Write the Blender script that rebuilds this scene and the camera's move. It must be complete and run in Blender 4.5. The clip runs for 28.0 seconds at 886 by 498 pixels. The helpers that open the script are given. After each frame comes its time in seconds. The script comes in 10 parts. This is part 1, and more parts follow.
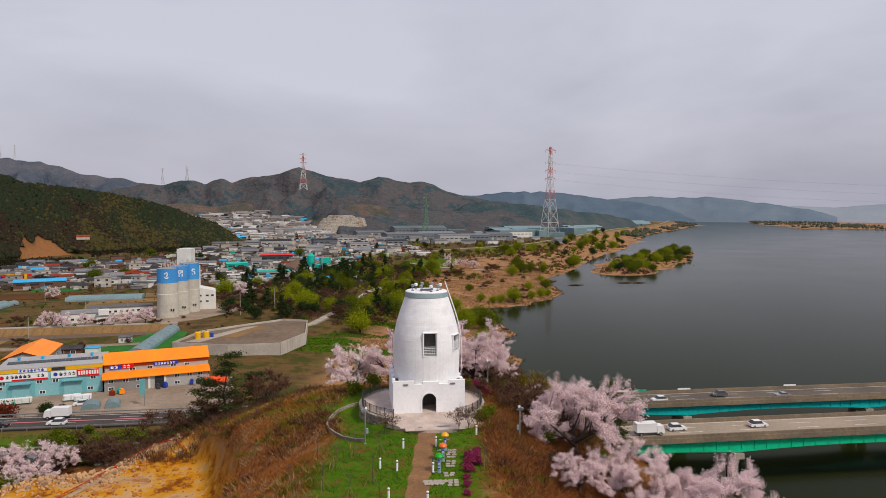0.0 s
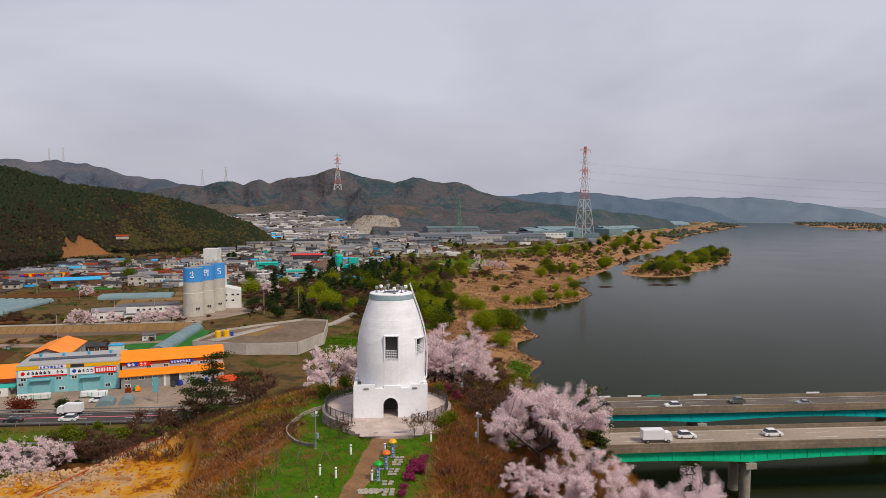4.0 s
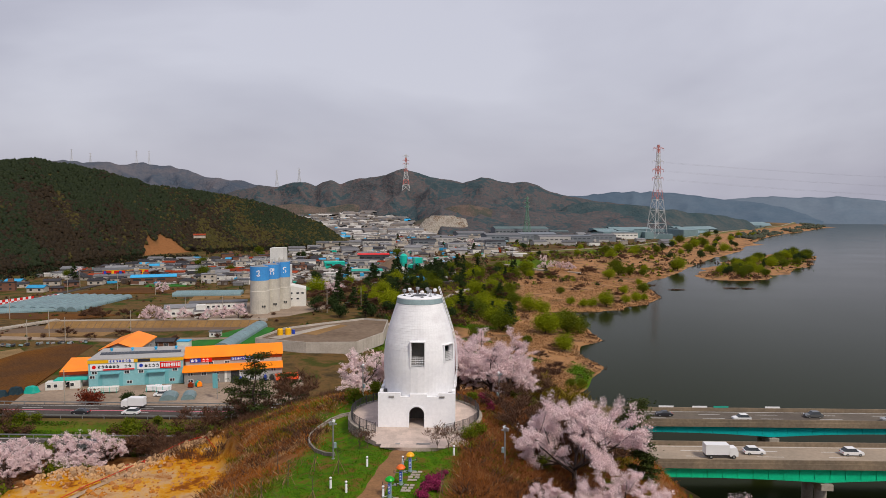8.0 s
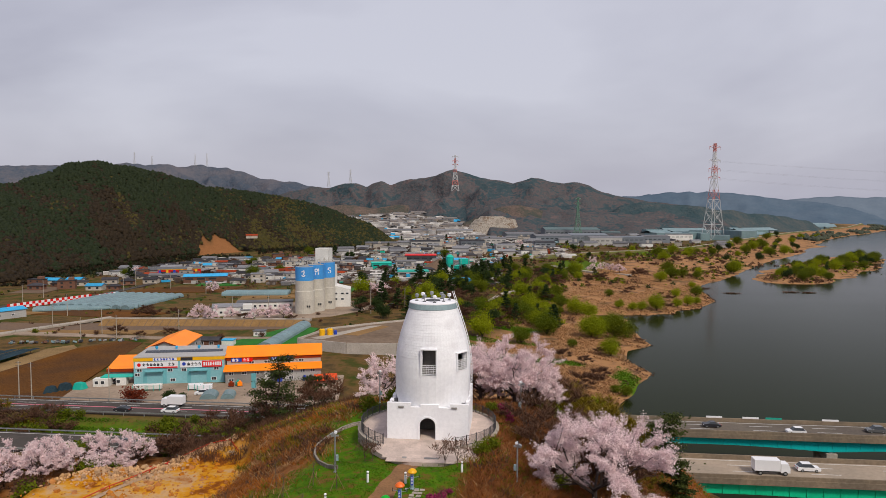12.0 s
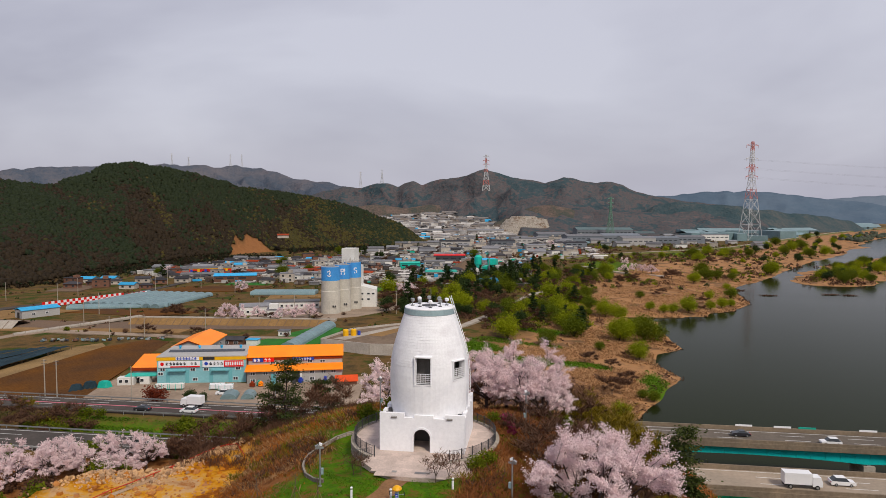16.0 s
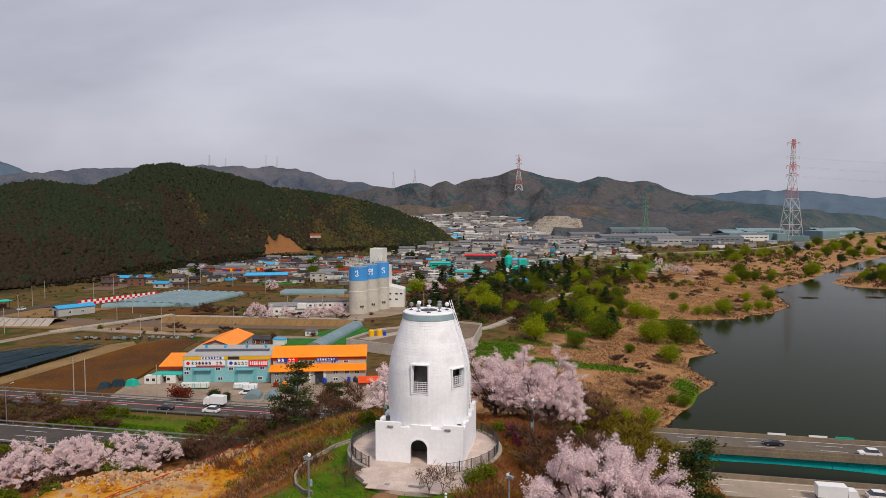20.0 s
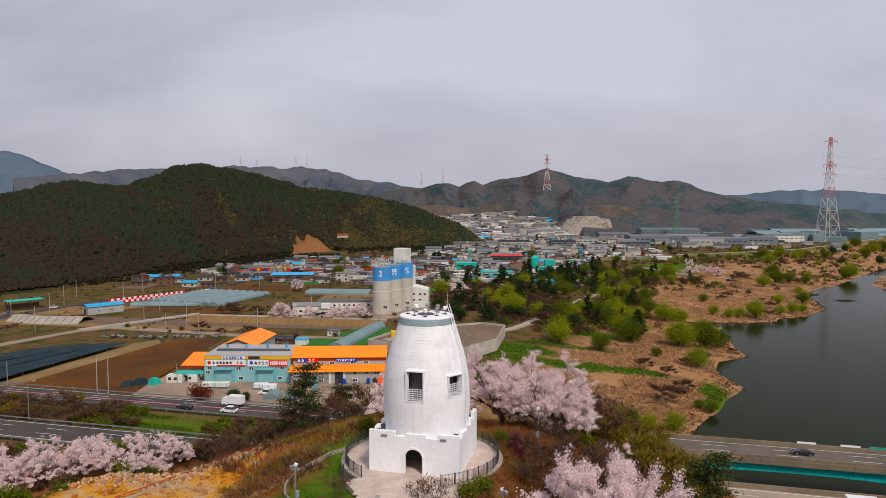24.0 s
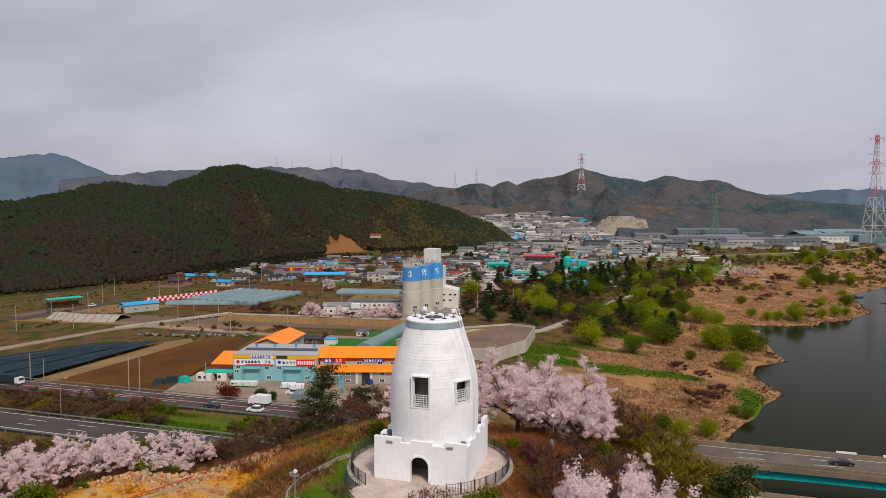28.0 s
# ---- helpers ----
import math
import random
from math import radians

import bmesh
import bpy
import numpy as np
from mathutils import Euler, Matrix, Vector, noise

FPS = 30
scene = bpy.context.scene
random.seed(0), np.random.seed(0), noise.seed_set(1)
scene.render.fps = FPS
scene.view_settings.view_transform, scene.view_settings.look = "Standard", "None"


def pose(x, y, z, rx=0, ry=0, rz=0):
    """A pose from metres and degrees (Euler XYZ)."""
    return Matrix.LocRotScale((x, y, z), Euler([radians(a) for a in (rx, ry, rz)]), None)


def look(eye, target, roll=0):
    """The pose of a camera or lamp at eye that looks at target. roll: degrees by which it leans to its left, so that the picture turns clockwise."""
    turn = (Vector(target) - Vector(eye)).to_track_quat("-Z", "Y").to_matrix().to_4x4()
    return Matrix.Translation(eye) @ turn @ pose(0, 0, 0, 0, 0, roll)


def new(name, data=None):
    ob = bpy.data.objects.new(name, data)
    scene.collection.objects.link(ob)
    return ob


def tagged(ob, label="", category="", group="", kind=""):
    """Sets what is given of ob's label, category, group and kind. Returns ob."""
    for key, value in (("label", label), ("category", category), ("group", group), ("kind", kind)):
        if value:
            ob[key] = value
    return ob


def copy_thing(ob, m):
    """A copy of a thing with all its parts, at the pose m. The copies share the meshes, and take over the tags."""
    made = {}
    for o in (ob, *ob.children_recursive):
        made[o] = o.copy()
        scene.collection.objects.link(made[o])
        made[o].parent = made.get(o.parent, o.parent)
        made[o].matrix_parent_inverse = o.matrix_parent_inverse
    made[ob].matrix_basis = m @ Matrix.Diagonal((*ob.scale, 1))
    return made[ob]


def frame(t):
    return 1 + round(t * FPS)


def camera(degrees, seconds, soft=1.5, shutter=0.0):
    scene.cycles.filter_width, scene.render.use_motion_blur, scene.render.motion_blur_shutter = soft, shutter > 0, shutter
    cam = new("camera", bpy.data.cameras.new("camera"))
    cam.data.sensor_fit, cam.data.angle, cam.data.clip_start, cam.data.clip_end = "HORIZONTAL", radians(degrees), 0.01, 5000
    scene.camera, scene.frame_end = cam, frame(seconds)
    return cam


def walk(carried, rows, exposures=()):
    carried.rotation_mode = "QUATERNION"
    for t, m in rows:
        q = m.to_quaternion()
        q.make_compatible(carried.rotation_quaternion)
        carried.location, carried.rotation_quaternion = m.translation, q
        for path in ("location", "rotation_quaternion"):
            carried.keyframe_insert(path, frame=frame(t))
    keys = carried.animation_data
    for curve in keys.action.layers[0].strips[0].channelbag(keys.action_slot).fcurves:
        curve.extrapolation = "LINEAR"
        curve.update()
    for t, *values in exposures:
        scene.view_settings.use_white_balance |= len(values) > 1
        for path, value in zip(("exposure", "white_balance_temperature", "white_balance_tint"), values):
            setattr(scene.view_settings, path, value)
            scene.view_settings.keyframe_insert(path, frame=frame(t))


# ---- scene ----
FOV = 67.26
PATH = [
    (0, -8.963, -75.907, 23.669, -7.885, -3.409, 0.194),
    (0.5, -7.766, -75.826, 23.650, -7.242, -3.384, 0.203),
    (1, -6.557, -75.739, 23.643, -6.679, -3.383, 0.241),
    (1.5, -5.356, -75.640, 23.644, -6.120, -3.391, 0.244),
    (2, -4.214, -75.527, 23.654, -5.617, -3.388, 0.228),
    (2.5, -3.121, -75.404, 23.668, -5.076, -3.395, 0.250),
    (3, -2.085, -75.268, 23.670, -4.784, -3.390, 0.245),
    (3.5, -1.107, -75.110, 23.657, -4.747, -3.383, 0.215),
    (5.5, 1.654, -73.608, 23.690, -3.553, -3.390, 0.221),
    (6, 2.237, -73.091, 23.689, -2.332, -3.388, 0.259),
    (6.5, 2.760, -72.570, 23.692, -1.625, -3.390, 0.227),
    (7, 3.260, -72.059, 23.681, -1.183, -3.390, 0.199),
    (7.5, 3.795, -71.558, 23.659, -0.216, -3.386, 0.235),
    (8, 4.332, -71.044, 23.646, 1.235, -3.390, 0.217),
    (8.5, 4.830, -70.511, 23.669, 2.555, -3.381, 0.212),
    (9, 5.304, -69.965, 23.697, 3.430, -3.385, 0.213),
    (9.5, 5.764, -69.416, 23.680, 3.834, -3.361, 0.237),
    (10, 6.225, -68.877, 23.639, 4.188, -3.349, 0.227),
    (10.5, 6.689, -68.350, 23.609, 4.543, -3.348, 0.218),
    (11, 7.156, -67.841, 23.593, 4.892, -3.339, 0.206),
    (11.5, 7.628, -67.343, 23.589, 5.246, -3.336, 0.194),
    (12, 8.095, -66.847, 23.608, 5.599, -3.342, 0.186),
    (12.5, 8.543, -66.346, 23.645, 5.936, -3.346, 0.174),
    (14.5, 10.296, -64.281, 23.656, 7.321, -3.338, 0.186),
    (15, 10.633, -63.810, 23.664, 7.690, -3.338, 0.186),
    (15.5, 10.969, -63.348, 23.666, 8.036, -3.355, 0.188),
    (16, 11.303, -62.889, 23.673, 8.372, -3.363, 0.168),
    (16.5, 11.671, -62.430, 23.672, 8.728, -3.363, 0.139),
    (17, 12.076, -61.972, 23.674, 9.158, -3.363, 0.133),
    (17.5, 12.493, -61.528, 23.666, 9.570, -3.365, 0.148),
    (18, 12.868, -61.103, 23.667, 9.844, -3.374, 0.115),
    (18.5, 13.200, -60.686, 23.681, 10.204, -3.378, 0.105),
    (19, 13.512, -60.272, 23.709, 10.574, -3.392, 0.131),
    (19.5, 13.817, -59.864, 23.733, 10.922, -3.395, 0.108),
    (20, 14.123, -59.458, 23.761, 11.263, -3.391, 0.095),
    (20.5, 14.450, -59.040, 23.759, 11.612, -3.400, 0.084),
    (21, 14.761, -58.608, 23.756, 11.902, -3.389, 0.099),
    (21.5, 15.045, -58.180, 23.736, 12.150, -3.389, 0.109),
    (23.5, 16.157, -56.553, 23.738, 13.286, -3.392, 0.101),
    (24, 16.425, -56.198, 23.733, 13.740, -3.384, 0.101),
    (24.5, 16.677, -55.856, 23.734, 14.214, -3.377, 0.109),
    (25, 16.923, -55.516, 23.741, 14.651, -3.378, 0.075),
    (25.5, 17.179, -55.172, 23.743, 15.041, -3.375, 0.083),
    (26, 17.416, -54.834, 23.729, 15.423, -3.384, 0.122),
    (26.5, 17.644, -54.504, 23.704, 15.725, -3.387, 0.080),
    (27, 17.855, -54.178, 23.683, 16.036, -3.385, 0.066),
    (27.5, 18.027, -53.865, 23.677, 16.370, -3.382, 0.052),
    (28, 18.167, -53.563, 23.671, 16.670, -3.371, 0.046),
]


def eye_pose(x, y, z, yaw, pitch, roll):
    return pose(x, y, z, 0, 0, yaw) @ pose(0, 0, 0, 90 + pitch) @ pose(0, 0, 0, 0, 0, roll)


cam = camera(FOV, 28.0, 0.6)
walk(cam, [(t, eye_pose(*row)) for t, *row in PATH])
# ---- world ----

# ---- light ----
world = bpy.data.worlds.new("world")
scene.world = world
world.use_nodes = True
wn, wl = world.node_tree.nodes, world.node_tree.links
wn.clear()
w_out = wn.new("ShaderNodeOutputWorld")
w_bg = wn.new("ShaderNodeBackground")
w_sky = wn.new("ShaderNodeTexSky")
w_sky.sky_type = "NISHITA"
w_sky.sun_disc = False
SUN_AZ, SUN_EL = 140.0, 48.0  # degrees clockwise from +y; degrees up
w_sky.sun_elevation, w_sky.sun_rotation = radians(SUN_EL), radians(SUN_AZ)
w_sky.dust_density, w_sky.air_density = 3.0, 1.5
w_dim = wn.new("ShaderNodeVectorMath")
w_dim.operation = "SCALE"
w_dim.inputs["Scale"].default_value = 0.10
w_map = wn.new("ShaderNodeMapping")
w_map.inputs["Scale"].default_value = (1.0, 1.3, 2.6)
w_tc = wn.new("ShaderNodeTexCoord")
w_noise = wn.new("ShaderNodeTexNoise")
w_noise.inputs["Scale"].default_value = 1.3
w_noise.inputs["Detail"].default_value = 5.0
w_noise.inputs["Roughness"].default_value = 0.5
w_noise.inputs["Distortion"].default_value = 0.3
w_ramp = wn.new("ShaderNodeValToRGB")
w_ramp.color_ramp.elements[0].position, w_ramp.color_ramp.elements[0].color = 0.36, (0.388, 0.383, 0.478, 1)
w_ramp.color_ramp.elements[1].position, w_ramp.color_ramp.elements[1].color = 0.66, (0.632, 0.632, 0.728, 1)
w_mix = wn.new("ShaderNodeMix")
w_mix.data_type = "RGBA"
w_mix.inputs[0].default_value = 0.88
wl.new(w_tc.outputs["Generated"], w_map.inputs["Vector"])
wl.new(w_map.outputs["Vector"], w_noise.inputs["Vector"])
# the cloud thins and brightens towards the sun's side
w_sep = wn.new("ShaderNodeSeparateXYZ")
w_add = wn.new("ShaderNodeMath")
w_add.operation = "MULTIPLY_ADD"
w_add.inputs[1].default_value = 0.03
wl.new(w_tc.outputs["Generated"], w_sep.inputs[0])
wl.new(w_sep.outputs["X"], w_add.inputs[0])
wl.new(w_noise.outputs["Fac"], w_add.inputs[2])
wl.new(w_add.outputs[0], w_ramp.inputs["Fac"])
wl.new(w_sky.outputs["Color"], w_dim.inputs[0])
wl.new(w_dim.outputs["Vector"], w_mix.inputs[6])
wl.new(w_ramp.outputs["Color"], w_mix.inputs[7])
wl.new(w_mix.outputs[2], w_bg.inputs["Color"])
w_bg.inputs["Strength"].default_value = 1.0
wl.new(w_bg.outputs["Background"], w_out.inputs["Surface"])

sun_data = bpy.data.lights.new("sun", "SUN")
sun_data.energy, sun_data.angle, sun_data.color = 2.6, radians(10), (1.0, 0.91, 0.78)
sun = new("sun", sun_data)
sd = Vector((math.sin(radians(SUN_AZ)) * math.cos(radians(SUN_EL)), math.cos(radians(SUN_AZ)) * math.cos(radians(SUN_EL)), math.sin(radians(SUN_EL))))
sun.matrix_world = look(sd * 300, (0, 0, 0))
scene.view_settings.exposure = 0.0

# ---- materials ----
def rich(c, k=1.28):
    """The same colour at the same lightness, k times as saturated."""
    g_ = 0.3 * c[0] + 0.6 * c[1] + 0.1 * c[2]
    return tuple(max(0.002, g_ + (v - g_) * k) for v in c)


def mat(name, base, rough=0.7, metal=0.0, vary=0.25, scale=1.0, fine=14.0, bump=0.0, second=None, patch=0.45, rand=0.0, alpha=None, emit=None, spec=0.4):
    """A node material: base colour broken up at two scales, with an optional second colour in patches, relief and per-object variation."""
    base, second = rich(base), rich(second) if second else None
    m = bpy.data.materials.new(name)
    m.use_nodes = True
    nt = m.node_tree
    n, l = nt.nodes, nt.links
    b = n["Principled BSDF"]
    b.inputs["Roughness"].default_value = rough
    b.inputs["Metallic"].default_value = metal
    b.inputs["Specular IOR Level"].default_value = spec
    geo = n.new("ShaderNodeNewGeometry")
    big, small = n.new("ShaderNodeTexNoise"), n.new("ShaderNodeTexNoise")
    big.inputs["Scale"].default_value, big.inputs["Detail"].default_value = 0.35 * scale, 4
    small.inputs["Scale"].default_value, small.inputs["Detail"].default_value = fine * scale * 0.25, 6
    small.inputs["Roughness"].default_value = 0.65
    for t in (big, small):
        l.new(geo.outputs["Position"], t.inputs["Vector"])
    col = n.new("ShaderNodeMix")
    col.data_type = "RGBA"
    c2 = second if second else tuple(c * (1 - vary) for c in base)
    col.inputs[6].default_value, col.inputs[7].default_value = (*base, 1), (*c2, 1)
    rmp = n.new("ShaderNodeMapRange")
    rmp.inputs["From Min"].default_value, rmp.inputs["From Max"].default_value = patch - 0.12, patch + 0.18
    l.new(big.outputs["Fac"], rmp.inputs["Value"])
    l.new(rmp.outputs["Result"], col.inputs[0])
    val = n.new("ShaderNodeMapRange")
    val.inputs["From Min"].default_value, val.inputs["From Max"].default_value = 0.3, 0.7
    val.inputs["To Min"].default_value, val.inputs["To Max"].default_value = 1 - vary, 1 + vary * 0.6
    l.new(small.outputs["Fac"], val.inputs["Value"])
    mul = n.new("ShaderNodeMix")
    mul.data_type, mul.blend_type = "RGBA", "MULTIPLY"
    mul.inputs[0].default_value = 1.0
    l.new(col.outputs[2], mul.inputs[6])
    l.new(val.outputs["Result"], mul.inputs[7])
    last = mul.outputs[2]
    if rand:
        oi = n.new("ShaderNodeObjectInfo")
        rr = n.new("ShaderNodeMapRange")
        rr.inputs["To Min"].default_value, rr.inputs["To Max"].default_value = 1 - rand, 1 + rand
        l.new(oi.outputs["Random"], rr.inputs["Value"])
        m3 = n.new("ShaderNodeMix")
        m3.data_type, m3.blend_type = "RGBA", "MULTIPLY"
        m3.inputs[0].default_value = 1.0
        l.new(last, m3.inputs[6])
        l.new(rr.outputs["Result"], m3.inputs[7])
        last = m3.outputs[2]
    l.new(last, b.inputs["Base Color"])
    if bump:
        bp = n.new("ShaderNodeBump")
        bp.inputs["Strength"].default_value, bp.inputs["Distance"].default_value = 0.6, bump
        l.new(small.outputs["Fac"], bp.inputs["Height"])
        l.new(bp.outputs["Normal"], b.inputs["Normal"])
    if emit:
        b.inputs["Emission Color"].default_value, b.inputs["Emission Strength"].default_value = (*emit[:3], 1), emit[3]
    return m


def leafmat(name, a, b, rough=0.75, sheen=0.0):
    """Foliage: every leaf, an island of its own, takes a shade between two colours; a little light passes through."""
    a, b = rich(a, 1.12), rich(b, 1.12)
    m = bpy.data.materials.new(name)
    m.use_nodes = True
    n, l = m.node_tree.nodes, m.node_tree.links
    p = n["Principled BSDF"]
    p.inputs["Roughness"].default_value, p.inputs["Specular IOR Level"].default_value = rough, 0.2
    g, oi, mx = n.new("ShaderNodeNewGeometry"), n.new("ShaderNodeObjectInfo"), n.new("ShaderNodeMix")
    mx.data_type = "RGBA"
    mx.inputs[6].default_value, mx.inputs[7].default_value = (*a, 1), (*b, 1)
    add = n.new("ShaderNodeMath")
    add.operation = "MULTIPLY_ADD"
    add.inputs[1].default_value, add.inputs[2].default_value = 0.7, 0.0
    o2 = n.new("ShaderNodeMath")
    o2.operation = "MULTIPLY_ADD"
    o2.inputs[1].default_value = 0.3
    l.new(g.outputs["Random Per Island"], add.inputs[0])
    l.new(oi.outputs["Random"], o2.inputs[0])
    l.new(add.outputs[0], o2.inputs[2])
    l.new(o2.outputs[0], mx.inputs[0])
    l.new(mx.outputs[2], p.inputs["Base Color"])
    tr, sh = n.new("ShaderNodeBsdfTranslucent"), n.new("ShaderNodeMixShader")
    l.new(mx.outputs[2], tr.inputs["Color"])
    sh.inputs[0].default_value = 0.25
    out = n["Material Output"]
    l.new(p.outputs[0], sh.inputs[1])
    l.new(tr.outputs[0], sh.inputs[2])
    l.new(sh.outputs[0], out.inputs["Surface"])
    return m


WHITE = mat("white_painted_render", (0.86, 0.86, 0.88), 0.75, vary=0.07, scale=1.2, fine=10, second=(0.78, 0.78, 0.81), bump=0.01, patch=0.55)
WHITE_PLANK = mat("white_weathered_boards", (0.86, 0.86, 0.88), 0.7, vary=0.10, scale=2.5, fine=10, second=(0.74, 0.73, 0.75), patch=0.60, bump=0.006, rand=0.025)
DARKTEAL = mat("dull_green_grey_sheet", (0.10, 0.145, 0.145), 0.55, vary=0.15)
PLATFORM = mat("brown_grey_platform_earth", (0.15, 0.112, 0.085), 0.95, vary=0.3, scale=0.12, second=(0.20, 0.155, 0.12), bump=0.03, spec=0.10)
GREYBLUE = mat("grey_blue_painted_steel", (0.30, 0.38, 0.40), 0.5, vary=0.15)
STEEL = mat("galvanised_steel", (0.42, 0.43, 0.44), 0.4, metal=0.6, vary=0.2)
DARKSTEEL = mat("dark_painted_steel", (0.055, 0.055, 0.06), 0.5, vary=0.2)
INSIDE = mat("dim_interior_render", (0.16, 0.15, 0.14), 0.85, vary=0.2)
PAVE = mat("pale_granite_paving", (0.60, 0.50, 0.45), 0.8, vary=0.2, scale=1.6, second=(0.46, 0.385, 0.345), rand=0.10, bump=0.01)
STONE = mat("rough_grey_stone", (0.36, 0.31, 0.27), 0.9, vary=0.3, scale=2, rand=0.3, bump=0.03)
MORTAR = mat("stone_joint_mortar", (0.22, 0.19, 0.17), 0.95, vary=0.2)
CONCRETE = mat("weathered_concrete", (0.34, 0.31, 0.275), 0.85, vary=0.22, scale=0.5, second=(0.25, 0.225, 0.195), bump=0.01, spec=0.10)
PALE_CONC = mat("pale_concrete", (0.42, 0.38, 0.335), 0.85, vary=0.2, scale=0.4, second=(0.33, 0.295, 0.255), bump=0.01, spec=0.10)
DECK = mat("pale_worn_road_surface", (0.36, 0.30, 0.245), 0.85, vary=0.15, scale=0.3, second=(0.30, 0.255, 0.21), spec=0.10)
BRIDGECONC = mat("brown_stained_parapet_concrete", (0.26, 0.21, 0.16), 0.88, vary=0.25, scale=0.4, second=(0.18, 0.15, 0.12), bump=0.01, spec=0.10)
ASPHALT = mat("grey_asphalt", (0.085, 0.075, 0.069), 0.85, vary=0.2, scale=0.4, second=(0.064, 0.057, 0.053), spec=0.10)
LINE = mat("white_road_paint", (0.75, 0.74, 0.72), 0.7, vary=0.15)
PINKLINE = mat("pink_lane_paint", (0.62, 0.22, 0.26), 0.7, vary=0.15)
TEAL_GIRDER = mat("teal_painted_girder", (0.01, 0.46, 0.46), 0.45, vary=0.15, scale=0.5, second=(0.01, 0.38, 0.38))
GREEN_GIRDER = mat("green_painted_girder", (0.01, 0.56, 0.32), 0.45, vary=0.15, scale=0.5, second=(0.01, 0.48, 0.27))
ORANGE = mat("orange_sheet_roof", (0.93, 0.33, 0.03), 0.5, vary=0.08, scale=0.4, second=(0.86, 0.29, 0.03))
TEAL = mat("pale_teal_cladding", (0.30, 0.52, 0.56), 0.5, vary=0.1, scale=0.4, second=(0.25, 0.45, 0.49))
TEAL_DOOR = mat("teal_roller_door", (0.20, 0.43, 0.47), 0.5, vary=0.12)
ORANGERED = mat("orange_red_sheet_roof", (0.62, 0.11, 0.025), 0.6, vary=0.15)
GREYCLAD = mat("grey_sheet_cladding", (0.27, 0.26, 0.25), 0.6, vary=0.12)
LIGHTCLAD = mat("light_grey_cladding", (0.42, 0.41, 0.40), 0.6, vary=0.12, scale=0.4)
WHITECLAD = mat("white_cladding", (0.74, 0.73, 0.70), 0.6, vary=0.12, scale=0.4)
YELLOWP = mat("yellow_paint", (0.75, 0.45, 0.02), 0.5, vary=0.1)
SIGNWHITE = mat("white_sign_board", (0.80, 0.80, 0.82), 0.4, vary=0.03)
SIGNRED = mat("red_sign_board", (0.62, 0.02, 0.03), 0.4, vary=0.05)
SIGNBLUE = mat("blue_sign_letters", (0.03, 0.06, 0.36), 0.4, vary=0.05)
INK = mat("black_letters_and_doorway_shade", (0.03, 0.03, 0.035), 0.5, vary=0.1)
GLASSDARK = mat("dark_window_glass", (0.035, 0.04, 0.045), 0.08, vary=0.1, spec=0.6)
SOLAR = mat("dark_solar_panel", (0.03, 0.035, 0.045), 0.15, vary=0.1, spec=0.6)
SILO = mat("stained_silo_concrete", (0.56, 0.535, 0.48), 0.85, vary=0.16, scale=0.35, second=(0.47, 0.445, 0.40))
SILOBLUE = mat("blue_painted_band", (0.10, 0.30, 0.62), 0.7, vary=0.12, scale=0.4, second=(0.09, 0.26, 0.55))
SOIL = mat("ploughed_brown_soil", (0.125, 0.060, 0.025), 0.95, vary=0.35, scale=0.12, fine=40, second=(0.08, 0.044, 0.025), bump=0.05, spec=0.10)
STRAWSOIL = mat("straw_covered_soil", (0.27, 0.19, 0.11), 0.95, vary=0.35, scale=0.2, fine=40, second=(0.17, 0.12, 0.07), bump=0.05, spec=0.10)
YARD = mat("dusty_gravel_yard", (0.34, 0.275, 0.225), 0.95, vary=0.22, scale=0.25, second=(0.25, 0.20, 0.16), spec=0.10)
PITEARTH = mat("orange_excavated_earth", (0.38, 0.16, 0.035), 0.95, vary=0.35, scale=0.5, fine=20, second=(0.36, 0.21, 0.13), patch=0.52, bump=0.12)
ROCK = mat("broken_tan_rock", (0.46, 0.30, 0.175), 0.9, vary=0.3, scale=1.0, second=(0.36, 0.255, 0.18), rand=0.3, bump=0.06)
REDEARTH = mat("red_cut_earth", (0.25, 0.105, 0.04), 0.95, vary=0.3, scale=0.3)
NET = mat("black_shade_net", (0.028, 0.046, 0.058), 0.8, vary=0.3, scale=0.5, spec=0.10)
GREENHOUSE = mat("pale_blue_greenhouse_film", (0.20, 0.275, 0.29), 0.45, vary=0.2, scale=0.3, second=(0.165, 0.225, 0.24))
CROP = mat("bright_green_crop", (0.035, 0.15, 0.026), 0.9, vary=0.3, scale=0.4, fine=30, bump=0.05)
CLAY = mat("grey_brown_packed_dirt", (0.165, 0.118, 0.088), 0.95, vary=0.22, scale=0.25, second=(0.145, 0.11, 0.088), spec=0.10)
TANDIRT = mat("tan_loose_dirt", (0.26, 0.17, 0.095), 0.95, vary=0.22, scale=0.3, spec=0.10)
PATHDIRT = mat("reddish_dirt_path", (0.26, 0.15, 0.085), 0.95, vary=0.3, scale=1.2, bump=0.02)
BARK = mat("dark_bark", (0.055, 0.04, 0.035), 0.95, vary=0.3, scale=3)
GREYBARK = mat("grey_brown_twigs", (0.13, 0.095, 0.075), 0.95, vary=0.3, scale=3)
REDW = mat("red_paint", (0.60, 0.05, 0.035), 0.5, vary=0.1, scale=0.5)
PYLONWHITE = mat("white_pylon_steel", (0.62, 0.62, 0.62), 0.5, vary=0.1)
PYLONRED = mat("red_pylon_steel", (0.52, 0.23, 0.21), 0.5, vary=0.1)
PYLONGREEN = mat("green_pylon_steel", (0.16, 0.27, 0.21), 0.5, vary=0.1)
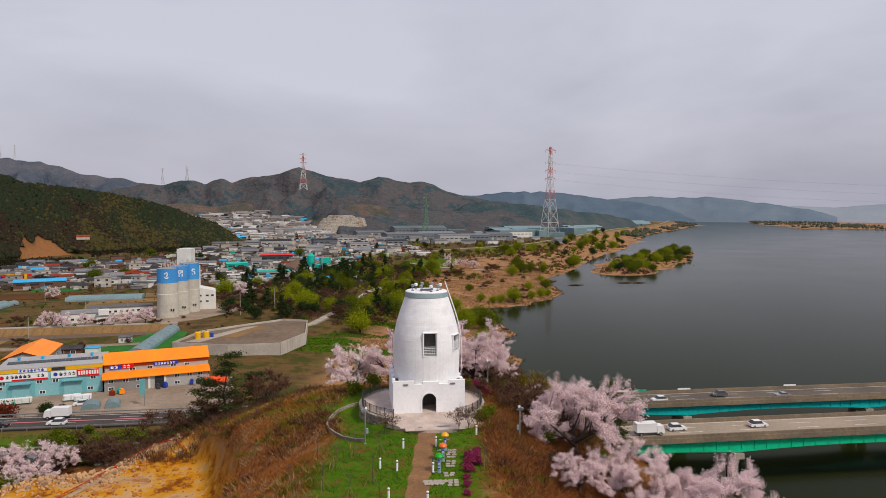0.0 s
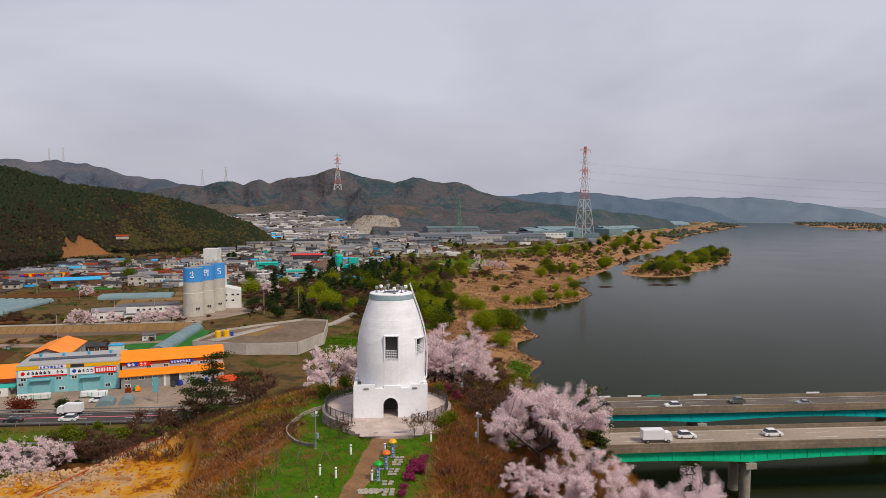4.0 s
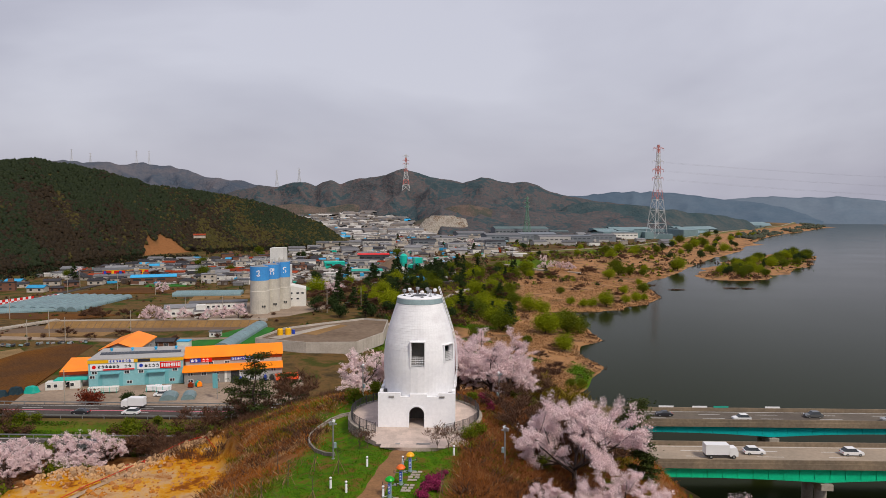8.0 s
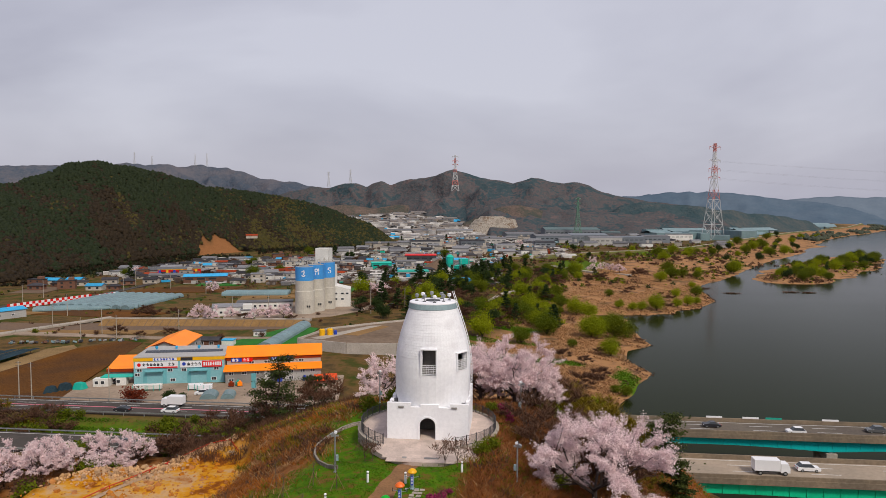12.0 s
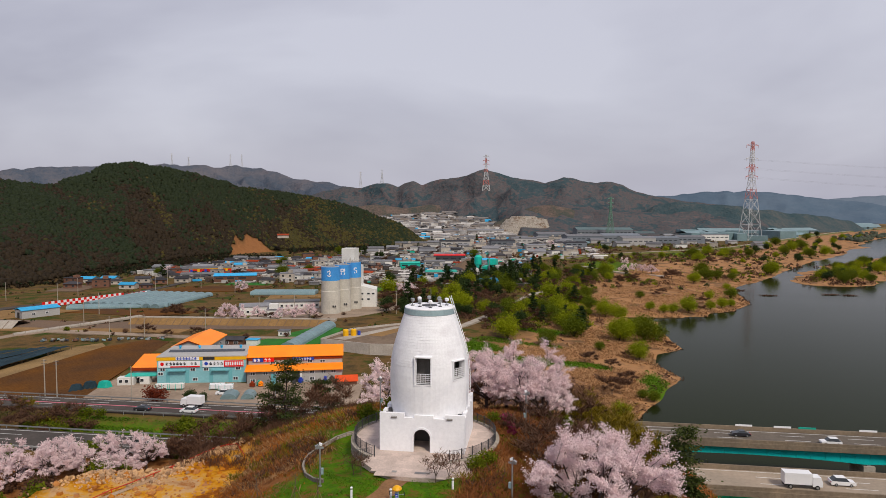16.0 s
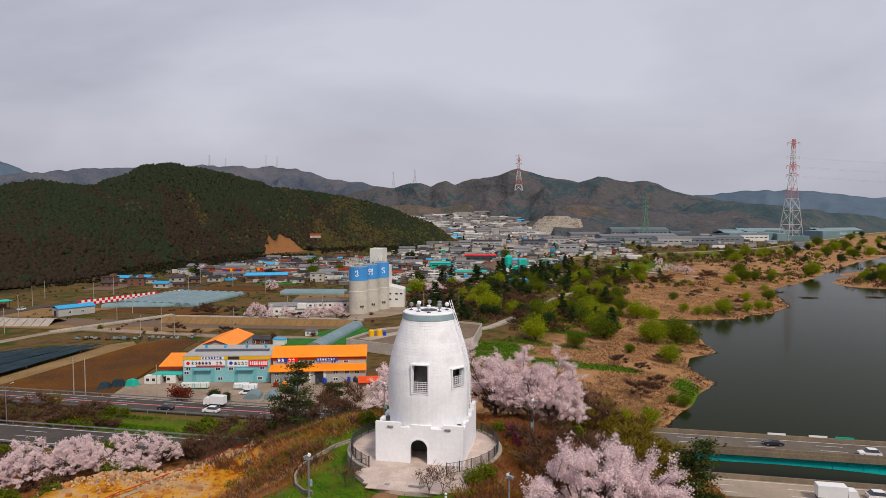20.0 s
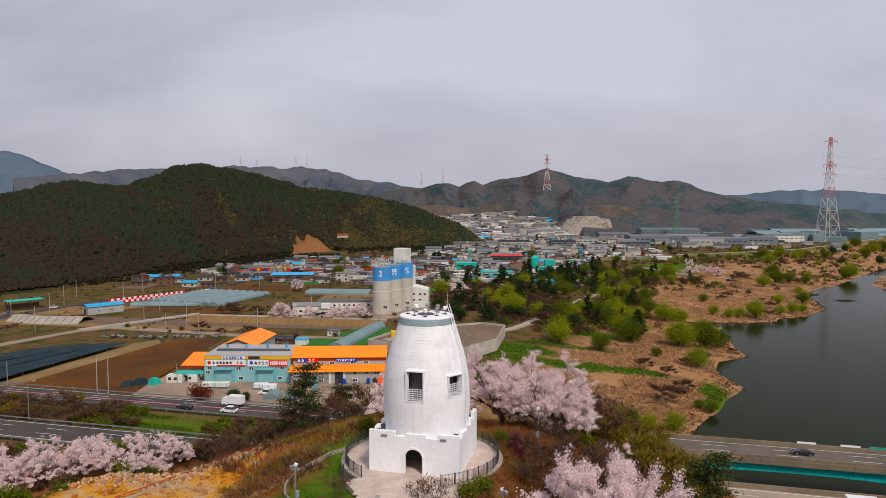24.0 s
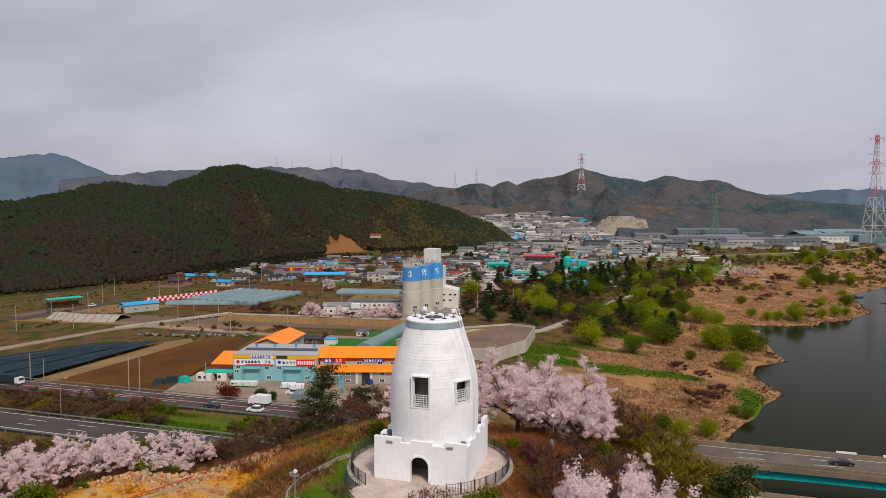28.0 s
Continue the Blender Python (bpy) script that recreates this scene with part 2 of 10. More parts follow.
TYRE = mat("black_rubber", (0.02, 0.02, 0.02), 0.8, vary=0.2)
BLUEROOF = mat("blue_sheet_roof", (0.10, 0.36, 0.60), 0.5, vary=0.12, rand=0.2, spec=0.10)
REDROOF = mat("rust_red_roof", (0.26, 0.06, 0.035), 0.65, vary=0.2, rand=0.3, spec=0.10)
TEALROOF = mat("teal_sheet_roof", (0.0, 0.42, 0.34), 0.5, vary=0.12, rand=0.2)
GREYROOF = mat("grey_tile_roof", (0.052, 0.050, 0.055), 0.7, vary=0.25, rand=0.3, spec=0.10)
LIGHTROOF = mat("pale_grey_roof", (0.185, 0.185, 0.195), 0.6, vary=0.2, rand=0.45, spec=0.10)
BRICK = mat("red_brown_wall", (0.19, 0.11, 0.085), 0.85, vary=0.2, rand=0.2, spec=0.10)
HOUSEWALL = mat("off_white_house_wall", (0.46, 0.42, 0.375), 0.8, vary=0.2, rand=0.25, spec=0.10)
STEELBLUE = mat("grey_blue_factory_cladding", (0.17, 0.185, 0.205), 0.55, vary=0.12, rand=0.15, spec=0.10)
BLOSSOM = leafmat("cherry_blossom", (0.95, 0.825, 0.823), (0.70, 0.54, 0.552))
AZALEA = leafmat("magenta_azalea", (0.36, 0.04, 0.13), (0.17, 0.035, 0.065))
PINE = leafmat("dark_pine_needles", (0.022, 0.040, 0.012), (0.065, 0.078, 0.020))
WILLOW = leafmat("yellow_green_willow", (0.31, 0.335, 0.016), (0.15, 0.19, 0.012))
SPRING = leafmat("fresh_green_leaves", (0.065, 0.100, 0.010), (0.145, 0.158, 0.016))
DARKLEAF = leafmat("dark_evergreen", (0.020, 0.040, 0.012), (0.045, 0.065, 0.018))
FORESTOLIVE = leafmat("hill_forest_budding", (0.094, 0.072, 0.022), (0.054, 0.050, 0.017))
BROWNLEAF = leafmat("bare_brown_twig_haze", (0.075, 0.042, 0.03), (0.135, 0.07, 0.042))
OLIVEBUD = leafmat("olive_yellow_buds", (0.22, 0.16, 0.02), (0.12, 0.09, 0.02))
REEDLEAF = leafmat("tan_reed_stalks", (0.45, 0.275, 0.150), (0.33, 0.195, 0.105))
RUSTBRUSH = leafmat("rust_brown_brush", (0.26, 0.105, 0.040), (0.13, 0.055, 0.026))
RUSTLEAF = leafmat("rust_red_shrub", (0.16, 0.030, 0.012), (0.10, 0.022, 0.015))
DRYGRASS = leafmat("dry_brown_grass", (0.36, 0.135, 0.035), (0.17, 0.060, 0.018))
PALEGRASS = leafmat("pale_straw_grass", (0.36, 0.23, 0.12), (0.25, 0.14, 0.07))
GRASS = leafmat("green_grass", (0.105, 0.185, 0.010), (0.045, 0.105, 0.007))
FORESTLEAF = leafmat("hill_forest_green", (0.015, 0.024, 0.011), (0.025, 0.034, 0.014))
FORESTBROWN = leafmat("hill_forest_bare", (0.021, 0.0155, 0.0098), (0.039, 0.0265, 0.0145))

# ---- tools ----
class Geo:
    """Collects points and faces of one mesh."""

    def __init__(self, m=None):
        self.v, self.f, self.m = [], [], m

    def add(self, pts, faces):
        k = len(self.v)
        self.v += [tuple(self.m @ Vector(p)) if self.m is not None else tuple(p) for p in pts]
        self.f += [tuple(i + k for i in f) for f in faces]
        return self

    def box(self, x0, y0, z0, x1, y1, z1):
        p = [(x, y, z) for z in (z0, z1) for x, y in ((x0, y0), (x1, y0), (x1, y1), (x0, y1))]
        return self.add(p, [(3, 2, 1, 0), (4, 5, 6, 7), (0, 1, 5, 4), (1, 2, 6, 5), (2, 3, 7, 6), (3, 0, 4, 7)])

    def tube(self, a, b, r0, r1=None, n=6):
        a, b = Vector(a), Vector(b)
        d = (b - a).normalized()
        u = d.cross(Vector((0, 0, 1)) if abs(d.z) < 0.9 else Vector((1, 0, 0))).normalized()
        w = d.cross(u)
        r1 = r0 if r1 is None else r1
        pts = []
        for c, r in ((a, r0), (b, r1)):
            pts += [c + (u * math.cos(2 * math.pi * i / n) + w * math.sin(2 * math.pi * i / n)) * r for i in range(n)]
        fs = [(i, i + n, (i + 1) % n + n, (i + 1) % n) for i in range(n)] + [tuple(range(n)), tuple(range(2 * n - 1, n - 1, -1))]
        return self.add(pts, fs)

    def lathe(self, prof, n=24, c=(0, 0, 0), cap=True):
        pts = [(c[0] + r * math.cos(2 * math.pi * i / n), c[1] + r * math.sin(2 * math.pi * i / n), c[2] + z) for r, z in prof for i in range(n)]
        fs = [(j * n + i, j * n + (i + 1) % n, (j + 1) * n + (i + 1) % n, (j + 1) * n + i) for j in range(len(prof) - 1) for i in range(n)]
        if cap:
            fs += [tuple(range(n - 1, -1, -1)), tuple(range((len(prof) - 1) * n, len(prof) * n))]
        return self.add(pts, fs)

    def prism(self, poly, z0, z1):
        """A slab over an outline given anticlockwise; z1 may be a function of x, y."""
        n = len(poly)
        top = z1 if callable(z1) else (lambda x, y: z1)
        bot = z0 if callable(z0) else (lambda x, y: z0)
        pts = [(x, y, bot(x, y)) for x, y in poly] + [(x, y, top(x, y)) for x, y in poly]
        return self.add(pts, [tuple(range(n - 1, -1, -1)), tuple(range(n, 2 * n))] + [(i, (i + 1) % n, (i + 1) % n + n, i + n) for i in range(n)])

    def gable(self, x0, y0, x1, y1, z0, rise, along="x", over=0.0, thick=0.12):
        """A pitched roof as a solid sheet of some thickness."""
        if along == "x":
            ym = (y0 + y1) / 2
            a = [(y0 - over, z0), (ym, z0 + rise), (y1 + over, z0)]
            prof = a + [(y, z - thick) for y, z in reversed(a)]
            pts = [(x, y, z) for x in (x0 - over, x1 + over) for y, z in prof]
        else:
            xm = (x0 + x1) / 2
            a = [(x1 + over, z0), (xm, z0 + rise), (x0 - over, z0)]
            prof = a + [(x, z - thick) for x, z in reversed(a)]
            pts = [(x, y, z) for y in (y0 - over, y1 + over) for x, z in prof]
        fs = [(5, 4, 1, 0), (4, 3, 2, 1), (6, 7, 10, 11), (7, 8, 9, 10)] + [(i, (i + 1) % 6, (i + 1) % 6 + 6, i + 6) for i in range(6)]
        return self.add(pts, fs)

    def mesh(self, name, material, smooth=False):
        me = bpy.data.meshes.new(name)
        me.from_pydata(self.v, [], self.f)
        me.materials.append(material)
        if smooth:
            me.polygons.foreach_set("use_smooth", [True] * len(me.polygons))
        me.update()
        return me


def part(name, g, material, parent=None, label="", smooth=False):
    """One mesh object from a Geo, under its thing."""
    ob = new(name, g.mesh(name, material, smooth))
    if parent is not None:
        ob.parent = parent
    if label:
        ob["label"] = label
    return ob


def share(name, me, m, parent):
    """One more object on a mesh that exists."""
    ob = new(name, me)
    ob.parent = parent
    ob.matrix_basis = m
    return ob


def thing(name, label, category, at=(0, 0, 0), turn=0.0, group=""):
    ob = new(name)
    ob.empty_display_size = 0.2
    ob.matrix_basis = pose(*at, 0, 0, turn)
    return tagged(ob, label, category, group)


def quads(name, P, material, parent=None, label=""):
    """A mesh of loose quads; P has shape (n, 4, 3)."""
    me = bpy.data.meshes.new(name)
    n = len(P)
    me.vertices.add(4 * n)
    me.vertices.foreach_set("co", np.ascontiguousarray(P, dtype=np.float32).ravel())
    me.loops.add(4 * n)
    me.loops.foreach_set("vertex_index", np.arange(4 * n, dtype=np.int32))
    me.polygons.add(n)
    me.polygons.foreach_set("loop_start", np.arange(0, 4 * n, 4, dtype=np.int32))
    me.materials.append(material)
    me.update(calc_edges=True)
    me.validate()
    ob = new(name, me)
    if parent is not None:
        ob.parent = parent
    if label:
        ob["label"] = label
    return ob


def leaf_quads(C, size, rng, flat=0.0):
    """Small randomly turned four-cornered leaves at the points C."""
    n = len(C)
    a = rng.normal(size=(n, 3))
    a /= np.linalg.norm(a, axis=1)[:, None]
    b = np.cross(a, rng.normal(size=(n, 3)))
    b /= np.linalg.norm(b, axis=1)[:, None]
    a[:, 2] *= 1 - flat
    b[:, 2] *= 1 - flat
    s = (size * rng.uniform(0.55, 1.3, n))[:, None]
    k = rng.uniform(0.6, 1.0, (n, 1))
    return np.stack([C - a * s, C - b * s * k, C + a * s, C + b * s * k * 0.9], 1)


def blades(B, height, width, rng, lean=0.5):
    """Grass: a narrow upright kite at each of the points B."""
    n = len(B)
    ang = rng.uniform(0, 2 * math.pi, n)
    side = np.stack([np.cos(ang), np.sin(ang), np.zeros(n)], 1) * (width * rng.uniform(0.6, 1.4, n))[:, None]
    tip = np.stack([rng.normal(0, lean, n), rng.normal(0, lean, n), np.ones(n)], 1) * (height * rng.uniform(0.5, 1.3, n))[:, None]
    mid = B + tip * 0.55
    return np.stack([B - side * 0.4, mid - side, B + tip, mid + side], 1)


def sm(e0, e1, x):
    t = np.clip((x - e0) / (e1 - e0), 0.0, 1.0)
    return t * t * (3 - 2 * t)

# ---- land ----
WATER = -45.7
PLAIN = -37.5
NEARDECK, FARDECK = -31.6, -33.4
SHORE = [(-700, 40), (-60, 70), (40, 66), (75, 72), (110, 52), (150, 42), (168, 46), (182, 52), (194, 58), (204, 61), (211, 66), (221, 70), (231, 67), (243, 65.5), (259, 66), (268, 68), (276, 78), (282, 84), (291, 83), (300, 81), (325, 80), (345, 81), (366, 85), (384, 102), (388, 119), (407, 127), (416, 143), (424, 147),
         (445, 160), (464, 168), (500, 173), (526, 174), (550, 180), (575, 190), (600, 206), (640, 234), (676, 254), (760, 298), (850, 348), (935, 400), (976, 424), (1067, 484), (1180, 540), (1263, 588), (1309, 640), (1330, 625), (1541, 727), (1863, 928), (2139, 1135), (2800, 1578), (3630, 1904), (5000, 2520)]
SHORE_Y = np.array([p[0] for p in SHORE], float)
SHORE_X = np.array([p[1] for p in SHORE], float)


def wob(x, y, s, seed=0.0):
    """A cheap smooth random field of about one unit."""
    return (np.sin(x / s + 1.3 * seed + 1.7 * np.sin(y / s * 0.7 + seed)) + np.sin(y / s * 1.13 - 0.6 * seed + 1.5 * np.sin(x / s * 0.83)) + 0.6 * np.sin((x + y) / s * 2.1 + seed)) / 2.6


ISLE = [(297, 640, 55, 40), (345, 712, 100, 50), (410, 808, 120, 54), (486, 922, 110, 46)]
SPIT_Y, SPIT_X = [900, 1500, 1900, 2117, 2240, 2275, 2507, 3171, 4800], [3400, 2700, 2300, 1945, 1890, 1715, 1790, 2080, 2960]


def pit_mask(x, y):
    return sm(-25.0, -28.5, x + 0.42 * (np.maximum(y, 12) - 20) + 1.0 * wob(x, y, 3.1, 6.0)) * sm(-76, -71, x + 0.35 * (y - 25)) * sm(0, -2.5, y - np.interp(x, [-76, -61, -60, -57, -52, -46.6, -45.3, -43.6, -41, -38, -30], [4.0, 20.5, 24.5, 31.2, 32.4, 33.0, 35.2, 40.4, 42.4, 42.0, 42.0])) * sm(-45, -35, y)


def ground_z(x, y):
    x, y = np.asarray(x, float), np.asarray(y, float)
    d = np.interp(y, SHORE_Y, SHORE_X) - x + 1.6 * wob(x, y, 9.0, 2.0) + 4 * wob(x, y, 31.0, 4.0) * sm(640, 900, y)
    low = WATER - 3.0 + 3.25 * sm(-14, 3, d) + 2.2 * sm(0, 40, d) + 5.6 * sm(25, 130, d)
    for cx, cy, rx, ry in ISLE:
        q = np.hypot(((x - cx) * 0.6 + (y - cy) * 0.8) / rx, ((x - cx) * 0.8 - (y - cy) * 0.6) / ry)
        low = np.maximum(low, WATER - 2 + 3.0 * sm(1.15, 0.8, q + 0.12 * wob(x, y, 12.0, 5.0)))
    low = low + 0.35 * wob(x, y, 14.0, 1.0) * sm(0, 30, d)
    # creek running in from the river
    cr = np.abs(y - np.interp(x, [36, 45, 52, 60, 70, 95], [420, 405, 394, 378, 372, 374])) / np.interp(x, [36, 60, 90], [4.5, 8.0, 9.0])
    low = np.where((x > 36) & (x < 100), np.minimum(low, WATER - 0.7 + 2.2 * sm(0.7, 1.6, cr + 0.25 * wob(x, y, 5.0, 3.0)) + 4 * sm(1.5, 4, cr)), low)
    # far bank
    far = sm(-10, 60, x - np.interp(y, SPIT_Y, SPIT_X) + 14 * wob(x, y, 60.0, 2.0)) * sm(1450, 1500, x)
    low = np.maximum(low, WATER - 2 + 4.5 * far)
    low = np.minimum(low, PLAIN)
    # highway bank on the land side
    bank = np.maximum(sm(11, 8, np.abs(y - 78)) , sm(11, 8, np.abs(y - 111))) * sm(52, 36, x)
    low = low + bank * np.maximum(0, np.where(np.abs(y - 78) < 16, NEARDECK, FARDECK) - 0.5 - low)
    low = low + sm(60, 66, y) * sm(128, 122, y) * sm(-20, -60, x) * np.maximum(0, -35.6 - low)
    # tower hill
    xs = x - 0.20 * np.minimum(0, y + 5)
    zx = 0.12 * np.maximum(0, -xs - 3.5) + 0.33 * np.maximum(0, -xs - 11) + 0.52 * np.maximum(0, xs - 7.2) + 0.55 * np.maximum(0, x - 34)
    zb = 0.28 * np.maximum(0, y - 13) + 0.75 * np.maximum(0, y - 44)
    hill = -0.10 - np.hypot(zx, zb) + 0.30 * wob(x, y, 4.2, 3.0) * sm(1.5, 6, zx + zb) + 0.05 * wob(x, y, 2.0, 7.0)
    hill = hill - 0.9 * sm(3.2, 0.8, np.abs(np.hypot(x + 0.4, y - 4.4) - 9.2)) * sm(-4.5, -7, x) * sm(9, 4, y)
    terr = sm(7.75, 7.45, np.hypot(x + 0.4, y - 4.4))
    terr = np.maximum(terr, sm(5.3, 4.8, np.abs(x)) * sm(-6.4, -5.9, y - 0.05 * x * x) * sm(2, 0, y))
    hill = hill * (1 - terr) + np.minimum(hill, -0.5) * terr
    # excavated terrace on the left flank
    pit = pit_mask(x, y)
    hill = hill * (1 - pit) + (-17.3 - 0.01 * (x + 45) + 0.22 * wob(x, y, 2.2, 9.0) + 0.35 * sm(-6, -2, y - np.interp(x, [-76, -61, -60, -57, -52, -46.6, -45.3, -43.6, -41, -38, -30], [4.0, 20.5, 24.5, 31.2, 32.4, 33.0, 35.2, 40.4, 42.4, 42.0, 42.0])) * (0.6 + 0.6 * wob(x, y, 1.6, 4.0)) + 0.8 * np.maximum(0, wob(x, y, 3.4, 12.0) - 0.35)) * pit
    outside = sm(-70, -75, x + 0.35 * (y - 25))
    hill = hill * (1 - outside) + np.minimum(hill, -25.5 - 0.10 * np.maximum(0, -66 - x) - 0.25 * np.maximum(0, y - 50)) * outside
    bench = -25.6 - 0.06 * np.maximum(0, -70 - x) - 0.55 * np.maximum(0, y - 57) - 0.8 * np.maximum(0, 20 - y)
    hill = np.where((x < -44) & (x > -125), np.maximum(hill, bench - 0.5 * np.maximum(0, x + 52)), hill)
    return np.maximum(low, hill)


def axis(parts_):
    out = []
    for a, b, s in parts_:
        n = max(1, int(round((b - a) / s)))
        out += [a + (b - a) * i / n for i in range(n)]
    return np.array(out + [parts_[-1][1]])


gx = axis([(-4600, -1200, 120), (-1200, -420, 26), (-420, -90, 8), (-90, -64, 2.2), (-64, 62, 1.3), (62, 230, 3.6), (230, 620, 10), (620, 1500, 40), (1500, 4600, 150)])
gy = axis([(-1500, -300, 120), (-300, -70, 14), (-70, 90, 1.5), (90, 300, 3.4), (300, 700, 7), (700, 1300, 18), (1300, 2600, 45), (2600, 4700, 150)])
GX, GY = np.meshgrid(gx, gy)
GZ = ground_z(GX, GY)
nx, ny = len(gx), len(gy)
idx = np.arange(nx * ny).reshape(ny, nx)
gf = np.stack([idx[:-1, :-1], idx[:-1, 1:], idx[1:, 1:], idx[1:, :-1]], -1).reshape(-1, 4)
gm = bpy.data.meshes.new("ground")
gm.from_pydata(np.stack([GX.ravel(), GY.ravel(), GZ.ravel()], 1).tolist(), [], gf.tolist())
gm.polygons.foreach_set("use_smooth", [True] * len(gm.polygons))

# what grows where: red lawn, green reed land, blue dry slope
hillness = sm(-34, -28, GZ) * sm(62, 54, GY)
pit_cover = pit_mask(GX, GY)
GS = GX - 0.20 * np.minimum(0, GY + 5)
lawn = sm(-12.0, -9.5, GS + 1.1 * wob(GX, GY, 3.0, 2.0)) * sm(6.4, 4.6, GS + 0.6 * wob(GX, GY, 2.0)) * sm(14, 10, GY) * hillness
lawn = np.maximum(lawn, 0.9 * sm(-17, -13.5, GX + 0.30 * GY) * sm(-3, -6, GX) * sm(34, 26, GY) * sm(2, 6, GY) * hillness)
lawn = np.maximum(lawn, sm(84, 88, GY) * sm(105, 101, GY) * sm(-118, -104, GX + 8 * wob(GX, GY, 9.0, 1.0)) * sm(-40, -55, GX))
shore_d = np.interp(GY, SHORE_Y, SHORE_X) - GX
reed = sm(1.25, 0.85, (shore_d + 12 * wob(GX, GY, 30.0, 3.0)) / np.interp(GY, [150, 250, 300, 400, 600, 900], [58, 72, 68, 105, 140, 160])) * (1 - hillness) * sm(130, 160, GY)
# fresh green strips on the flood plain
green = np.minimum(np.minimum(np.hypot((GX - 4) / 40, (GY - 226) / 7), np.hypot((GX + 26) / 20, (GY - 244) / 12)), np.minimum(np.hypot((GX - 12) / 15, (GY - 296) / 9), np.hypot((GX - 57) / 6, (GY - 200) / 22)))
green = np.minimum(green, np.hypot((GX - 90) / 30, (GY - 720) / 80))
green = np.minimum(green, np.hypot((GX - 214) / 26, (GY - 898) / 60))
green = np.minimum(green, np.hypot((GX - 620) / 130, (GY - 1850) / 170))
lawn = np.maximum(lawn, sm(1.15, 0.75, green + 0.3 * wob(GX, GY, 5.0, 2.0)))
attr = gm.color_attributes.new("cover", "FLOAT_COLOR", "POINT")
cov = np.stack([lawn.ravel(), reed.ravel(), hillness.ravel(), pit_cover.ravel()], 1)
attr.data.foreach_set("color", cov.astype(np.float32).ravel())


def ground_material():
    m = bpy.data.materials.new("ground_cover")
    m.use_nodes = True
    n, l = m.node_tree.nodes, m.node_tree.links
    p = n["Principled BSDF"]
    p.inputs["Roughness"].default_value, p.inputs["Specular IOR Level"].default_value = 0.95, 0.1
    a, g, sep = n.new("ShaderNodeVertexColor"), n.new("ShaderNodeNewGeometry"), n.new("ShaderNodeSeparateColor")
    a.layer_name = "cover"
    l.new(a.outputs["Color"], sep.inputs[0])

    def field(scale, detail=5, rough=0.6):
        t = n.new("ShaderNodeTexNoise")
        t.inputs["Scale"].default_value, t.inputs["Detail"].default_value, t.inputs["Roughness"].default_value = scale, detail, rough
        l.new(g.outputs["Position"], t.inputs["Vector"])
        return t.outputs["Fac"]

    def ramp(src, stops):
        r = n.new("ShaderNodeValToRGB")
        e = r.color_ramp.elements
        while len(e) < len(stops):
            e.new(0.5)
        for k, (pos, c) in zip(e, stops):
            k.position, k.color = pos, (*rich(c, 1.1), 1)
        l.new(src, r.inputs["Fac"])
        return r.outputs["Color"]

    def mixc(f, x, y):
        k = n.new("ShaderNodeMix")
        k.data_type = "RGBA"
        l.new(f, k.inputs[0])
        l.new(x, k.inputs[6])
        l.new(y, k.inputs[7])
        return k.outputs[2]

    plain = ramp(field(0.07, 10, 0.66), [(0.34, (0.03, 0.055, 0.008)), (0.44, (0.06, 0.055, 0.015)), (0.53, (0.135, 0.08, 0.034)), (0.60, (0.08, 0.055, 0.024)), (0.70, (0.04, 0.03, 0.016))])
    reedc = ramp(field(0.05, 10, 0.68), [(0.30, (0.045, 0.09, 0.010)), (0.36, (0.10, 0.075, 0.032)), (0.42, (0.17, 0.095, 0.056)), (0.49, (0.35, 0.195, 0.098)), (0.57, (0.31, 0.17, 0.085)), (0.64, (0.15, 0.085, 0.055)), (0.72, (0.06, 0.09, 0.016))])
    slope = ramp(field(0.35, 10, 0.7), [(0.33, (0.085, 0.036, 0.016)), (0.47, (0.20, 0.080, 0.028)), (0.56, (0.24, 0.115, 0.050)), (0.66, (0.30, 0.18, 0.10))])
    lawnc = ramp(field(0.55, 10, 0.74), [(0.36, (0.16, 0.085, 0.03)), (0.44, (0.10, 0.105, 0.016)), (0.50, (0.075, 0.16, 0.010)), (0.57, (0.045, 0.11, 0.007)), (0.64, (0.13, 0.085, 0.026))])
    c = mixc(sep.outputs["Green"], plain, reedc)
    c = mixc(sep.outputs["Blue"], c, slope)
    c = mixc(sep.outputs["Red"], c, lawnc)
    pitc = ramp(field(0.16, 10, 0.68), [(0.32, (0.13, 0.04, 0.012)), (0.41, (0.24, 0.08, 0.018)), (0.46, (0.50, 0.22, 0.03)), (0.52, (0.52, 0.275, 0.065)), (0.58, (0.48, 0.31, 0.17)), (0.70, (0.32, 0.14, 0.05))])
    c = mixc(a.outputs["Alpha"], c, pitc)
    l.new(c, p.inputs["Base Color"])
    b = n.new("ShaderNodeBump")
    b.inputs["Strength"].default_value, b.inputs["Distance"].default_value = 0.7, 0.25
    l.new(field(1.6, 8, 0.7), b.inputs["Height"])
    l.new(b.outputs["Normal"], p.inputs["Normal"])
    return m


gm.materials.append(ground_material())
ground = tagged(new("ground", gm), "hill with lawn and dry slopes above a river plain", "ground", kind="structure")

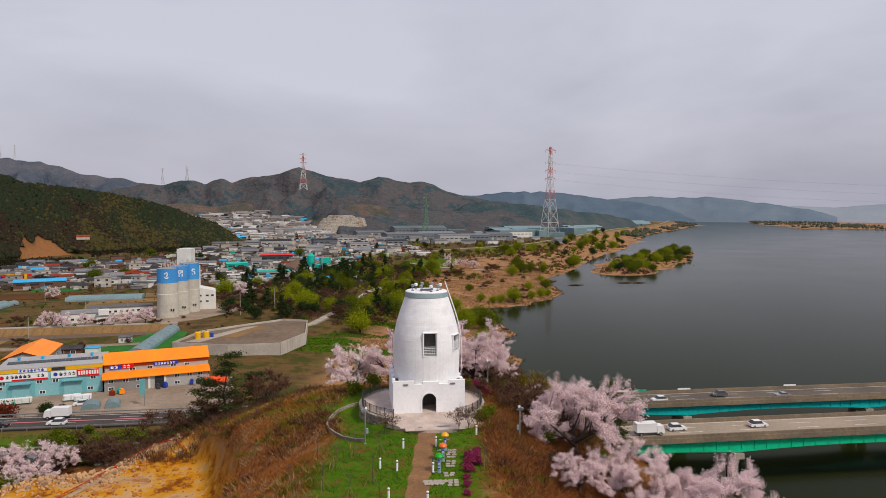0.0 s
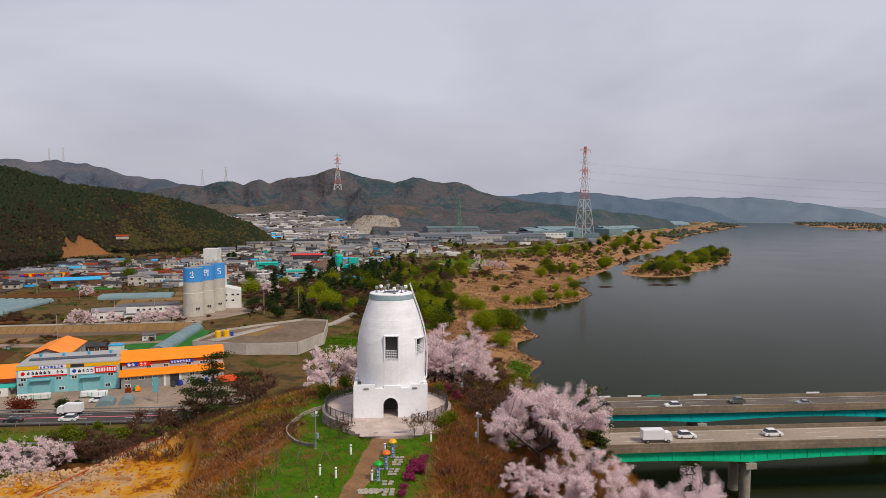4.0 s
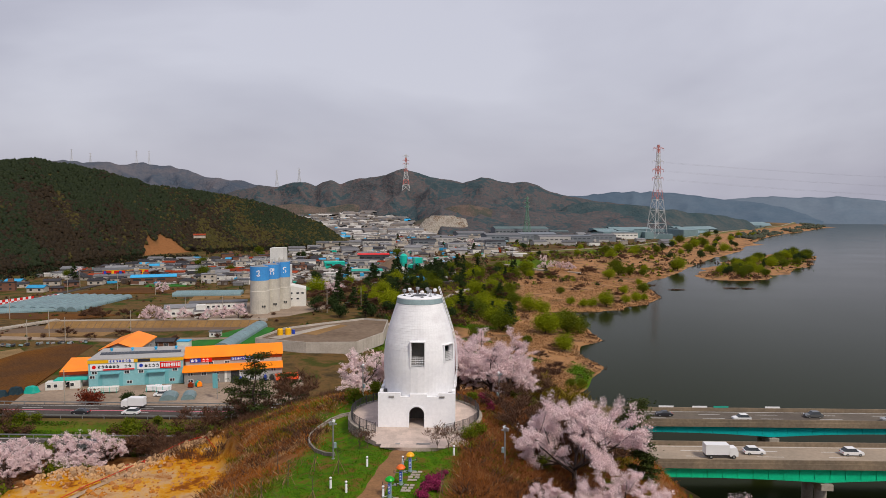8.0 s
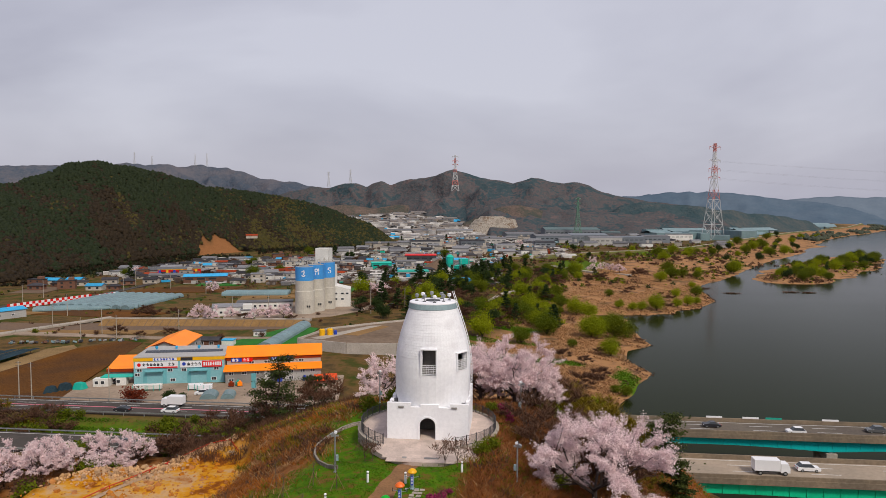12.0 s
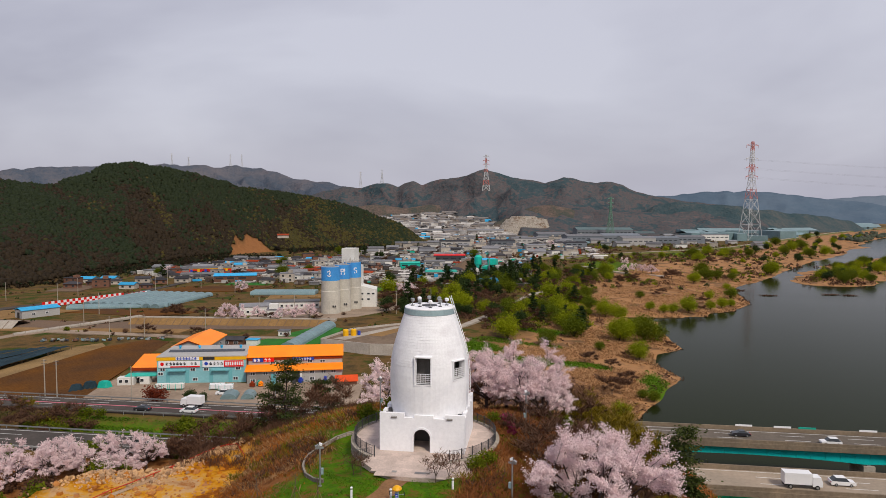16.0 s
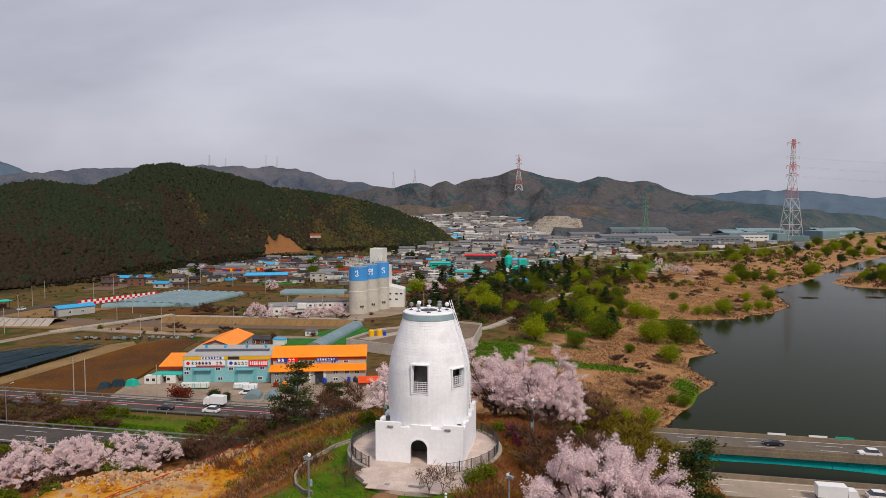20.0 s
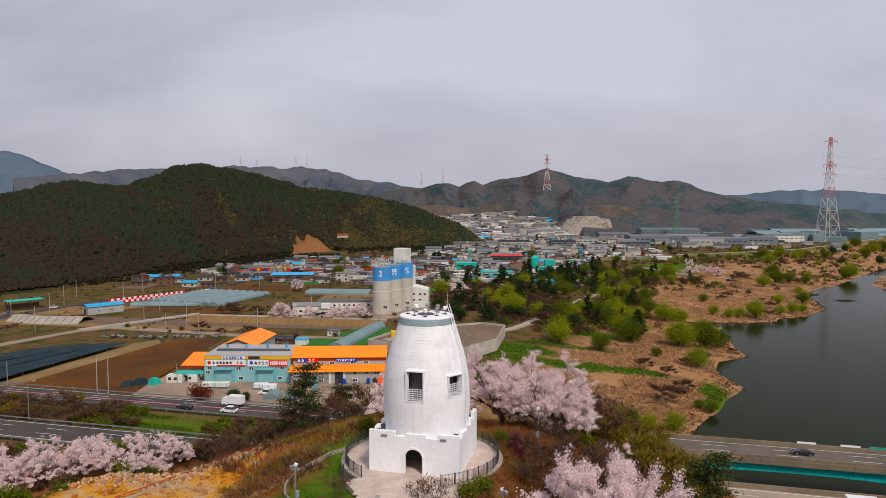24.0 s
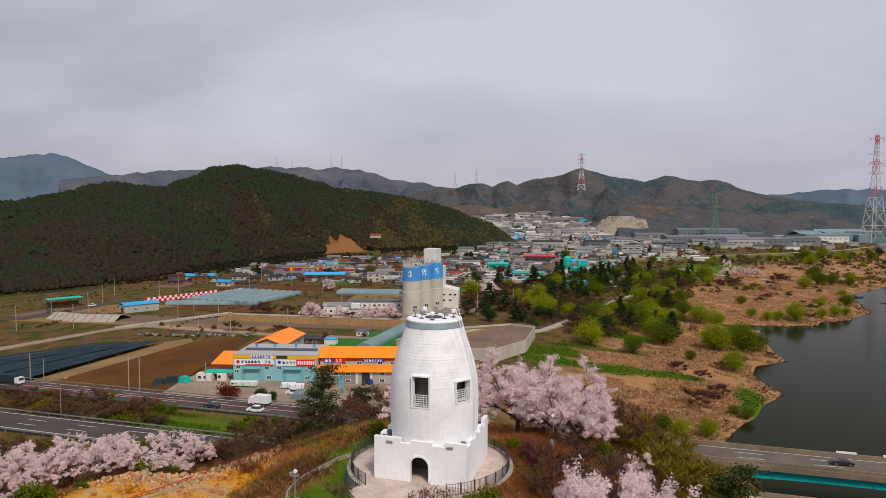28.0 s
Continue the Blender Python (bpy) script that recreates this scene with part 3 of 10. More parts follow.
wm = bpy.data.materials.new("slow_river_water")
wm.use_nodes = True
wmn, wml = wm.node_tree.nodes, wm.node_tree.links
wp = wmn["Principled BSDF"]
wp.inputs["Base Color"].default_value = (0.013, 0.0175, 0.0045, 1)
wp.inputs["Roughness"].default_value = 0.11
wp.inputs["Specular IOR Level"].default_value = 0.5
wp.inputs["IOR"].default_value = 1.068
wg, w1, w2, wa, wb = (wmn.new(k) for k in ("ShaderNodeNewGeometry", "ShaderNodeTexNoise", "ShaderNodeTexNoise", "ShaderNodeMath", "ShaderNodeBump"))
w1.inputs["Scale"].default_value, w1.inputs["Detail"].default_value = 0.5, 3
w2.inputs["Scale"].default_value, w2.inputs["Detail"].default_value = 0.012, 3
wml.new(wg.outputs["Position"], w1.inputs["Vector"])
wml.new(wg.outputs["Position"], w2.inputs["Vector"])
wa.operation = "MULTIPLY"
wml.new(w1.outputs["Fac"], wa.inputs[0])
wml.new(w2.outputs["Fac"], wa.inputs[1])
wb.inputs["Strength"].default_value, wb.inputs["Distance"].default_value = 0.25, 0.10
wml.new(wa.outputs[0], wb.inputs["Height"])
wml.new(wb.outputs["Normal"], wp.inputs["Normal"])
wr = wmn.new("ShaderNodeMapRange")
wr.inputs["To Min"].default_value, wr.inputs["To Max"].default_value = 0.08, 0.17
wml.new(w2.outputs["Fac"], wr.inputs["Value"])
wml.new(wr.outputs["Result"], wp.inputs["Roughness"])
g = Geo()
g.add([(-100, -1500, WATER), (4600, -1500, WATER), (4600, 4700, WATER), (-100, 4700, WATER)], [(0, 1, 2, 3)])
tagged(part("water", g, wm), "wide calm grey-green river", "river", kind="structure")


# ---- hills and mountains ----
def mountain(name, label, a0, a1, da, crest, near, back, material, rough_z, seed, foot=PLAIN, steps=22, spur=0.0, terrace=0.0):
    """A range: crest gives (bearing in degrees to the left of +y, distance, height); near and back are the depths of its flanks."""
    cb = np.array([c[0] for c in crest], float)
    o = np.argsort(cb)
    cb, cd, cz = cb[o], np.array([c[1] for c in crest], float)[o], np.array([c[2] for c in crest], float)[o]
    A = np.arange(a0, a1 + da / 2, da)
    S = np.concatenate([np.linspace(-1, 0, steps), np.linspace(0, 1, 6)[1:]])
    AA, SS = np.meshgrid(A, S)
    D0, Z0 = np.interp(AA, cb, cd), np.interp(AA, cb, cz)
    NEAR = np.interp(AA, cb, np.array([c[3] if len(c) > 3 else near for c in crest], float)[o])
    D = D0 + np.where(SS < 0, SS * NEAR, SS * back)
    X, Y = -D * np.sin(np.radians(AA)), D * np.cos(np.radians(AA))
    shape = np.where(SS < 0, 1 - np.abs(SS) ** 1.15, 1 - np.abs(SS) ** 1.3)
    fold = wob(X, Y, 60.0, seed) * 0.6 + wob(X, Y, 23.0, seed + 2) * 0.3 + wob(X, Y, 9.0, seed + 5) * 0.16
    dx, dy = 25 * wob(X, Y, 70.0, seed + 3), 25 * wob(Y, X, 80.0, seed + 4)
    ridge = np.abs(wob(X + dx, Y + dy, 95.0, seed + 9)) * 0.8 + np.abs(wob(X + dy, Y + dx, 38.0, seed + 1)) * 0.45
    Z0 = Z0 + 0.02 * (Z0 - foot) * wob(X, Y, 21.0, seed + 6)
    Z = foot - 4 + (Z0 - foot + 4) * shape * (1 - spur * ridge * sm(0.0, 0.3, -SS)) + rough_z * fold * sm(0, 0.25, shape)
    if terrace:
        q_t = Z / terrace
        Z = terrace * (np.floor(q_t) + sm(0.0, 0.3, q_t - np.floor(q_t)))
    n_, m_ = len(S), len(A)
    ii = np.arange(n_ * m_).reshape(n_, m_)
    ff = np.stack([ii[:-1, :-1], ii[1:, :-1], ii[1:, 1:], ii[:-1, 1:]], -1).reshape(-1, 4)
    me = bpy.data.meshes.new(name)
    me.from_pydata(np.stack([X.ravel(), Y.ravel(), Z.ravel()], 1).tolist(), [], ff.tolist())
    me.polygons.foreach_set("use_smooth", [True] * len(me.polygons))
    me.materials.append(material)
    ob = tagged(new(name, me), label, "hill", kind="structure")
    return ob, (X, Y, Z, shape)


def hillmat(name, stops, scale, bump):
    m = bpy.data.materials.new(name)
    m.use_nodes = True
    n, l = m.node_tree.nodes, m.node_tree.links
    p, g_, t, t2, r, b, ad = n["Principled BSDF"], n.new("ShaderNodeNewGeometry"), n.new("ShaderNodeTexNoise"), n.new("ShaderNodeTexNoise"), n.new("ShaderNodeValToRGB"), n.new("ShaderNodeBump"), n.new("ShaderNodeMath")
    p.inputs["Roughness"].default_value, p.inputs["Specular IOR Level"].default_value = 1.0, 0.0
    t.inputs["Scale"].default_value, t.inputs["Detail"].default_value, t.inputs["Roughness"].default_value = scale, 10, 0.65
    t2.inputs["Scale"].default_value, t2.inputs["Detail"].default_value = scale * 12, 3
    for k in (t, t2):
        l.new(g_.outputs["Position"], k.inputs["Vector"])
    ad.operation = "MULTIPLY_ADD"
    ad.inputs[1].default_value = 0.35
    l.new(t2.outputs["Fac"], ad.inputs[0])
    l.new(t.outputs["Fac"], ad.inputs[2])
    e = r.color_ramp.elements
    while len(e) < len(stops):
        e.new(0.5)
    for k, (pos, c) in zip(e, stops):
        k.position, k.color = pos + 0.17, (*c, 1)
    l.new(ad.outputs[0], r.inputs["Fac"])
    l.new(r.outputs["Color"], p.inputs["Base Color"])
    l.new(t2.outputs["Fac"], b.inputs["Height"])
    b.inputs["Strength"].default_value, b.inputs["Distance"].default_value = 1.0, bump
    l.new(b.outputs["Normal"], p.inputs["Normal"])
    return m


NEARHILL = hillmat("wooded_hill_floor", [(0.36, (0.03, 0.038, 0.016)), (0.48, (0.055, 0.045, 0.022)), (0.62, (0.095, 0.06, 0.03))], 0.012, 5)
# bluish stops of the next three paint aerial haze over the wood colours
MIDHILL = hillmat("haze_tinted_wooded_range", [(0.36, (0.041, 0.064, 0.074)), (0.45, (0.052, 0.074, 0.083)), (0.51, (0.104, 0.086, 0.087)), (0.58, (0.066, 0.078, 0.084)), (0.66, (0.124, 0.095, 0.094))], 0.0065, 6)
BLUEFOOT = hillmat("haze_blued_wooded_foothill", [(0.36, (0.036, 0.064, 0.074)), (0.50, (0.054, 0.078, 0.086)), (0.64, (0.088, 0.096, 0.096))], 0.011, 5)
BACKHILL = hillmat("haze_tinted_wooded_ridge", [(0.38, (0.070, 0.088, 0.118)), (0.52, (0.098, 0.105, 0.128)), (0.66, (0.128, 0.122, 0.138))], 0.007, 8)
# brown wood, its stops muted so that haze is part of the colour
FOOTHILL = hillmat("brown_wooded_foothill_haze_muted", [(0.36, (0.060, 0.068, 0.060)), (0.46, (0.085, 0.078, 0.064)), (0.54, (0.125, 0.094, 0.080)), (0.66, (0.155, 0.115, 0.096))], 0.014, 4)
QUARRY = hillmat("terraced_rock_cut", [(0.36, (0.26, 0.22, 0.18)), (0.5, (0.40, 0.36, 0.31)), (0.62, (0.20, 0.14, 0.10))], 0.03, 4)
# haze put into the base colours: blue first, then paler with distance
FARHILL = hillmat("distant_range_haze_blue", [(0.36, (0.082, 0.120, 0.165)), (0.62, (0.105, 0.142, 0.186))], 0.004, 4)
HAZEHILL = hillmat("range_paled_for_haze", [(0.36, (0.125, 0.165, 0.212)), (0.62, (0.150, 0.188, 0.234))], 0.004, 2)
PALEHILL = hillmat("hills_coloured_as_haze", [(0.36, (0.25, 0.285, 0.33)), (0.62, (0.28, 0.31, 0.355))], 0.003, 1)

near_hill, near_hill_grid = mountain("wooded_hill", "steep hill under mixed dark pine and bare brown wood", 9.6, 62.0, 0.25,
    [(9.6, 1090, -41, 50), (10.4, 1090, -28, 60), (11.2, 1090, -13, 75), (12.2, 1093, 0, 85), (13.9, 1100, 9, 95), (16.3, 1106, 23, 115), (18.8, 1110, 35, 130), (21, 1110, 44, 150), (23.8, 1102, 53, 175), (26, 1090, 61, 195), (28, 1065, 69, 205), (30, 1040, 77, 220), (32, 1010, 80, 235), (34, 990, 84, 250), (35.2, 975, 85.5, 255), (36.8, 950, 79, 255), (39, 915, 65, 260), (41.3, 870, 51, 285), (44.6, 822, 51, 275), (46.7, 793, 47, 270), (48.3, 777, 41, 260), (50.6, 755, 32, 250), (53, 735, 27, 240), (62, 700, 14, 240)],
    380, 300, NEARHILL, 7, 1.0, steps=40, spur=0.16)
# a bare orange cut low on the near hill
hx_, hy_ = near_hill_grid[0], near_hill_grid[1]
hb_, hd_ = np.degrees(np.arctan2(-hx_, hy_)), np.hypot(hx_, hy_)
cut_ = sm(1.1, 0.85, np.hypot((hb_ - 24.5) / 2.6, (hd_ - 898 - 4 * (hb_ - 24.5)) / 54) + 0.25 * wob(hx_, hy_, 9.0, 3.0))
ca_ = near_hill.data.color_attributes.new("cut", "FLOAT_COLOR", "POINT")
ca_.data.foreach_set("color", np.stack([cut_.ravel()] * 4, 1).astype(np.float32).ravel())
nm_ = NEARHILL.node_tree
va_, ct_, mx_ = nm_.nodes.new("ShaderNodeVertexColor"), nm_.nodes.new("ShaderNodeTexNoise"), nm_.nodes.new("ShaderNodeMix")
cr_, mc_ = nm_.nodes.new("ShaderNodeValToRGB"), nm_.nodes["Principled BSDF"].inputs["Base Color"]
va_.layer_name, ct_.inputs["Scale"].default_value, ct_.inputs["Detail"].default_value, mx_.data_type = "cut", 0.09, 8, "RGBA"
cr_.color_ramp.elements[0].position, cr_.color_ramp.elements[0].color = 0.38, (0.20, 0.075, 0.028, 1)
cr_.color_ramp.elements[1].position, cr_.color_ramp.elements[1].color = 0.60, (0.36, 0.19, 0.085, 1)
nm_.links.new(ct_.outputs["Fac"], cr_.inputs["Fac"])
nm_.links.new(va_.outputs["Color"], mx_.inputs[0])
nm_.links.new(mc_.links[0].from_socket, mx_.inputs[6])
nm_.links.new(cr_.outputs["Color"], mx_.inputs[7])
nm_.links.new(mx_.outputs[2], mc_)
mountain("mountain_range", "brown and green wooded mountain range, blued for haze", -19, 24, 0.16,
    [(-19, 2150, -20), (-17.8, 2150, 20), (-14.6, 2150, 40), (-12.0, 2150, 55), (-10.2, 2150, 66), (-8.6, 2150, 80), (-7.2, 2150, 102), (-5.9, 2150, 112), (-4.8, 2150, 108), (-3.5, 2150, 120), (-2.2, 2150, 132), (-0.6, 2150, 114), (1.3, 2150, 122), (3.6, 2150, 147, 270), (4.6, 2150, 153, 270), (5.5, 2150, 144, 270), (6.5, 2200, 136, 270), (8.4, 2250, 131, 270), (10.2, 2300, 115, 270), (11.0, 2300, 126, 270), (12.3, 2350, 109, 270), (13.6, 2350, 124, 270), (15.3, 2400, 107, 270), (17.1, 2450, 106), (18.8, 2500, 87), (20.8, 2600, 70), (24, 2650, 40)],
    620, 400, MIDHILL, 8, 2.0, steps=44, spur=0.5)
mountain("mountain_ridge", "bare mountain ridge behind the range, tinted to look hazy", 8, 47, 0.2,
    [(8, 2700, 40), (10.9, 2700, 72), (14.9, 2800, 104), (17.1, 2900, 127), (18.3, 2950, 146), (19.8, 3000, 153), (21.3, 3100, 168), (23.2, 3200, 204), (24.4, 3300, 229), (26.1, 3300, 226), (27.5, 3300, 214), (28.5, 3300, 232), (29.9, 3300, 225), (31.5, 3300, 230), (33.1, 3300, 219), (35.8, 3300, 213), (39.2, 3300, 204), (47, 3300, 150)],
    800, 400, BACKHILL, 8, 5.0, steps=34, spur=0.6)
mountain("foothill", "brown wooded foothill above a terraced rock cut", -6.6, 5.2, 0.14,
    [(-6.6, 1800, -42), (-5.2, 1800, -8), (-4.2, 1800, 12), (-2.7, 1800, 31), (-1.2, 1800, 39), (0.3, 1800, 34), (1.3, 1800, 24), (2.3, 1800, 4), (3.8, 1800, -14), (5.2, 1800, -42)],
    140, 160, FOOTHILL, 5, 7.0, steps=20, spur=0.25)
mountain("foothill", "low brown wooded foothill behind the town", 2.6, 24, 0.16,
    [(2.6, 2120, -42), (3.6, 2120, -8), (4.5, 2120, 14), (6.7, 2120, 36), (9.4, 2120, 42), (11.8, 2120, 30), (14.3, 2120, 38), (17.8, 2120, 24), (21.3, 2080, 0), (24, 2050, -42)],
    120, 160, FOOTHILL, 6, 8.0, steps=18, spur=0.35)
VALLEY = [(1.5, -42), (3, -18), (5, 2), (8, 12), (11, 10), (14, 0), (16.5, -22), (17.5, -42)]
TOWNFLOOR = hillmat("grey_brown_valley_floor", [(0.36, (0.09, 0.085, 0.075)), (0.50, (0.15, 0.125, 0.105)), (0.62, (0.085, 0.09, 0.075))], 0.02, 1)
mountain("valley_floor", "rising valley floor under the mountains", 1.5, 17.5, 0.25, [(b_, 2080, z_) for b_, z_ in VALLEY], 560, 60, TOWNFLOOR, 0.0, 3.0, steps=16)


def valley_z(x, y):
    """Height of the rising valley floor."""
    d, b = math.hypot(x, y), math.degrees(math.atan2(-x, y))
    zc_ = float(np.interp(b, [v[0] for v in VALLEY], [v[1] for v in VALLEY]))
    return max(PLAIN, PLAIN - 4 + (zc_ - PLAIN + 4) * (1 - min(1.0, max(0.0, (2080 - d) / 560)) ** 1.15))


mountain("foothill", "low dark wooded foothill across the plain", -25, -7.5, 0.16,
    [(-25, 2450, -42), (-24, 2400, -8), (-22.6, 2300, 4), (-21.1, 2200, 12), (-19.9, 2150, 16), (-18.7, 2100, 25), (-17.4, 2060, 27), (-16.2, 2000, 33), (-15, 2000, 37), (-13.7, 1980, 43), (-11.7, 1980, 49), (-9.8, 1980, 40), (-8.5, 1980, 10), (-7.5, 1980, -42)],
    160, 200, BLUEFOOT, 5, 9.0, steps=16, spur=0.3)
mountain("rock_cut", "pale terraced rock cut at the foot of the range", -1.5, 3.6, 0.1,
    [(-1.5, 1650, -40), (-1.1, 1650, -17), (-0.8, 1650, 1), (0.6, 1650, 5), (1.8, 1650, 9), (2.4, 1650, 2), (3.0, 1650, -9), (3.6, 1650, -40)],
    55, 60, QUARRY, 2.5, 10.0, steps=40, spur=0.1, terrace=8.0)
mountain("distant_range", "distant mountains coloured blue for haze", -29, -6, 0.25,
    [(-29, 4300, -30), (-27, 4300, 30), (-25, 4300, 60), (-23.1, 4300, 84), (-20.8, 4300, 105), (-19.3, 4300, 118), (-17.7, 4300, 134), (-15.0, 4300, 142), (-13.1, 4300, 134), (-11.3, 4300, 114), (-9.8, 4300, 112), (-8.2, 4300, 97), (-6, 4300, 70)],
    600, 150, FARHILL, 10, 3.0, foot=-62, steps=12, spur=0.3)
mountain("distant_range", "mountains far down the river, coloured pale for haze", -39, -19, 0.25,
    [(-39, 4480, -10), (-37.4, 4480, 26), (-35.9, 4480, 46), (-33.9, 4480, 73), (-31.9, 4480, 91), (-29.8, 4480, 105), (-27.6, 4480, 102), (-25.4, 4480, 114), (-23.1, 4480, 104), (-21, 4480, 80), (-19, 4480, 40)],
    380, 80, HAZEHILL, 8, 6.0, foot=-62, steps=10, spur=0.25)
# low range in near-sky colour, also standing for haze over far water
mountain("distant_range", "faint hills beyond the river, coloured near the sky for haze", -52, -22, 0.4,
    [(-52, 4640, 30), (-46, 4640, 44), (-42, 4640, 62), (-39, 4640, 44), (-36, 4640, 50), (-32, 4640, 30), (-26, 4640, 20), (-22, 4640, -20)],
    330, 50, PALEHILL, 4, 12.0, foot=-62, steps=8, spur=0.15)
mountain("distant_range", "distant mountain coloured blue for haze", 34, 70, 0.25,
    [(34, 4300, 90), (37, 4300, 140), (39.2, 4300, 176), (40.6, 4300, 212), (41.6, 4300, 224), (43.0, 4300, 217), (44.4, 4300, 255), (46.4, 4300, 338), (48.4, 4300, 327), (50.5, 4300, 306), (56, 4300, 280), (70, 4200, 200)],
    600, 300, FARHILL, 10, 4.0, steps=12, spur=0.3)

# ---- the tower and its terrace ----
TX, TY = 0.1, 4.05
PROFILE = [(2.9, 3.9), (4.5, 4.0), (6.2, 4.06), (7.5, 4.03), (8.7, 3.9), (9.6, 3.72), (10.6, 3.46), (11.6, 3.14), (12.5, 2.83), (13.2, 2.58), (13.75, 2.42)]


def body_r(z):
    return float(np.interp(z, [p[0] for p in PROFILE], [p[1] for p in PROFILE]))


tower = thing("barrel_tower", "white barrel-shaped lookout tower on a square crenellated base", "tower", (0, 0, 0))

# square base: four walls, each with its merlons; the front one has the arch
H, T, HW, D = 3.35, 0.35, 4.2, 8.1
AW, AS = 0.82, 1.45  # half width and springing height of the arch
g = Geo()
arch = [(-AW * math.cos(math.pi * i / 14), AS + AW * math.sin(math.pi * i / 14)) for i in range(15)]
pts, fs = [], []
for y in (0.0, T):
    pts += [(-HW, y, 0), (-HW, y, H), (HW, y, H), (HW, y, 0)] + [(-AW, y, 0)] + [(x, y, z) for x, z in arch] + [(AW, y, 0)]
n = len(pts) // 2
mid = 5 + 7
fs.append((0, 4, *range(5, mid + 1), 1))
fs.append((mid, *range(mid + 1, n), 3, 2, 1))
fs += [tuple(reversed([i + n for i in f])) for f in list(fs)]
loop = [4, *range(5, n)]
fs += [(a, a + n, b + n, b) for a, b in zip(loop, loop[1:])]
fs += [(0, 1, 1 + n, n), (1, 2, 2 + n, 1 + n), (2, 3, 3 + n, 2 + n)]
g.add(pts, fs)
front_wall = part("front_wall", g, WHITE, tower)
g = Geo()  # raised arch trim
for i in range(14):
    (x0, z0), (x1, z1) = arch[i], arch[i + 1]
    k = 1.22
    q0, q1 = (x0 * k, AS + (z0 - AS) * k), (x1 * k, AS + (z1 - AS) * k)
    g.add([(x0, -0.06, z0), (x1, -0.06, z1), (q1[0], -0.06, q1[1]), (q0[0], -0.06, q0[1]), (x0, 0.0, z0), (x1, 0.0, z1), (q1[0], 0.0, q1[1]), (q0[0], 0.0, q0[1])],
          [(0, 1, 2, 3), (0, 4, 5, 1), (3, 2, 6, 7)])
for s in (-1, 1):
    a, b = sorted((s * AW, s * AW * 1.22))
    g.box(a, -0.06, 0.0, b, 0.0, AS)
part("arch_trim", g, WHITE, tower)
part("side_wall", Geo().box(-HW, T, 0, -HW + T, D, H), WHITE, tower)
part("side_wall", Geo().box(HW - T, T, 0, HW, D, H), WHITE, tower)
part("back_wall", Geo().box(-HW + T, D - T, 0, HW - T, D, H), WHITE, tower)
part("base_roof", Geo().box(-HW + T, T, H - 0.55, HW - T, D - T, H - 0.3), WHITE, tower)
for x0, x1 in ((-4.2, -1.75), (-0.75, 1.15), (2.3, 4.2)):
    part("merlon", Geo().box(x0, 0, H, x1, T, H + (0.42 if abs(x0) > 1 else 0.30)), WHITE, tower)
for s in (-1, 1):
    xa, xb = (HW - T, HW) if s > 0 else (-HW, -HW + T)
    for y0, y1, h in ((1.5, 2.4, 0.25), (3.3, 4.3, 0.3), (5.1, 6.0, 0.38), (6.8, 8.1, 0.58)):
        part("merlon", Geo().box(xa, y0, H, xb, y1, H + h), WHITE, tower)
for x0, x1 in ((-3.2, -1.6), (0.4, 2.0)):
    part("merlon", Geo().box(x0, D - T, H, x1, D, H + 0.35), WHITE, tower)
for x in (-2.75, 2.75):
    fl = part("floodlight", Geo(pose(x, 0.05, H + 0.06, 20)).box(-0.28, -0.18, -0.06, 0.28, 0.20, 0.07), GREYCLAD, tower, "grey floodlight housing on the parapet")
for x, y in ((3.6, 1.2), (3.65, 4.8), (3.65, 7.2), (-3.65, 1.0), (-3.65, 2.4)):
    part("floodlight", Geo().box(x - 0.18, y - 0.18, H - 0.3, x + 0.18, y + 0.18, H + 0.22), DARKSTEEL, tower, "small dark floodlight behind the parapet")
part("threshold", Geo().box(-AW, 0.02, 0.0, AW, 3.0, 0.05), PAVE, tower, "worn stone threshold")
g = Geo()
g.box(-3.8, 3.2, 0, 3.8, 3.4, 2.8)
part("inner_wall", g, INSIDE, tower, "dim inner wall behind the arch")

# barrel shell with its window openings
WINS = [(-90.0, 0.74, 6.68, 9.28), (-34.0, 0.78, 7.0, 8.75)]  # bearing from +x, half width, sill, head


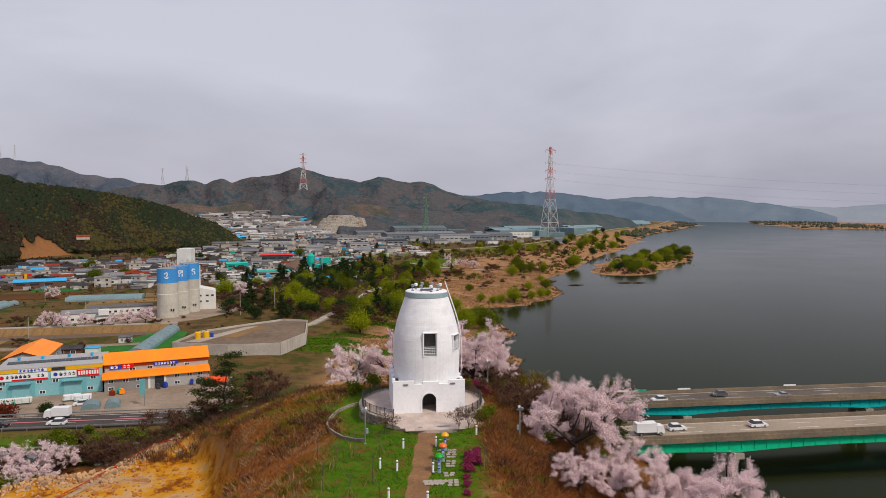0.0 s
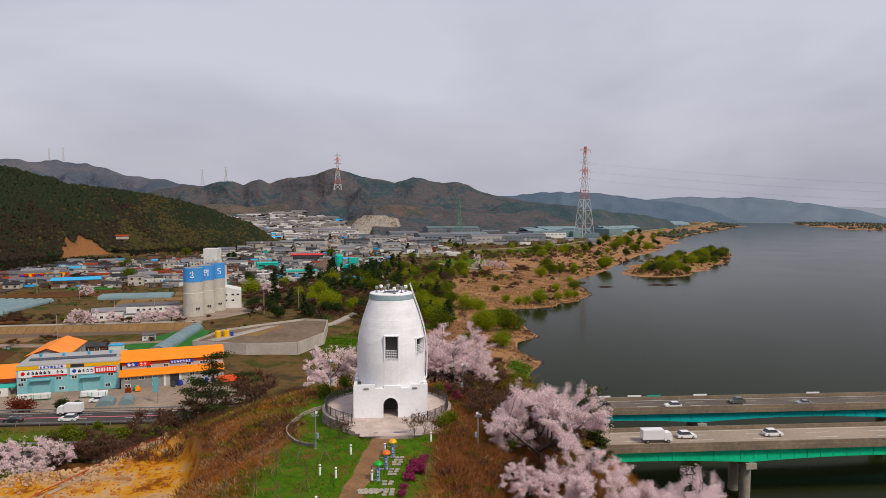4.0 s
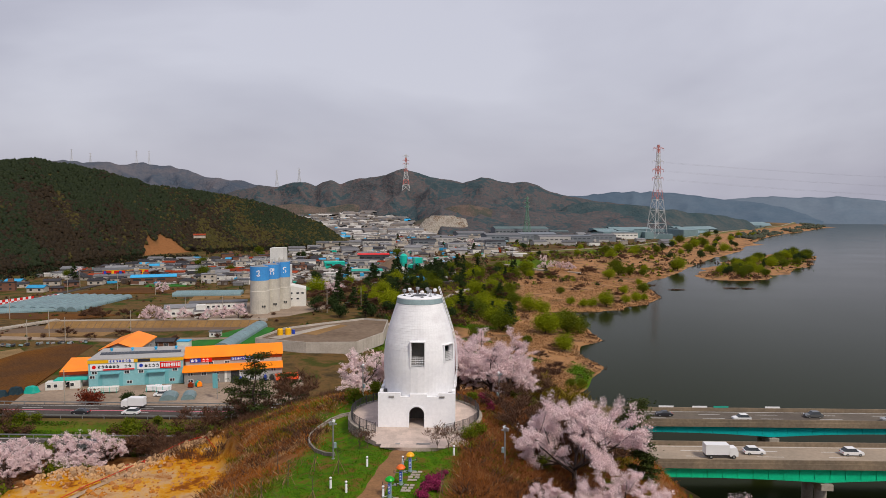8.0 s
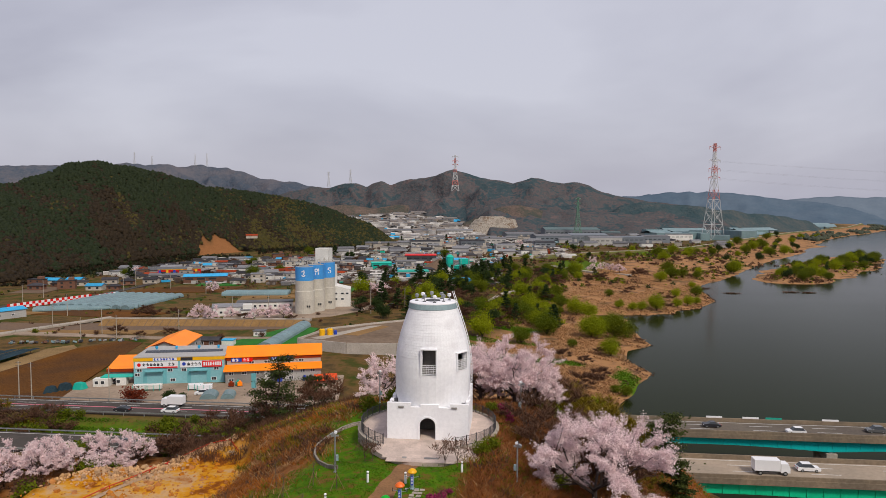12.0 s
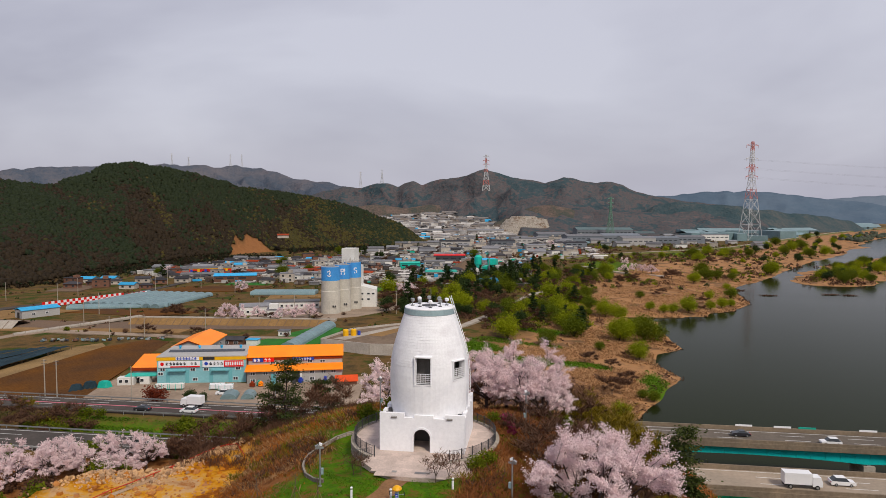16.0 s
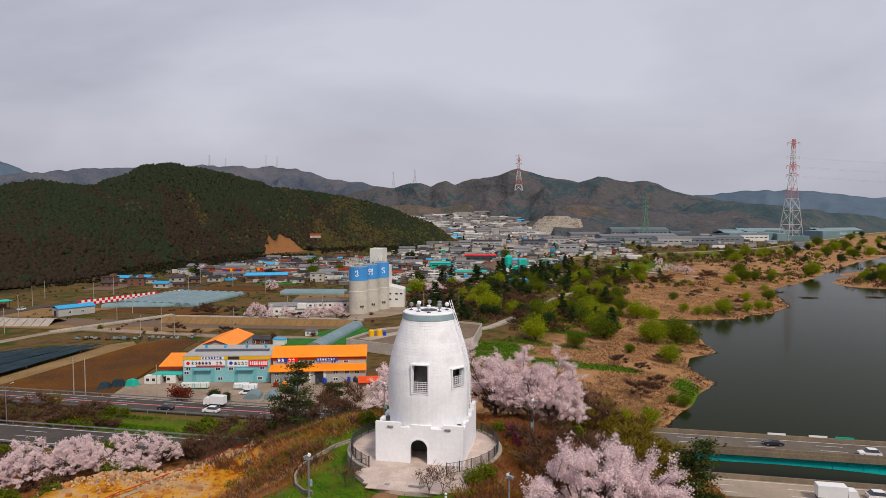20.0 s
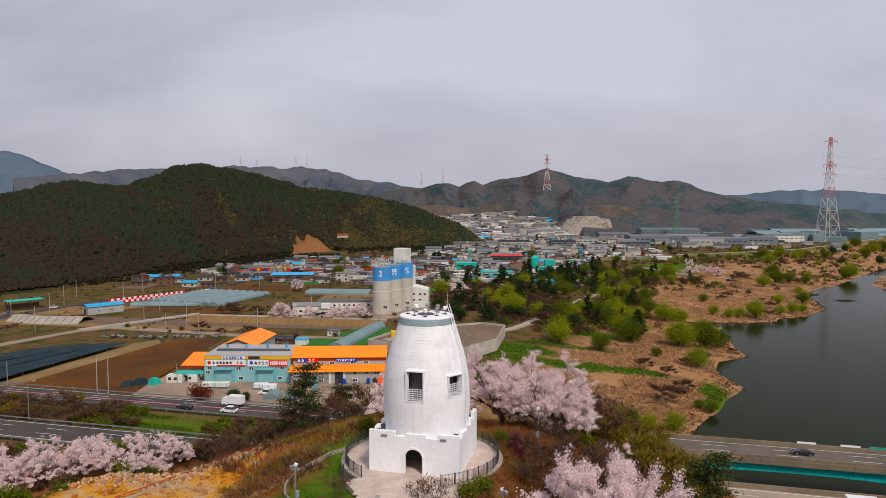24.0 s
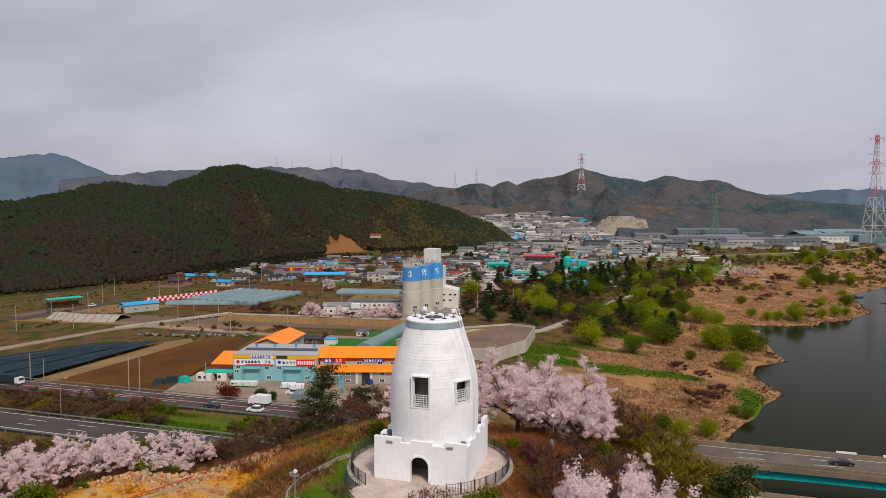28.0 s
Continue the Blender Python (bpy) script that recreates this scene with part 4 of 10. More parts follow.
def shell(z0, z1, thick, rows, g=None):
    angs = set(np.linspace(-180, 180, 61)[:-1].round(3))
    for a, w, s, h in WINS:
        dv = math.degrees(math.asin(w / 4.0))
        angs = {q for q in angs if not (a - dv - 1.5 < q < a + dv + 1.5)} | {round(a - dv, 3), round(a + dv, 3), round(a, 3)}
    angs = sorted(angs)
    zs = sorted({z0, z1, *rows, *[k for w in WINS for k in (w[2], w[3]) if z0 < k < z1]})
    g = g or Geo()
    na = len(angs)
    pts = []
    for off in (0, thick):
        for z in zs:
            r = body_r(z) - off
            pts += [(TX + r * math.cos(radians(a)), TY + r * math.sin(radians(a)), z) for a in angs]
    nz = len(zs)
    hole = set()
    for j in range(nz - 1):
        zc = (zs[j] + zs[j + 1]) / 2
        for i in range(na):
            a = angs[i] + ((angs[(i + 1) % na] - angs[i]) % 360) / 2
            for wa, w, s, h in WINS:
                if abs((a - wa + 180) % 360 - 180) < math.degrees(math.asin(w / 4.0)) and s < zc < h:
                    hole.add((i, j))
    fs = []
    K = na * nz
    for j in range(nz - 1):
        for i in range(na):
            i2 = (i + 1) % na
            a, b, c, d = j * na + i, j * na + i2, (j + 1) * na + i2, (j + 1) * na + i
            if (i, j) in hole:
                for (di, dj), (p, q) in {(-1, 0): (d, a), (1, 0): (b, c), (0, -1): (a, b), (0, 1): (c, d)}.items():
                    if ((i + di) % na, j + dj) not in hole:
                        fs.append((p, q, q + K, p + K))
            else:
                fs += [(a, b, c, d), (d + K, c + K, b + K, a + K)]
    for j in (0, nz - 1):
        for i in range(na):
            a, b = j * na + i, j * na + (i + 1) % na
            fs.append((a, a + K, b + K, b) if j == 0 else (a, b, b + K, a + K))
    return g.add(pts, fs)


part("barrel_shell", shell(2.9, 13.2, 0.3, list(np.linspace(3.4, 13.0, 18))), WHITE, tower, "white rendered barrel wall", smooth=False)
# boarded upper courses, each a ring lapping over the one below
zc = 8.3
while zc < 13.15:
    g = Geo()
    z1 = min(zc + 0.235, 13.2)
    pts, fs = [], []
    k = 72
    for i in range(k):
        a = 2 * math.pi * i / k
        for z, o in ((zc, 0.022), (z1, 0.010), (zc, 0.0)):
            r = body_r(z) + o
            pts.append((TX + r * math.cos(a), TY + r * math.sin(a), z))
    for i in range(k):
        am = math.degrees(2 * math.pi * (i + 0.5) / k)
        if any(abs((am - wa + 180) % 360 - 180) < math.degrees(math.asin(w / 4.0)) + 4.5 and z1 > s - 0.3 and zc < h + 0.32 for wa, w, s, h in WINS):
            continue
        p, q = 3 * i, 3 * ((i + 1) % k)
        fs += [(p, q, q + 1, p + 1), (p + 2, q + 2, q, p)]
    g.add(pts, fs)
    part("board", g, WHITE_PLANK, tower)
    zc += 0.262

for wa, w, s, h in WINS:
    rot = Matrix.Translation((TX, TY, 0)) @ Matrix.Rotation(radians(wa + 90), 4, "Z")
    y0, y1 = -4.06, -3.35
    fr = new("window_opening")
    fr.parent = tower
    fr.matrix_basis = rot
    b = 0.11
    part("jamb", Geo().box(-w - b, y0, s - b, -w, y1, h + b), WHITE, fr)
    part("jamb", Geo().box(w, y0, s - b, w + b, y1, h + b), WHITE, fr)
    part("sill", Geo().box(-w, y0, s - b, w, y1, s), WHITE, fr)
    part("lintel", Geo().box(-w, y0, h, w, y1, h + b), WHITE, fr)
    yb = -3.90
    for q in range(6):
        z = s + 0.06 + 0.19 * q
        part("rail", Geo().box(-w, yb - 0.022, z - 0.022, w, yb + 0.022, z + 0.022), WHITE, fr)
    for q in range(1, 6):
        x = -w + 2 * w * q / 6
        part("baluster", Geo().box(x - 0.014, yb - 0.014, s, x + 0.014, yb + 0.014, s + 1.02), WHITE, fr)
part("upper_floor", Geo().lathe([(3.55, 6.0), (3.55, 6.2)], 32, (TX, TY, 0)), INSIDE, tower)
part("inner_lining", Geo().lathe([(3.0, 6.3), (3.0, 9.6), (2.6, 11.0)], 24, (TX, TY + 0.1, 0), cap=False), INSIDE, tower, "dim inner stair drum")
part("crown_band", Geo().lathe([(2.62, 13.16), (2.66, 13.2), (2.56, 13.72), (2.3, 13.72)], 48, (TX, TY, 0), cap=False), GREYBLUE, tower, "grey-blue band under the roof")
part("roof_deck", Geo().lathe([(2.55, 13.62), (2.55, 13.80), (2.42, 13.88), (0.75, 13.92), (0.7, 13.92)], 48, (TX, TY, 0)), WHITE, tower, "round white roof deck")
part("roof_hatch", Geo().lathe([(0.8, 13.9), (0.8, 13.98), (0.2, 14.02)], 20, (TX, TY - 0.2, 0)), DARKSTEEL, tower, "dark round roof hatch")
for i in range(8):
    a = 2 * math.pi * i / 8 + 0.2
    r = 1.45 if i % 2 else 1.75
    x, y = TX + r * math.cos(a), TY + r * math.sin(a)
    lp = part("roof_floodlight", Geo().tube((x, y, 13.9), (x, y, 14.35), 0.05), STEEL, tower)
    part("lamp_head", Geo().lathe([(0.10, 14.3), (0.20, 14.36), (0.22, 14.58), (0.12, 14.66)], 10, (x, y, 0)), STEEL if i % 3 else WHITE, lp)
    part("foot", Geo().box(x - 0.16, y - 0.16, 13.88, x + 0.16, y + 0.16, 13.97), DARKSTEEL, lp)
# ladder up the flank
lad = part("ladder", Geo(), WHITE, tower, "white steel ladder with hoops up the side of the barrel")
la = radians(-12)
lt = Vector((-math.sin(la), math.cos(la), 0))


def lad_p(z, off):
    r = body_r(min(z, 13.6)) + off
    if z > 13.2:
        r = body_r(13.2) + off - 0.35 * (z - 13.2)
    return Vector((TX + r * math.cos(la), TY + r * math.sin(la), z))


zz = list(np.linspace(3.6, 15.0, 20))
for s in (-0.24, 0.24):
    g = Geo()
    for a, b in zip(zz, zz[1:]):
        g.tube(lad_p(a, 0.28) + lt * s, lad_p(b, 0.28) + lt * s, 0.035, n=5)
    part("stile", g, WHITE, lad)
for z in np.arange(3.8, 14.9, 0.33):
    part("rung", Geo().tube(lad_p(z, 0.28) - lt * 0.24, lad_p(z, 0.28) + lt * 0.24, 0.022, n=5), WHITE, lad)

# round paved terrace on a stone retaining wall
CX, CY, CR = -0.4, 4.4, 7.6
PL = thing("round_terrace", "round paved terrace on a rough stone retaining wall", "terrace", (CX, CY, 0))
g = Geo()
g.lathe([(CR - 0.30, -0.35), (CR - 0.30, -0.004)], 72)
part("terrace_bed", g, PAVE, PL)
rng = np.random.default_rng(5)
slab = Geo()
slabs = []
for j in range(-9, 9):
    for i in range(-9, 9):
        x, y = i * 0.95 + (0.47 if j % 2 else 0), j * 0.95
        if math.hypot(x, y) < CR - 0.75 and not (-4.3 + 0.4 < x + 0.45 < 4.3 + 0.4 and 0 - 4.4 < y + 0.4 < 8.2 - 4.4):
            slabs.append((x, y))
slab_me = Geo().box(-0.468, -0.468, -0.05, 0.468, 0.468, 0.0).mesh("paving_slab", PAVE)
for x, y in slabs[:290]:
    share("paving_slab", slab_me, pose(x, y, 0.006 + rng.uniform(-0.004, 0.004), 0, 0, rng.uniform(-0.3, 0.3)), PL)
# apron in front of the arch
AP = thing("entrance_apron", "pale stone apron that spreads in front of the arch", "paving", (0, 0, 0))
apron = [(-5.2, -3.2), (-3.9, -4.6), (-2.8, -5.6), (-1.0, -6.2), (1.2, -6.3), (2.8, -5.8), (4.6, -4.7), (5.6, -4.4), (4.6, -2.6), (4.2, -1.4), (-4.6, -1.6)]
part("apron_bed", Geo().prism(apron, -0.45, 0.012), PAVE, AP)
for i in range(-5, 6):
    for j in range(5):
        x, y = i * 0.93 + (0.4 if j % 2 else 0), -2.0 - j * 0.93
        if abs(x) < 4.2 - 0.55 * max(0, j - 1.5):
            share("paving_slab", slab_me, pose(x, y, 0.018 + rng.uniform(-0.004, 0.004), 0, 0, rng.uniform(-0.4, 0.4)), AP)
for x, w in ((-1.6, 0.45), (1.0, 1.4)):
    part("drain_grate", Geo().box(x - w / 2, -5.35, 0.0, x + w / 2, -4.95, 0.032), GREYCLAD, AP, "dark drain grating")
RW = thing("retaining_wall", "curved rough stone retaining wall round the terrace", "wall", (CX, CY, 0))
part("wall_core", Geo().lathe([(CR - 0.34, -2.9), (CR - 0.30, -0.02), (CR - 0.02, -0.02), (CR - 0.02, -2.9)], 72, cap=False), MORTAR, RW)
stone_me = Geo().add([(-0.24, 0.0, -0.13), (0.25, 0.0, -0.12), (0.22, 0.02, 0.14), (-0.23, 0.0, 0.13), (-0.19, 0.12, -0.09), (0.20, 0.13, -0.08), (0.18, 0.12, 0.10), (-0.18, 0.13, 0.09)],
                     [(4, 5, 6, 7), (0, 1, 5, 4), (1, 2, 6, 5), (2, 3, 7, 6), (3, 0, 4, 7)]).mesh("stone", STONE)
cap_me = Geo().box(-0.3, -0.36, 0, 0.3, 0.1, 0.10).mesh("coping_stone", PALE_CONC)
for i in range(88):
    a = 2 * math.pi * i / 88
    dg = math.degrees(a) % 360
    if not 236 < dg < 296:
        share("coping_stone", cap_me, pose(CR * math.cos(a), CR * math.sin(a), -0.02, 0, 0, dg - 90), RW)
cnt = 0
for j in range(8):
    for i in range(96):
        a = 2 * math.pi * (i + 0.5 * (j % 2)) / 96
        dg = math.degrees(a) % 360
        if 172 < dg < 250 or (296 < dg < 335 and j < 4):
            r = CR - 0.05
            share("stone", stone_me, pose(r * math.cos(a), r * math.sin(a), -0.16 - 0.28 * j, 0, 0, dg - 90 + rng.uniform(-4, 4)) @ Matrix.Diagonal((rng.uniform(0.85, 1.05), rng.uniform(0.7, 1.3), rng.uniform(0.85, 1.05), 1)), RW)
# railing
RA = thing("terrace_railing", "low dark steel railing on the terrace edge", "railing", (CX, CY, 0))
rr = CR - 0.28
bal_me = Geo().box(-0.012, -0.012, 0.12, 0.012, 0.012, 1.02).mesh("bar", DARKSTEEL)
post_me = Geo().box(-0.035, -0.035, 0.0, 0.035, 0.035, 1.12).mesh("post", DARKSTEEL)
for z in (0.12, 1.02):
    g = Geo()
    for i in range(-62, 241, 6):
        a, b = radians(i), radians(i + 6)
        if i + 6 <= 238:
            g.tube((rr * math.cos(a), rr * math.sin(a), z), (rr * math.cos(b), rr * math.sin(b), z), 0.022, n=4)
    part("rail", g, DARKSTEEL, RA)
for i in range(-62, 240, 10):
    share("post", post_me, pose(rr * math.cos(radians(i)), rr * math.sin(radians(i)), 0, 0, 0, i), RA)
for i in np.arange(-62, 238, 1.05):
    share("bar", bal_me, pose(rr * math.cos(radians(i)), rr * math.sin(radians(i)), 0, 0, 0, i), RA)
# short return rail beside the steps
for x0, y0, x1, y1 in ((-4.45, -2.2, -5.7, -3.0), (-5.7, -3.0, -6.1, -1.4)):
    g = Geo()
    for z in (0.15, 1.0):
        g.tube((x0 - CX, y0 - CY, z), (x1 - CX, y1 - CY, z), 0.022, n=4)
    part("rail", g, DARKSTEEL, RA)
    for q in range(9):
        share("bar", bal_me, pose(x0 + (x1 - x0) * q / 8 - CX, y0 + (y1 - y0) * q / 8 - CY, 0), RA)

# ---- highway: two carriageways that cross the river on girder bridges ----
def bridge(name, label, y0, y1, z, x0, x1, girder, piers, depth, haunch, deckmat):
    t = thing(name, label, "bridge", (0, 0, 0))
    part("deck", Geo().box(x0, y0, z - 0.9, x1, y1, z), deckmat, t)
    for y in (y0, y1 - 0.35):
        part("parapet", Geo().box(x0, y, z + 0.003, x1, y + 0.35, z + 1.0), BRIDGECONC, t, "stained concrete parapet")
    part("deck_edge", Geo().box(x0, y0 - 0.25, z - 0.95, x1, y0 - 0.003, z + 0.25), BRIDGECONC, t)
    span = piers[1] - piers[0]
    for gy in (y0 + 0.9, y1 - 1.6):
        pts, fs = [], []
        xs = np.arange(x0, x1 + 0.1, span / 12)
        for x in xs:
            u = abs(((x - piers[0]) / span + 0.5) % 1.0 - 0.5) * 2
            dz = depth + haunch * (1 - u) ** 2
            pts += [(x, gy, z - 0.9), (x, gy, z - 0.9 - dz), (x, gy + 0.7, z - 0.9 - dz), (x, gy + 0.7, z - 0.9)]
        for i in range(len(xs) - 1):
            a, b = 4 * i, 4 * i + 4
            fs += [(a, b, b + 1, a + 1), (a + 1, b + 1, b + 2, a + 2), (a + 2, b + 2, b + 3, a + 3)]
        part("girder", Geo().add(pts, fs), girder, t, smooth=False)
    rib = Geo().box(-0.09, -0.14, -depth - 0.9, 0.09, 0, -0.92).mesh("stiffener", girder)
    for x in np.arange(x0 + 3, x1 - 3, span / 18):
        if x < 260:
            share("stiffener", rib, pose(x, y0 + 0.9, z), t)
    for x in piers:
        if x > x1:
            continue
        zb = z - 0.9 - depth - haunch
        p = part("pier", Geo().lathe([(1.25, -14), (1.25, 0)], 20, (x, y0 + 3.2, zb - 1.6)), CONCRETE, t)
        part("pier_column", Geo().lathe([(1.25, -14), (1.25, 0)], 20, (x, y1 - 3.2, zb - 1.6)), CONCRETE, p)
        part("pier_cap", Geo().box(x - 1.3, y0 + 0.4, zb - 1.6, x + 1.3, y1 - 0.4, zb - 0.25), PALE_CONC, p)
        for gy in (y0 + 1.25, y1 - 1.25):
            part("bearing", Geo().box(x - 0.45, gy - 0.4, zb - 0.25, x + 0.45, gy + 0.4, zb + 0.003), STEEL, p)
    return t


FARROAD = mat("worn_brown_grey_asphalt", (0.155, 0.135, 0.115), 0.85, vary=0.2, scale=0.4, second=(0.115, 0.10, 0.088), spec=0.10)
near_bridge = bridge("near_bridge", "green steel girder highway bridge with a pale worn deck", 72.6, 84.4, NEARDECK, 30, 900, GREEN_GIRDER, [25.5 + 60 * i for i in range(15)], 2.5, 0.9, DECK)
far_bridge = bridge("far_bridge", "teal steel girder highway bridge with a grey deck", 106.5, 117.5, FARDECK, 24, 900, TEAL_GIRDER, [30 + 60 * i for i in range(15)], 2.0, 1.1, FARROAD)


def road(name, label, y0, y1, z, x0, x1, material):
    tagged(part(name, Geo().box(x0, y0, z - 0.6, x1, y1, z), material), label, "road", kind="structure")


road("road_near", "grey dual-lane highway carriageway", 72.6, 84.4, NEARDECK - 0.01, -900, 29.98, ASPHALT)
road("road_far", "grey highway carriageway with a pink guide line", 106.5, 117.5, FARDECK - 0.01, -900, 23.98, ASPHALT)
dash = Geo().box(0, -0.08, 0, 6, 0.08, 0.012).mesh("lane_dash", LINE)
marks = thing("lane_markings", "white dashed and solid lane paint on the highway", "road paint", (0, 0, 0))
tagged(marks, kind="structure")
for z, ys, edge in ((NEARDECK, (77.2, 80.6), (73.9, 83.4)), (FARDECK, (110.6, 114.0), (107.4, 116.4))):
    for y in ys:
        for x in range(-200, 150, 16):
            share("lane_dash", dash, pose(x, y, z + 0.006), marks)
    for y in edge:
        part("edge_line", Geo().box(-900, y - 0.09, z, 900, y + 0.09, z + 0.014), LINE, marks)
part("guide_line", Geo().box(-420, 111.8, FARDECK, -60, 112.3, FARDECK + 0.016), PINKLINE, marks, "pink painted guide line")
# crash barriers on the land stretch
gp = Geo().box(-0.07, -0.07, 0, 0.07, 0.07, 0.85).mesh("post", STEEL)
for y, z, x1 in ((84.9, NEARDECK, 0), (72.1, NEARDECK, 0), (105.9, FARDECK, 0), (118.0, FARDECK, -20)):
    b = thing("crash_barrier", "galvanised steel crash barrier along the carriageway", "guard rail", (0, y, z - 0.55), group="highway guard rails")
    part("beam", Geo().box(-500, -0.09, 0.95, x1, -0.03, 1.27), STEEL, b)
    for x in range(-260, x1, 6):
        share("post", gp, pose(x, 0.04, 0), b)
# tall noise screen posts and sign plates on the far parapet
for x in (62, 71.5, 77.5, 92, 128, 190):
    part("marker_plate", Geo().box(x, 117.25, FARDECK + 1.0, x + 4.2, 117.4, FARDECK + 1.45), SIGNWHITE if x != 77.5 else TEALROOF, far_bridge, "small plate on the parapet")

# ---- fields, tracks and yards on the plain ----
def patch(name, label, poly, z, material, cat="field", thick=0.5):
    return tagged(part(name, Geo().prism(poly, z - thick, z), material), label, cat, kind="structure")


def ccw(poly):
    a = sum(p[0] * q[1] - q[0] * p[1] for p, q in zip(poly, poly[1:] + poly[:1]))
    return poly if a > 0 else poly[::-1]


patch("field_soil", "ploughed brown field", ccw([(-182, 122), (-180, 205), (-170, 224), (-158, 220), (-142, 156), (-133, 124)]), PLAIN + 0.10, SOIL)
patch("field_straw", "strip of straw-covered soil", ccw([(-190, 120), (-192, 203), (-186, 212), (-180.1, 206), (-182.1, 121)]), PLAIN + 0.12, STRAWSOIL)
patch("field_crop", "bright green crop field", ccw([(-120, 209), (-117.5, 230), (-107.5, 260), (-101.5, 272), (-89, 266), (-87, 236), (-90, 208)]), PLAIN + 0.14, CROP)
patch("yard_gravel", "pale gravel yard in front of the workshops", ccw([(-138, 126), (-140, 160), (-124, 158), (-90, 156), (-52, 172), (-46, 140), (-70, 124)]), PLAIN + 0.08, YARD, "yard")
patch("yard_silo", "dusty yard round the silos", ccw([(-165, 285), (-160, 345), (-100, 372), (-70, 345), (-92, 305), (-120, 286)]), PLAIN + 0.09, YARD, "yard")
patch("dirt_track", "grey dirt farm track", ccw([(-330, 118), (-249, 160), (-238, 221), (-231, 232), (-156, 229), (-100, 236), (-100, 241), (-156, 235), (-234, 240), (-243, 226), (-255, 166), (-330, 126)]), PLAIN + 0.16, YARD, "track")
patch("canal_bed", "dry canal between bare earth banks", ccw([(-330, 238), (-226, 244), (-165, 252), (-100, 262), (-100, 284), (-175, 274), (-228, 264), (-330, 262)]), PLAIN + 0.11, CLAY, "canal")
patch("canal_bank", "tan earth canal bank", ccw([(-320, 226), (-224, 235.5), (-165, 241), (-165, 251.9), (-226, 243.9), (-320, 237.9)]), PLAIN + 0.13, TANDIRT, "bank")
patch("soil_bank", "bare tan building plot", ccw([(-330, 262.1), (-285, 262.1), (-262, 300), (-300, 302)]), PLAIN + 0.13, TANDIRT, "plot")
patch("field_far_soil", "brown field beyond the canal", ccw([(-270, 292), (-206, 285), (-190, 305), (-206, 312), (-262, 308)]), PLAIN + 0.12, SOIL)
patch("field_far_brown", "brown field by the village", ccw([(-205, 404), (-200, 440), (-265, 428), (-274, 395)]), PLAIN + 0.12, SOIL)
patch("field_tan", "tan field by the silos", ccw([(-175, 372), (-130, 385), (-128, 402), (-180, 390)]), PLAIN + 0.12, TANDIRT)
patch("field_green", "small green plot", ccw([(-179, 188), (-178, 202), (-173, 203), (-174, 189)]), PLAIN + 0.13, CROP)
# ploughed ridges
rm = Geo()
rng = np.random.default_rng(2)
for i in range(30):
    u = i / 29
    xa, ya, xb, yb = -181 + 47 * u, 124, -179 + 20 * u, 204 + 16 * min(1, u * 1.3)
    d = Vector((xb - xa, yb - ya, 0)).normalized()
    n_ = Vector((d.y, -d.x, 0)) * 0.5
    rm.add([(xa - n_.x, ya - n_.y, PLAIN + 0.1), (xa, ya, PLAIN + 0.34), (xa + n_.x, ya + n_.y, PLAIN + 0.1), (xb - n_.x, yb - n_.y, PLAIN + 0.1), (xb, yb, PLAIN + 0.34), (xb + n_.x, yb + n_.y, PLAIN + 0.1)], [(0, 1, 4, 3), (1, 2, 5, 4)])
tagged(part("soil_ridges", rm, SOIL), "low ploughed ridges of brown soil", "field", kind="stuff")

# black shade nets over beds
SN = thing("shade_net", "black shade netting stretched over crop beds", "shade net", (0, 0, 0))
for i in range(7):
    u0, u1 = i / 7, (i + 1) / 7 - 0.01
    A0, A1 = Vector((-250 + 61 * u0, 112, 0)), Vector((-250 + 61 * u1, 112, 0))
    B0, B1 = Vector((-216 + 26 * u0, 182 + 15 * u0, 0)), Vector((-216 + 26 * u1, 182 + 15 * u1, 0))
    z = PLAIN + 1.7 - 0.15 * (i % 2)
    pts, k = [], 12
    for j in range(k + 1):
        s = j / k
        p, q = A0.lerp(B0, s), A1.lerp(B1, s)
        m_ = (p + q) / 2
        sag = 0.12 * math.sin(j * 1.9 + i)
        pts += [(p.x, p.y, z + sag), (m_.x, m_.y, z + 0.35 + sag), (q.x, q.y, z + sag)]
    part("net_panel", Geo().add(pts, [(3 * j + c, 3 * j + 1 + c, 3 * j + 4 + c, 3 * j + 3 + c) for j in range(k) for c in (0, 1)]), NET, SN)
pm = Geo().box(-0.06, -0.06, 0, 0.06, 0.06, 1.9).mesh("pole", GREYBARK)
for i in range(8):
    for j in range(7):
        A, B = Vector((-250 + 61 * i / 7, 112, 0)), Vector((-216 + 26 * i / 7, 182 + 15 * i / 7, 0))
        p = A.lerp(B, j / 6)
        share("pole", pm, pose(p.x, p.y, PLAIN), SN)


def tunnel(L, W, Hh, name="film_cover"):
    g = Geo()
    n, k = 10, max(2, int(L / 3))
    pts = [(W / 2 * math.cos(math.pi * i / n) * (1 - 0.06 * (1 - abs(math.cos(math.pi * i / n)))), L * j / k, Hh * math.sin(math.pi * i / n) ** 0.8) for j in range(k + 1) for i in range(n + 1)]
    fs = [(j * (n + 1) + i, j * (n + 1) + i + 1, (j + 1) * (n + 1) + i + 1, (j + 1) * (n + 1) + i) for j in range(k) for i in range(n)]
    fs += [tuple(range(n, -1, -1)), tuple(range(k * (n + 1), (k + 1) * (n + 1)))]
    return g.add(pts, fs)


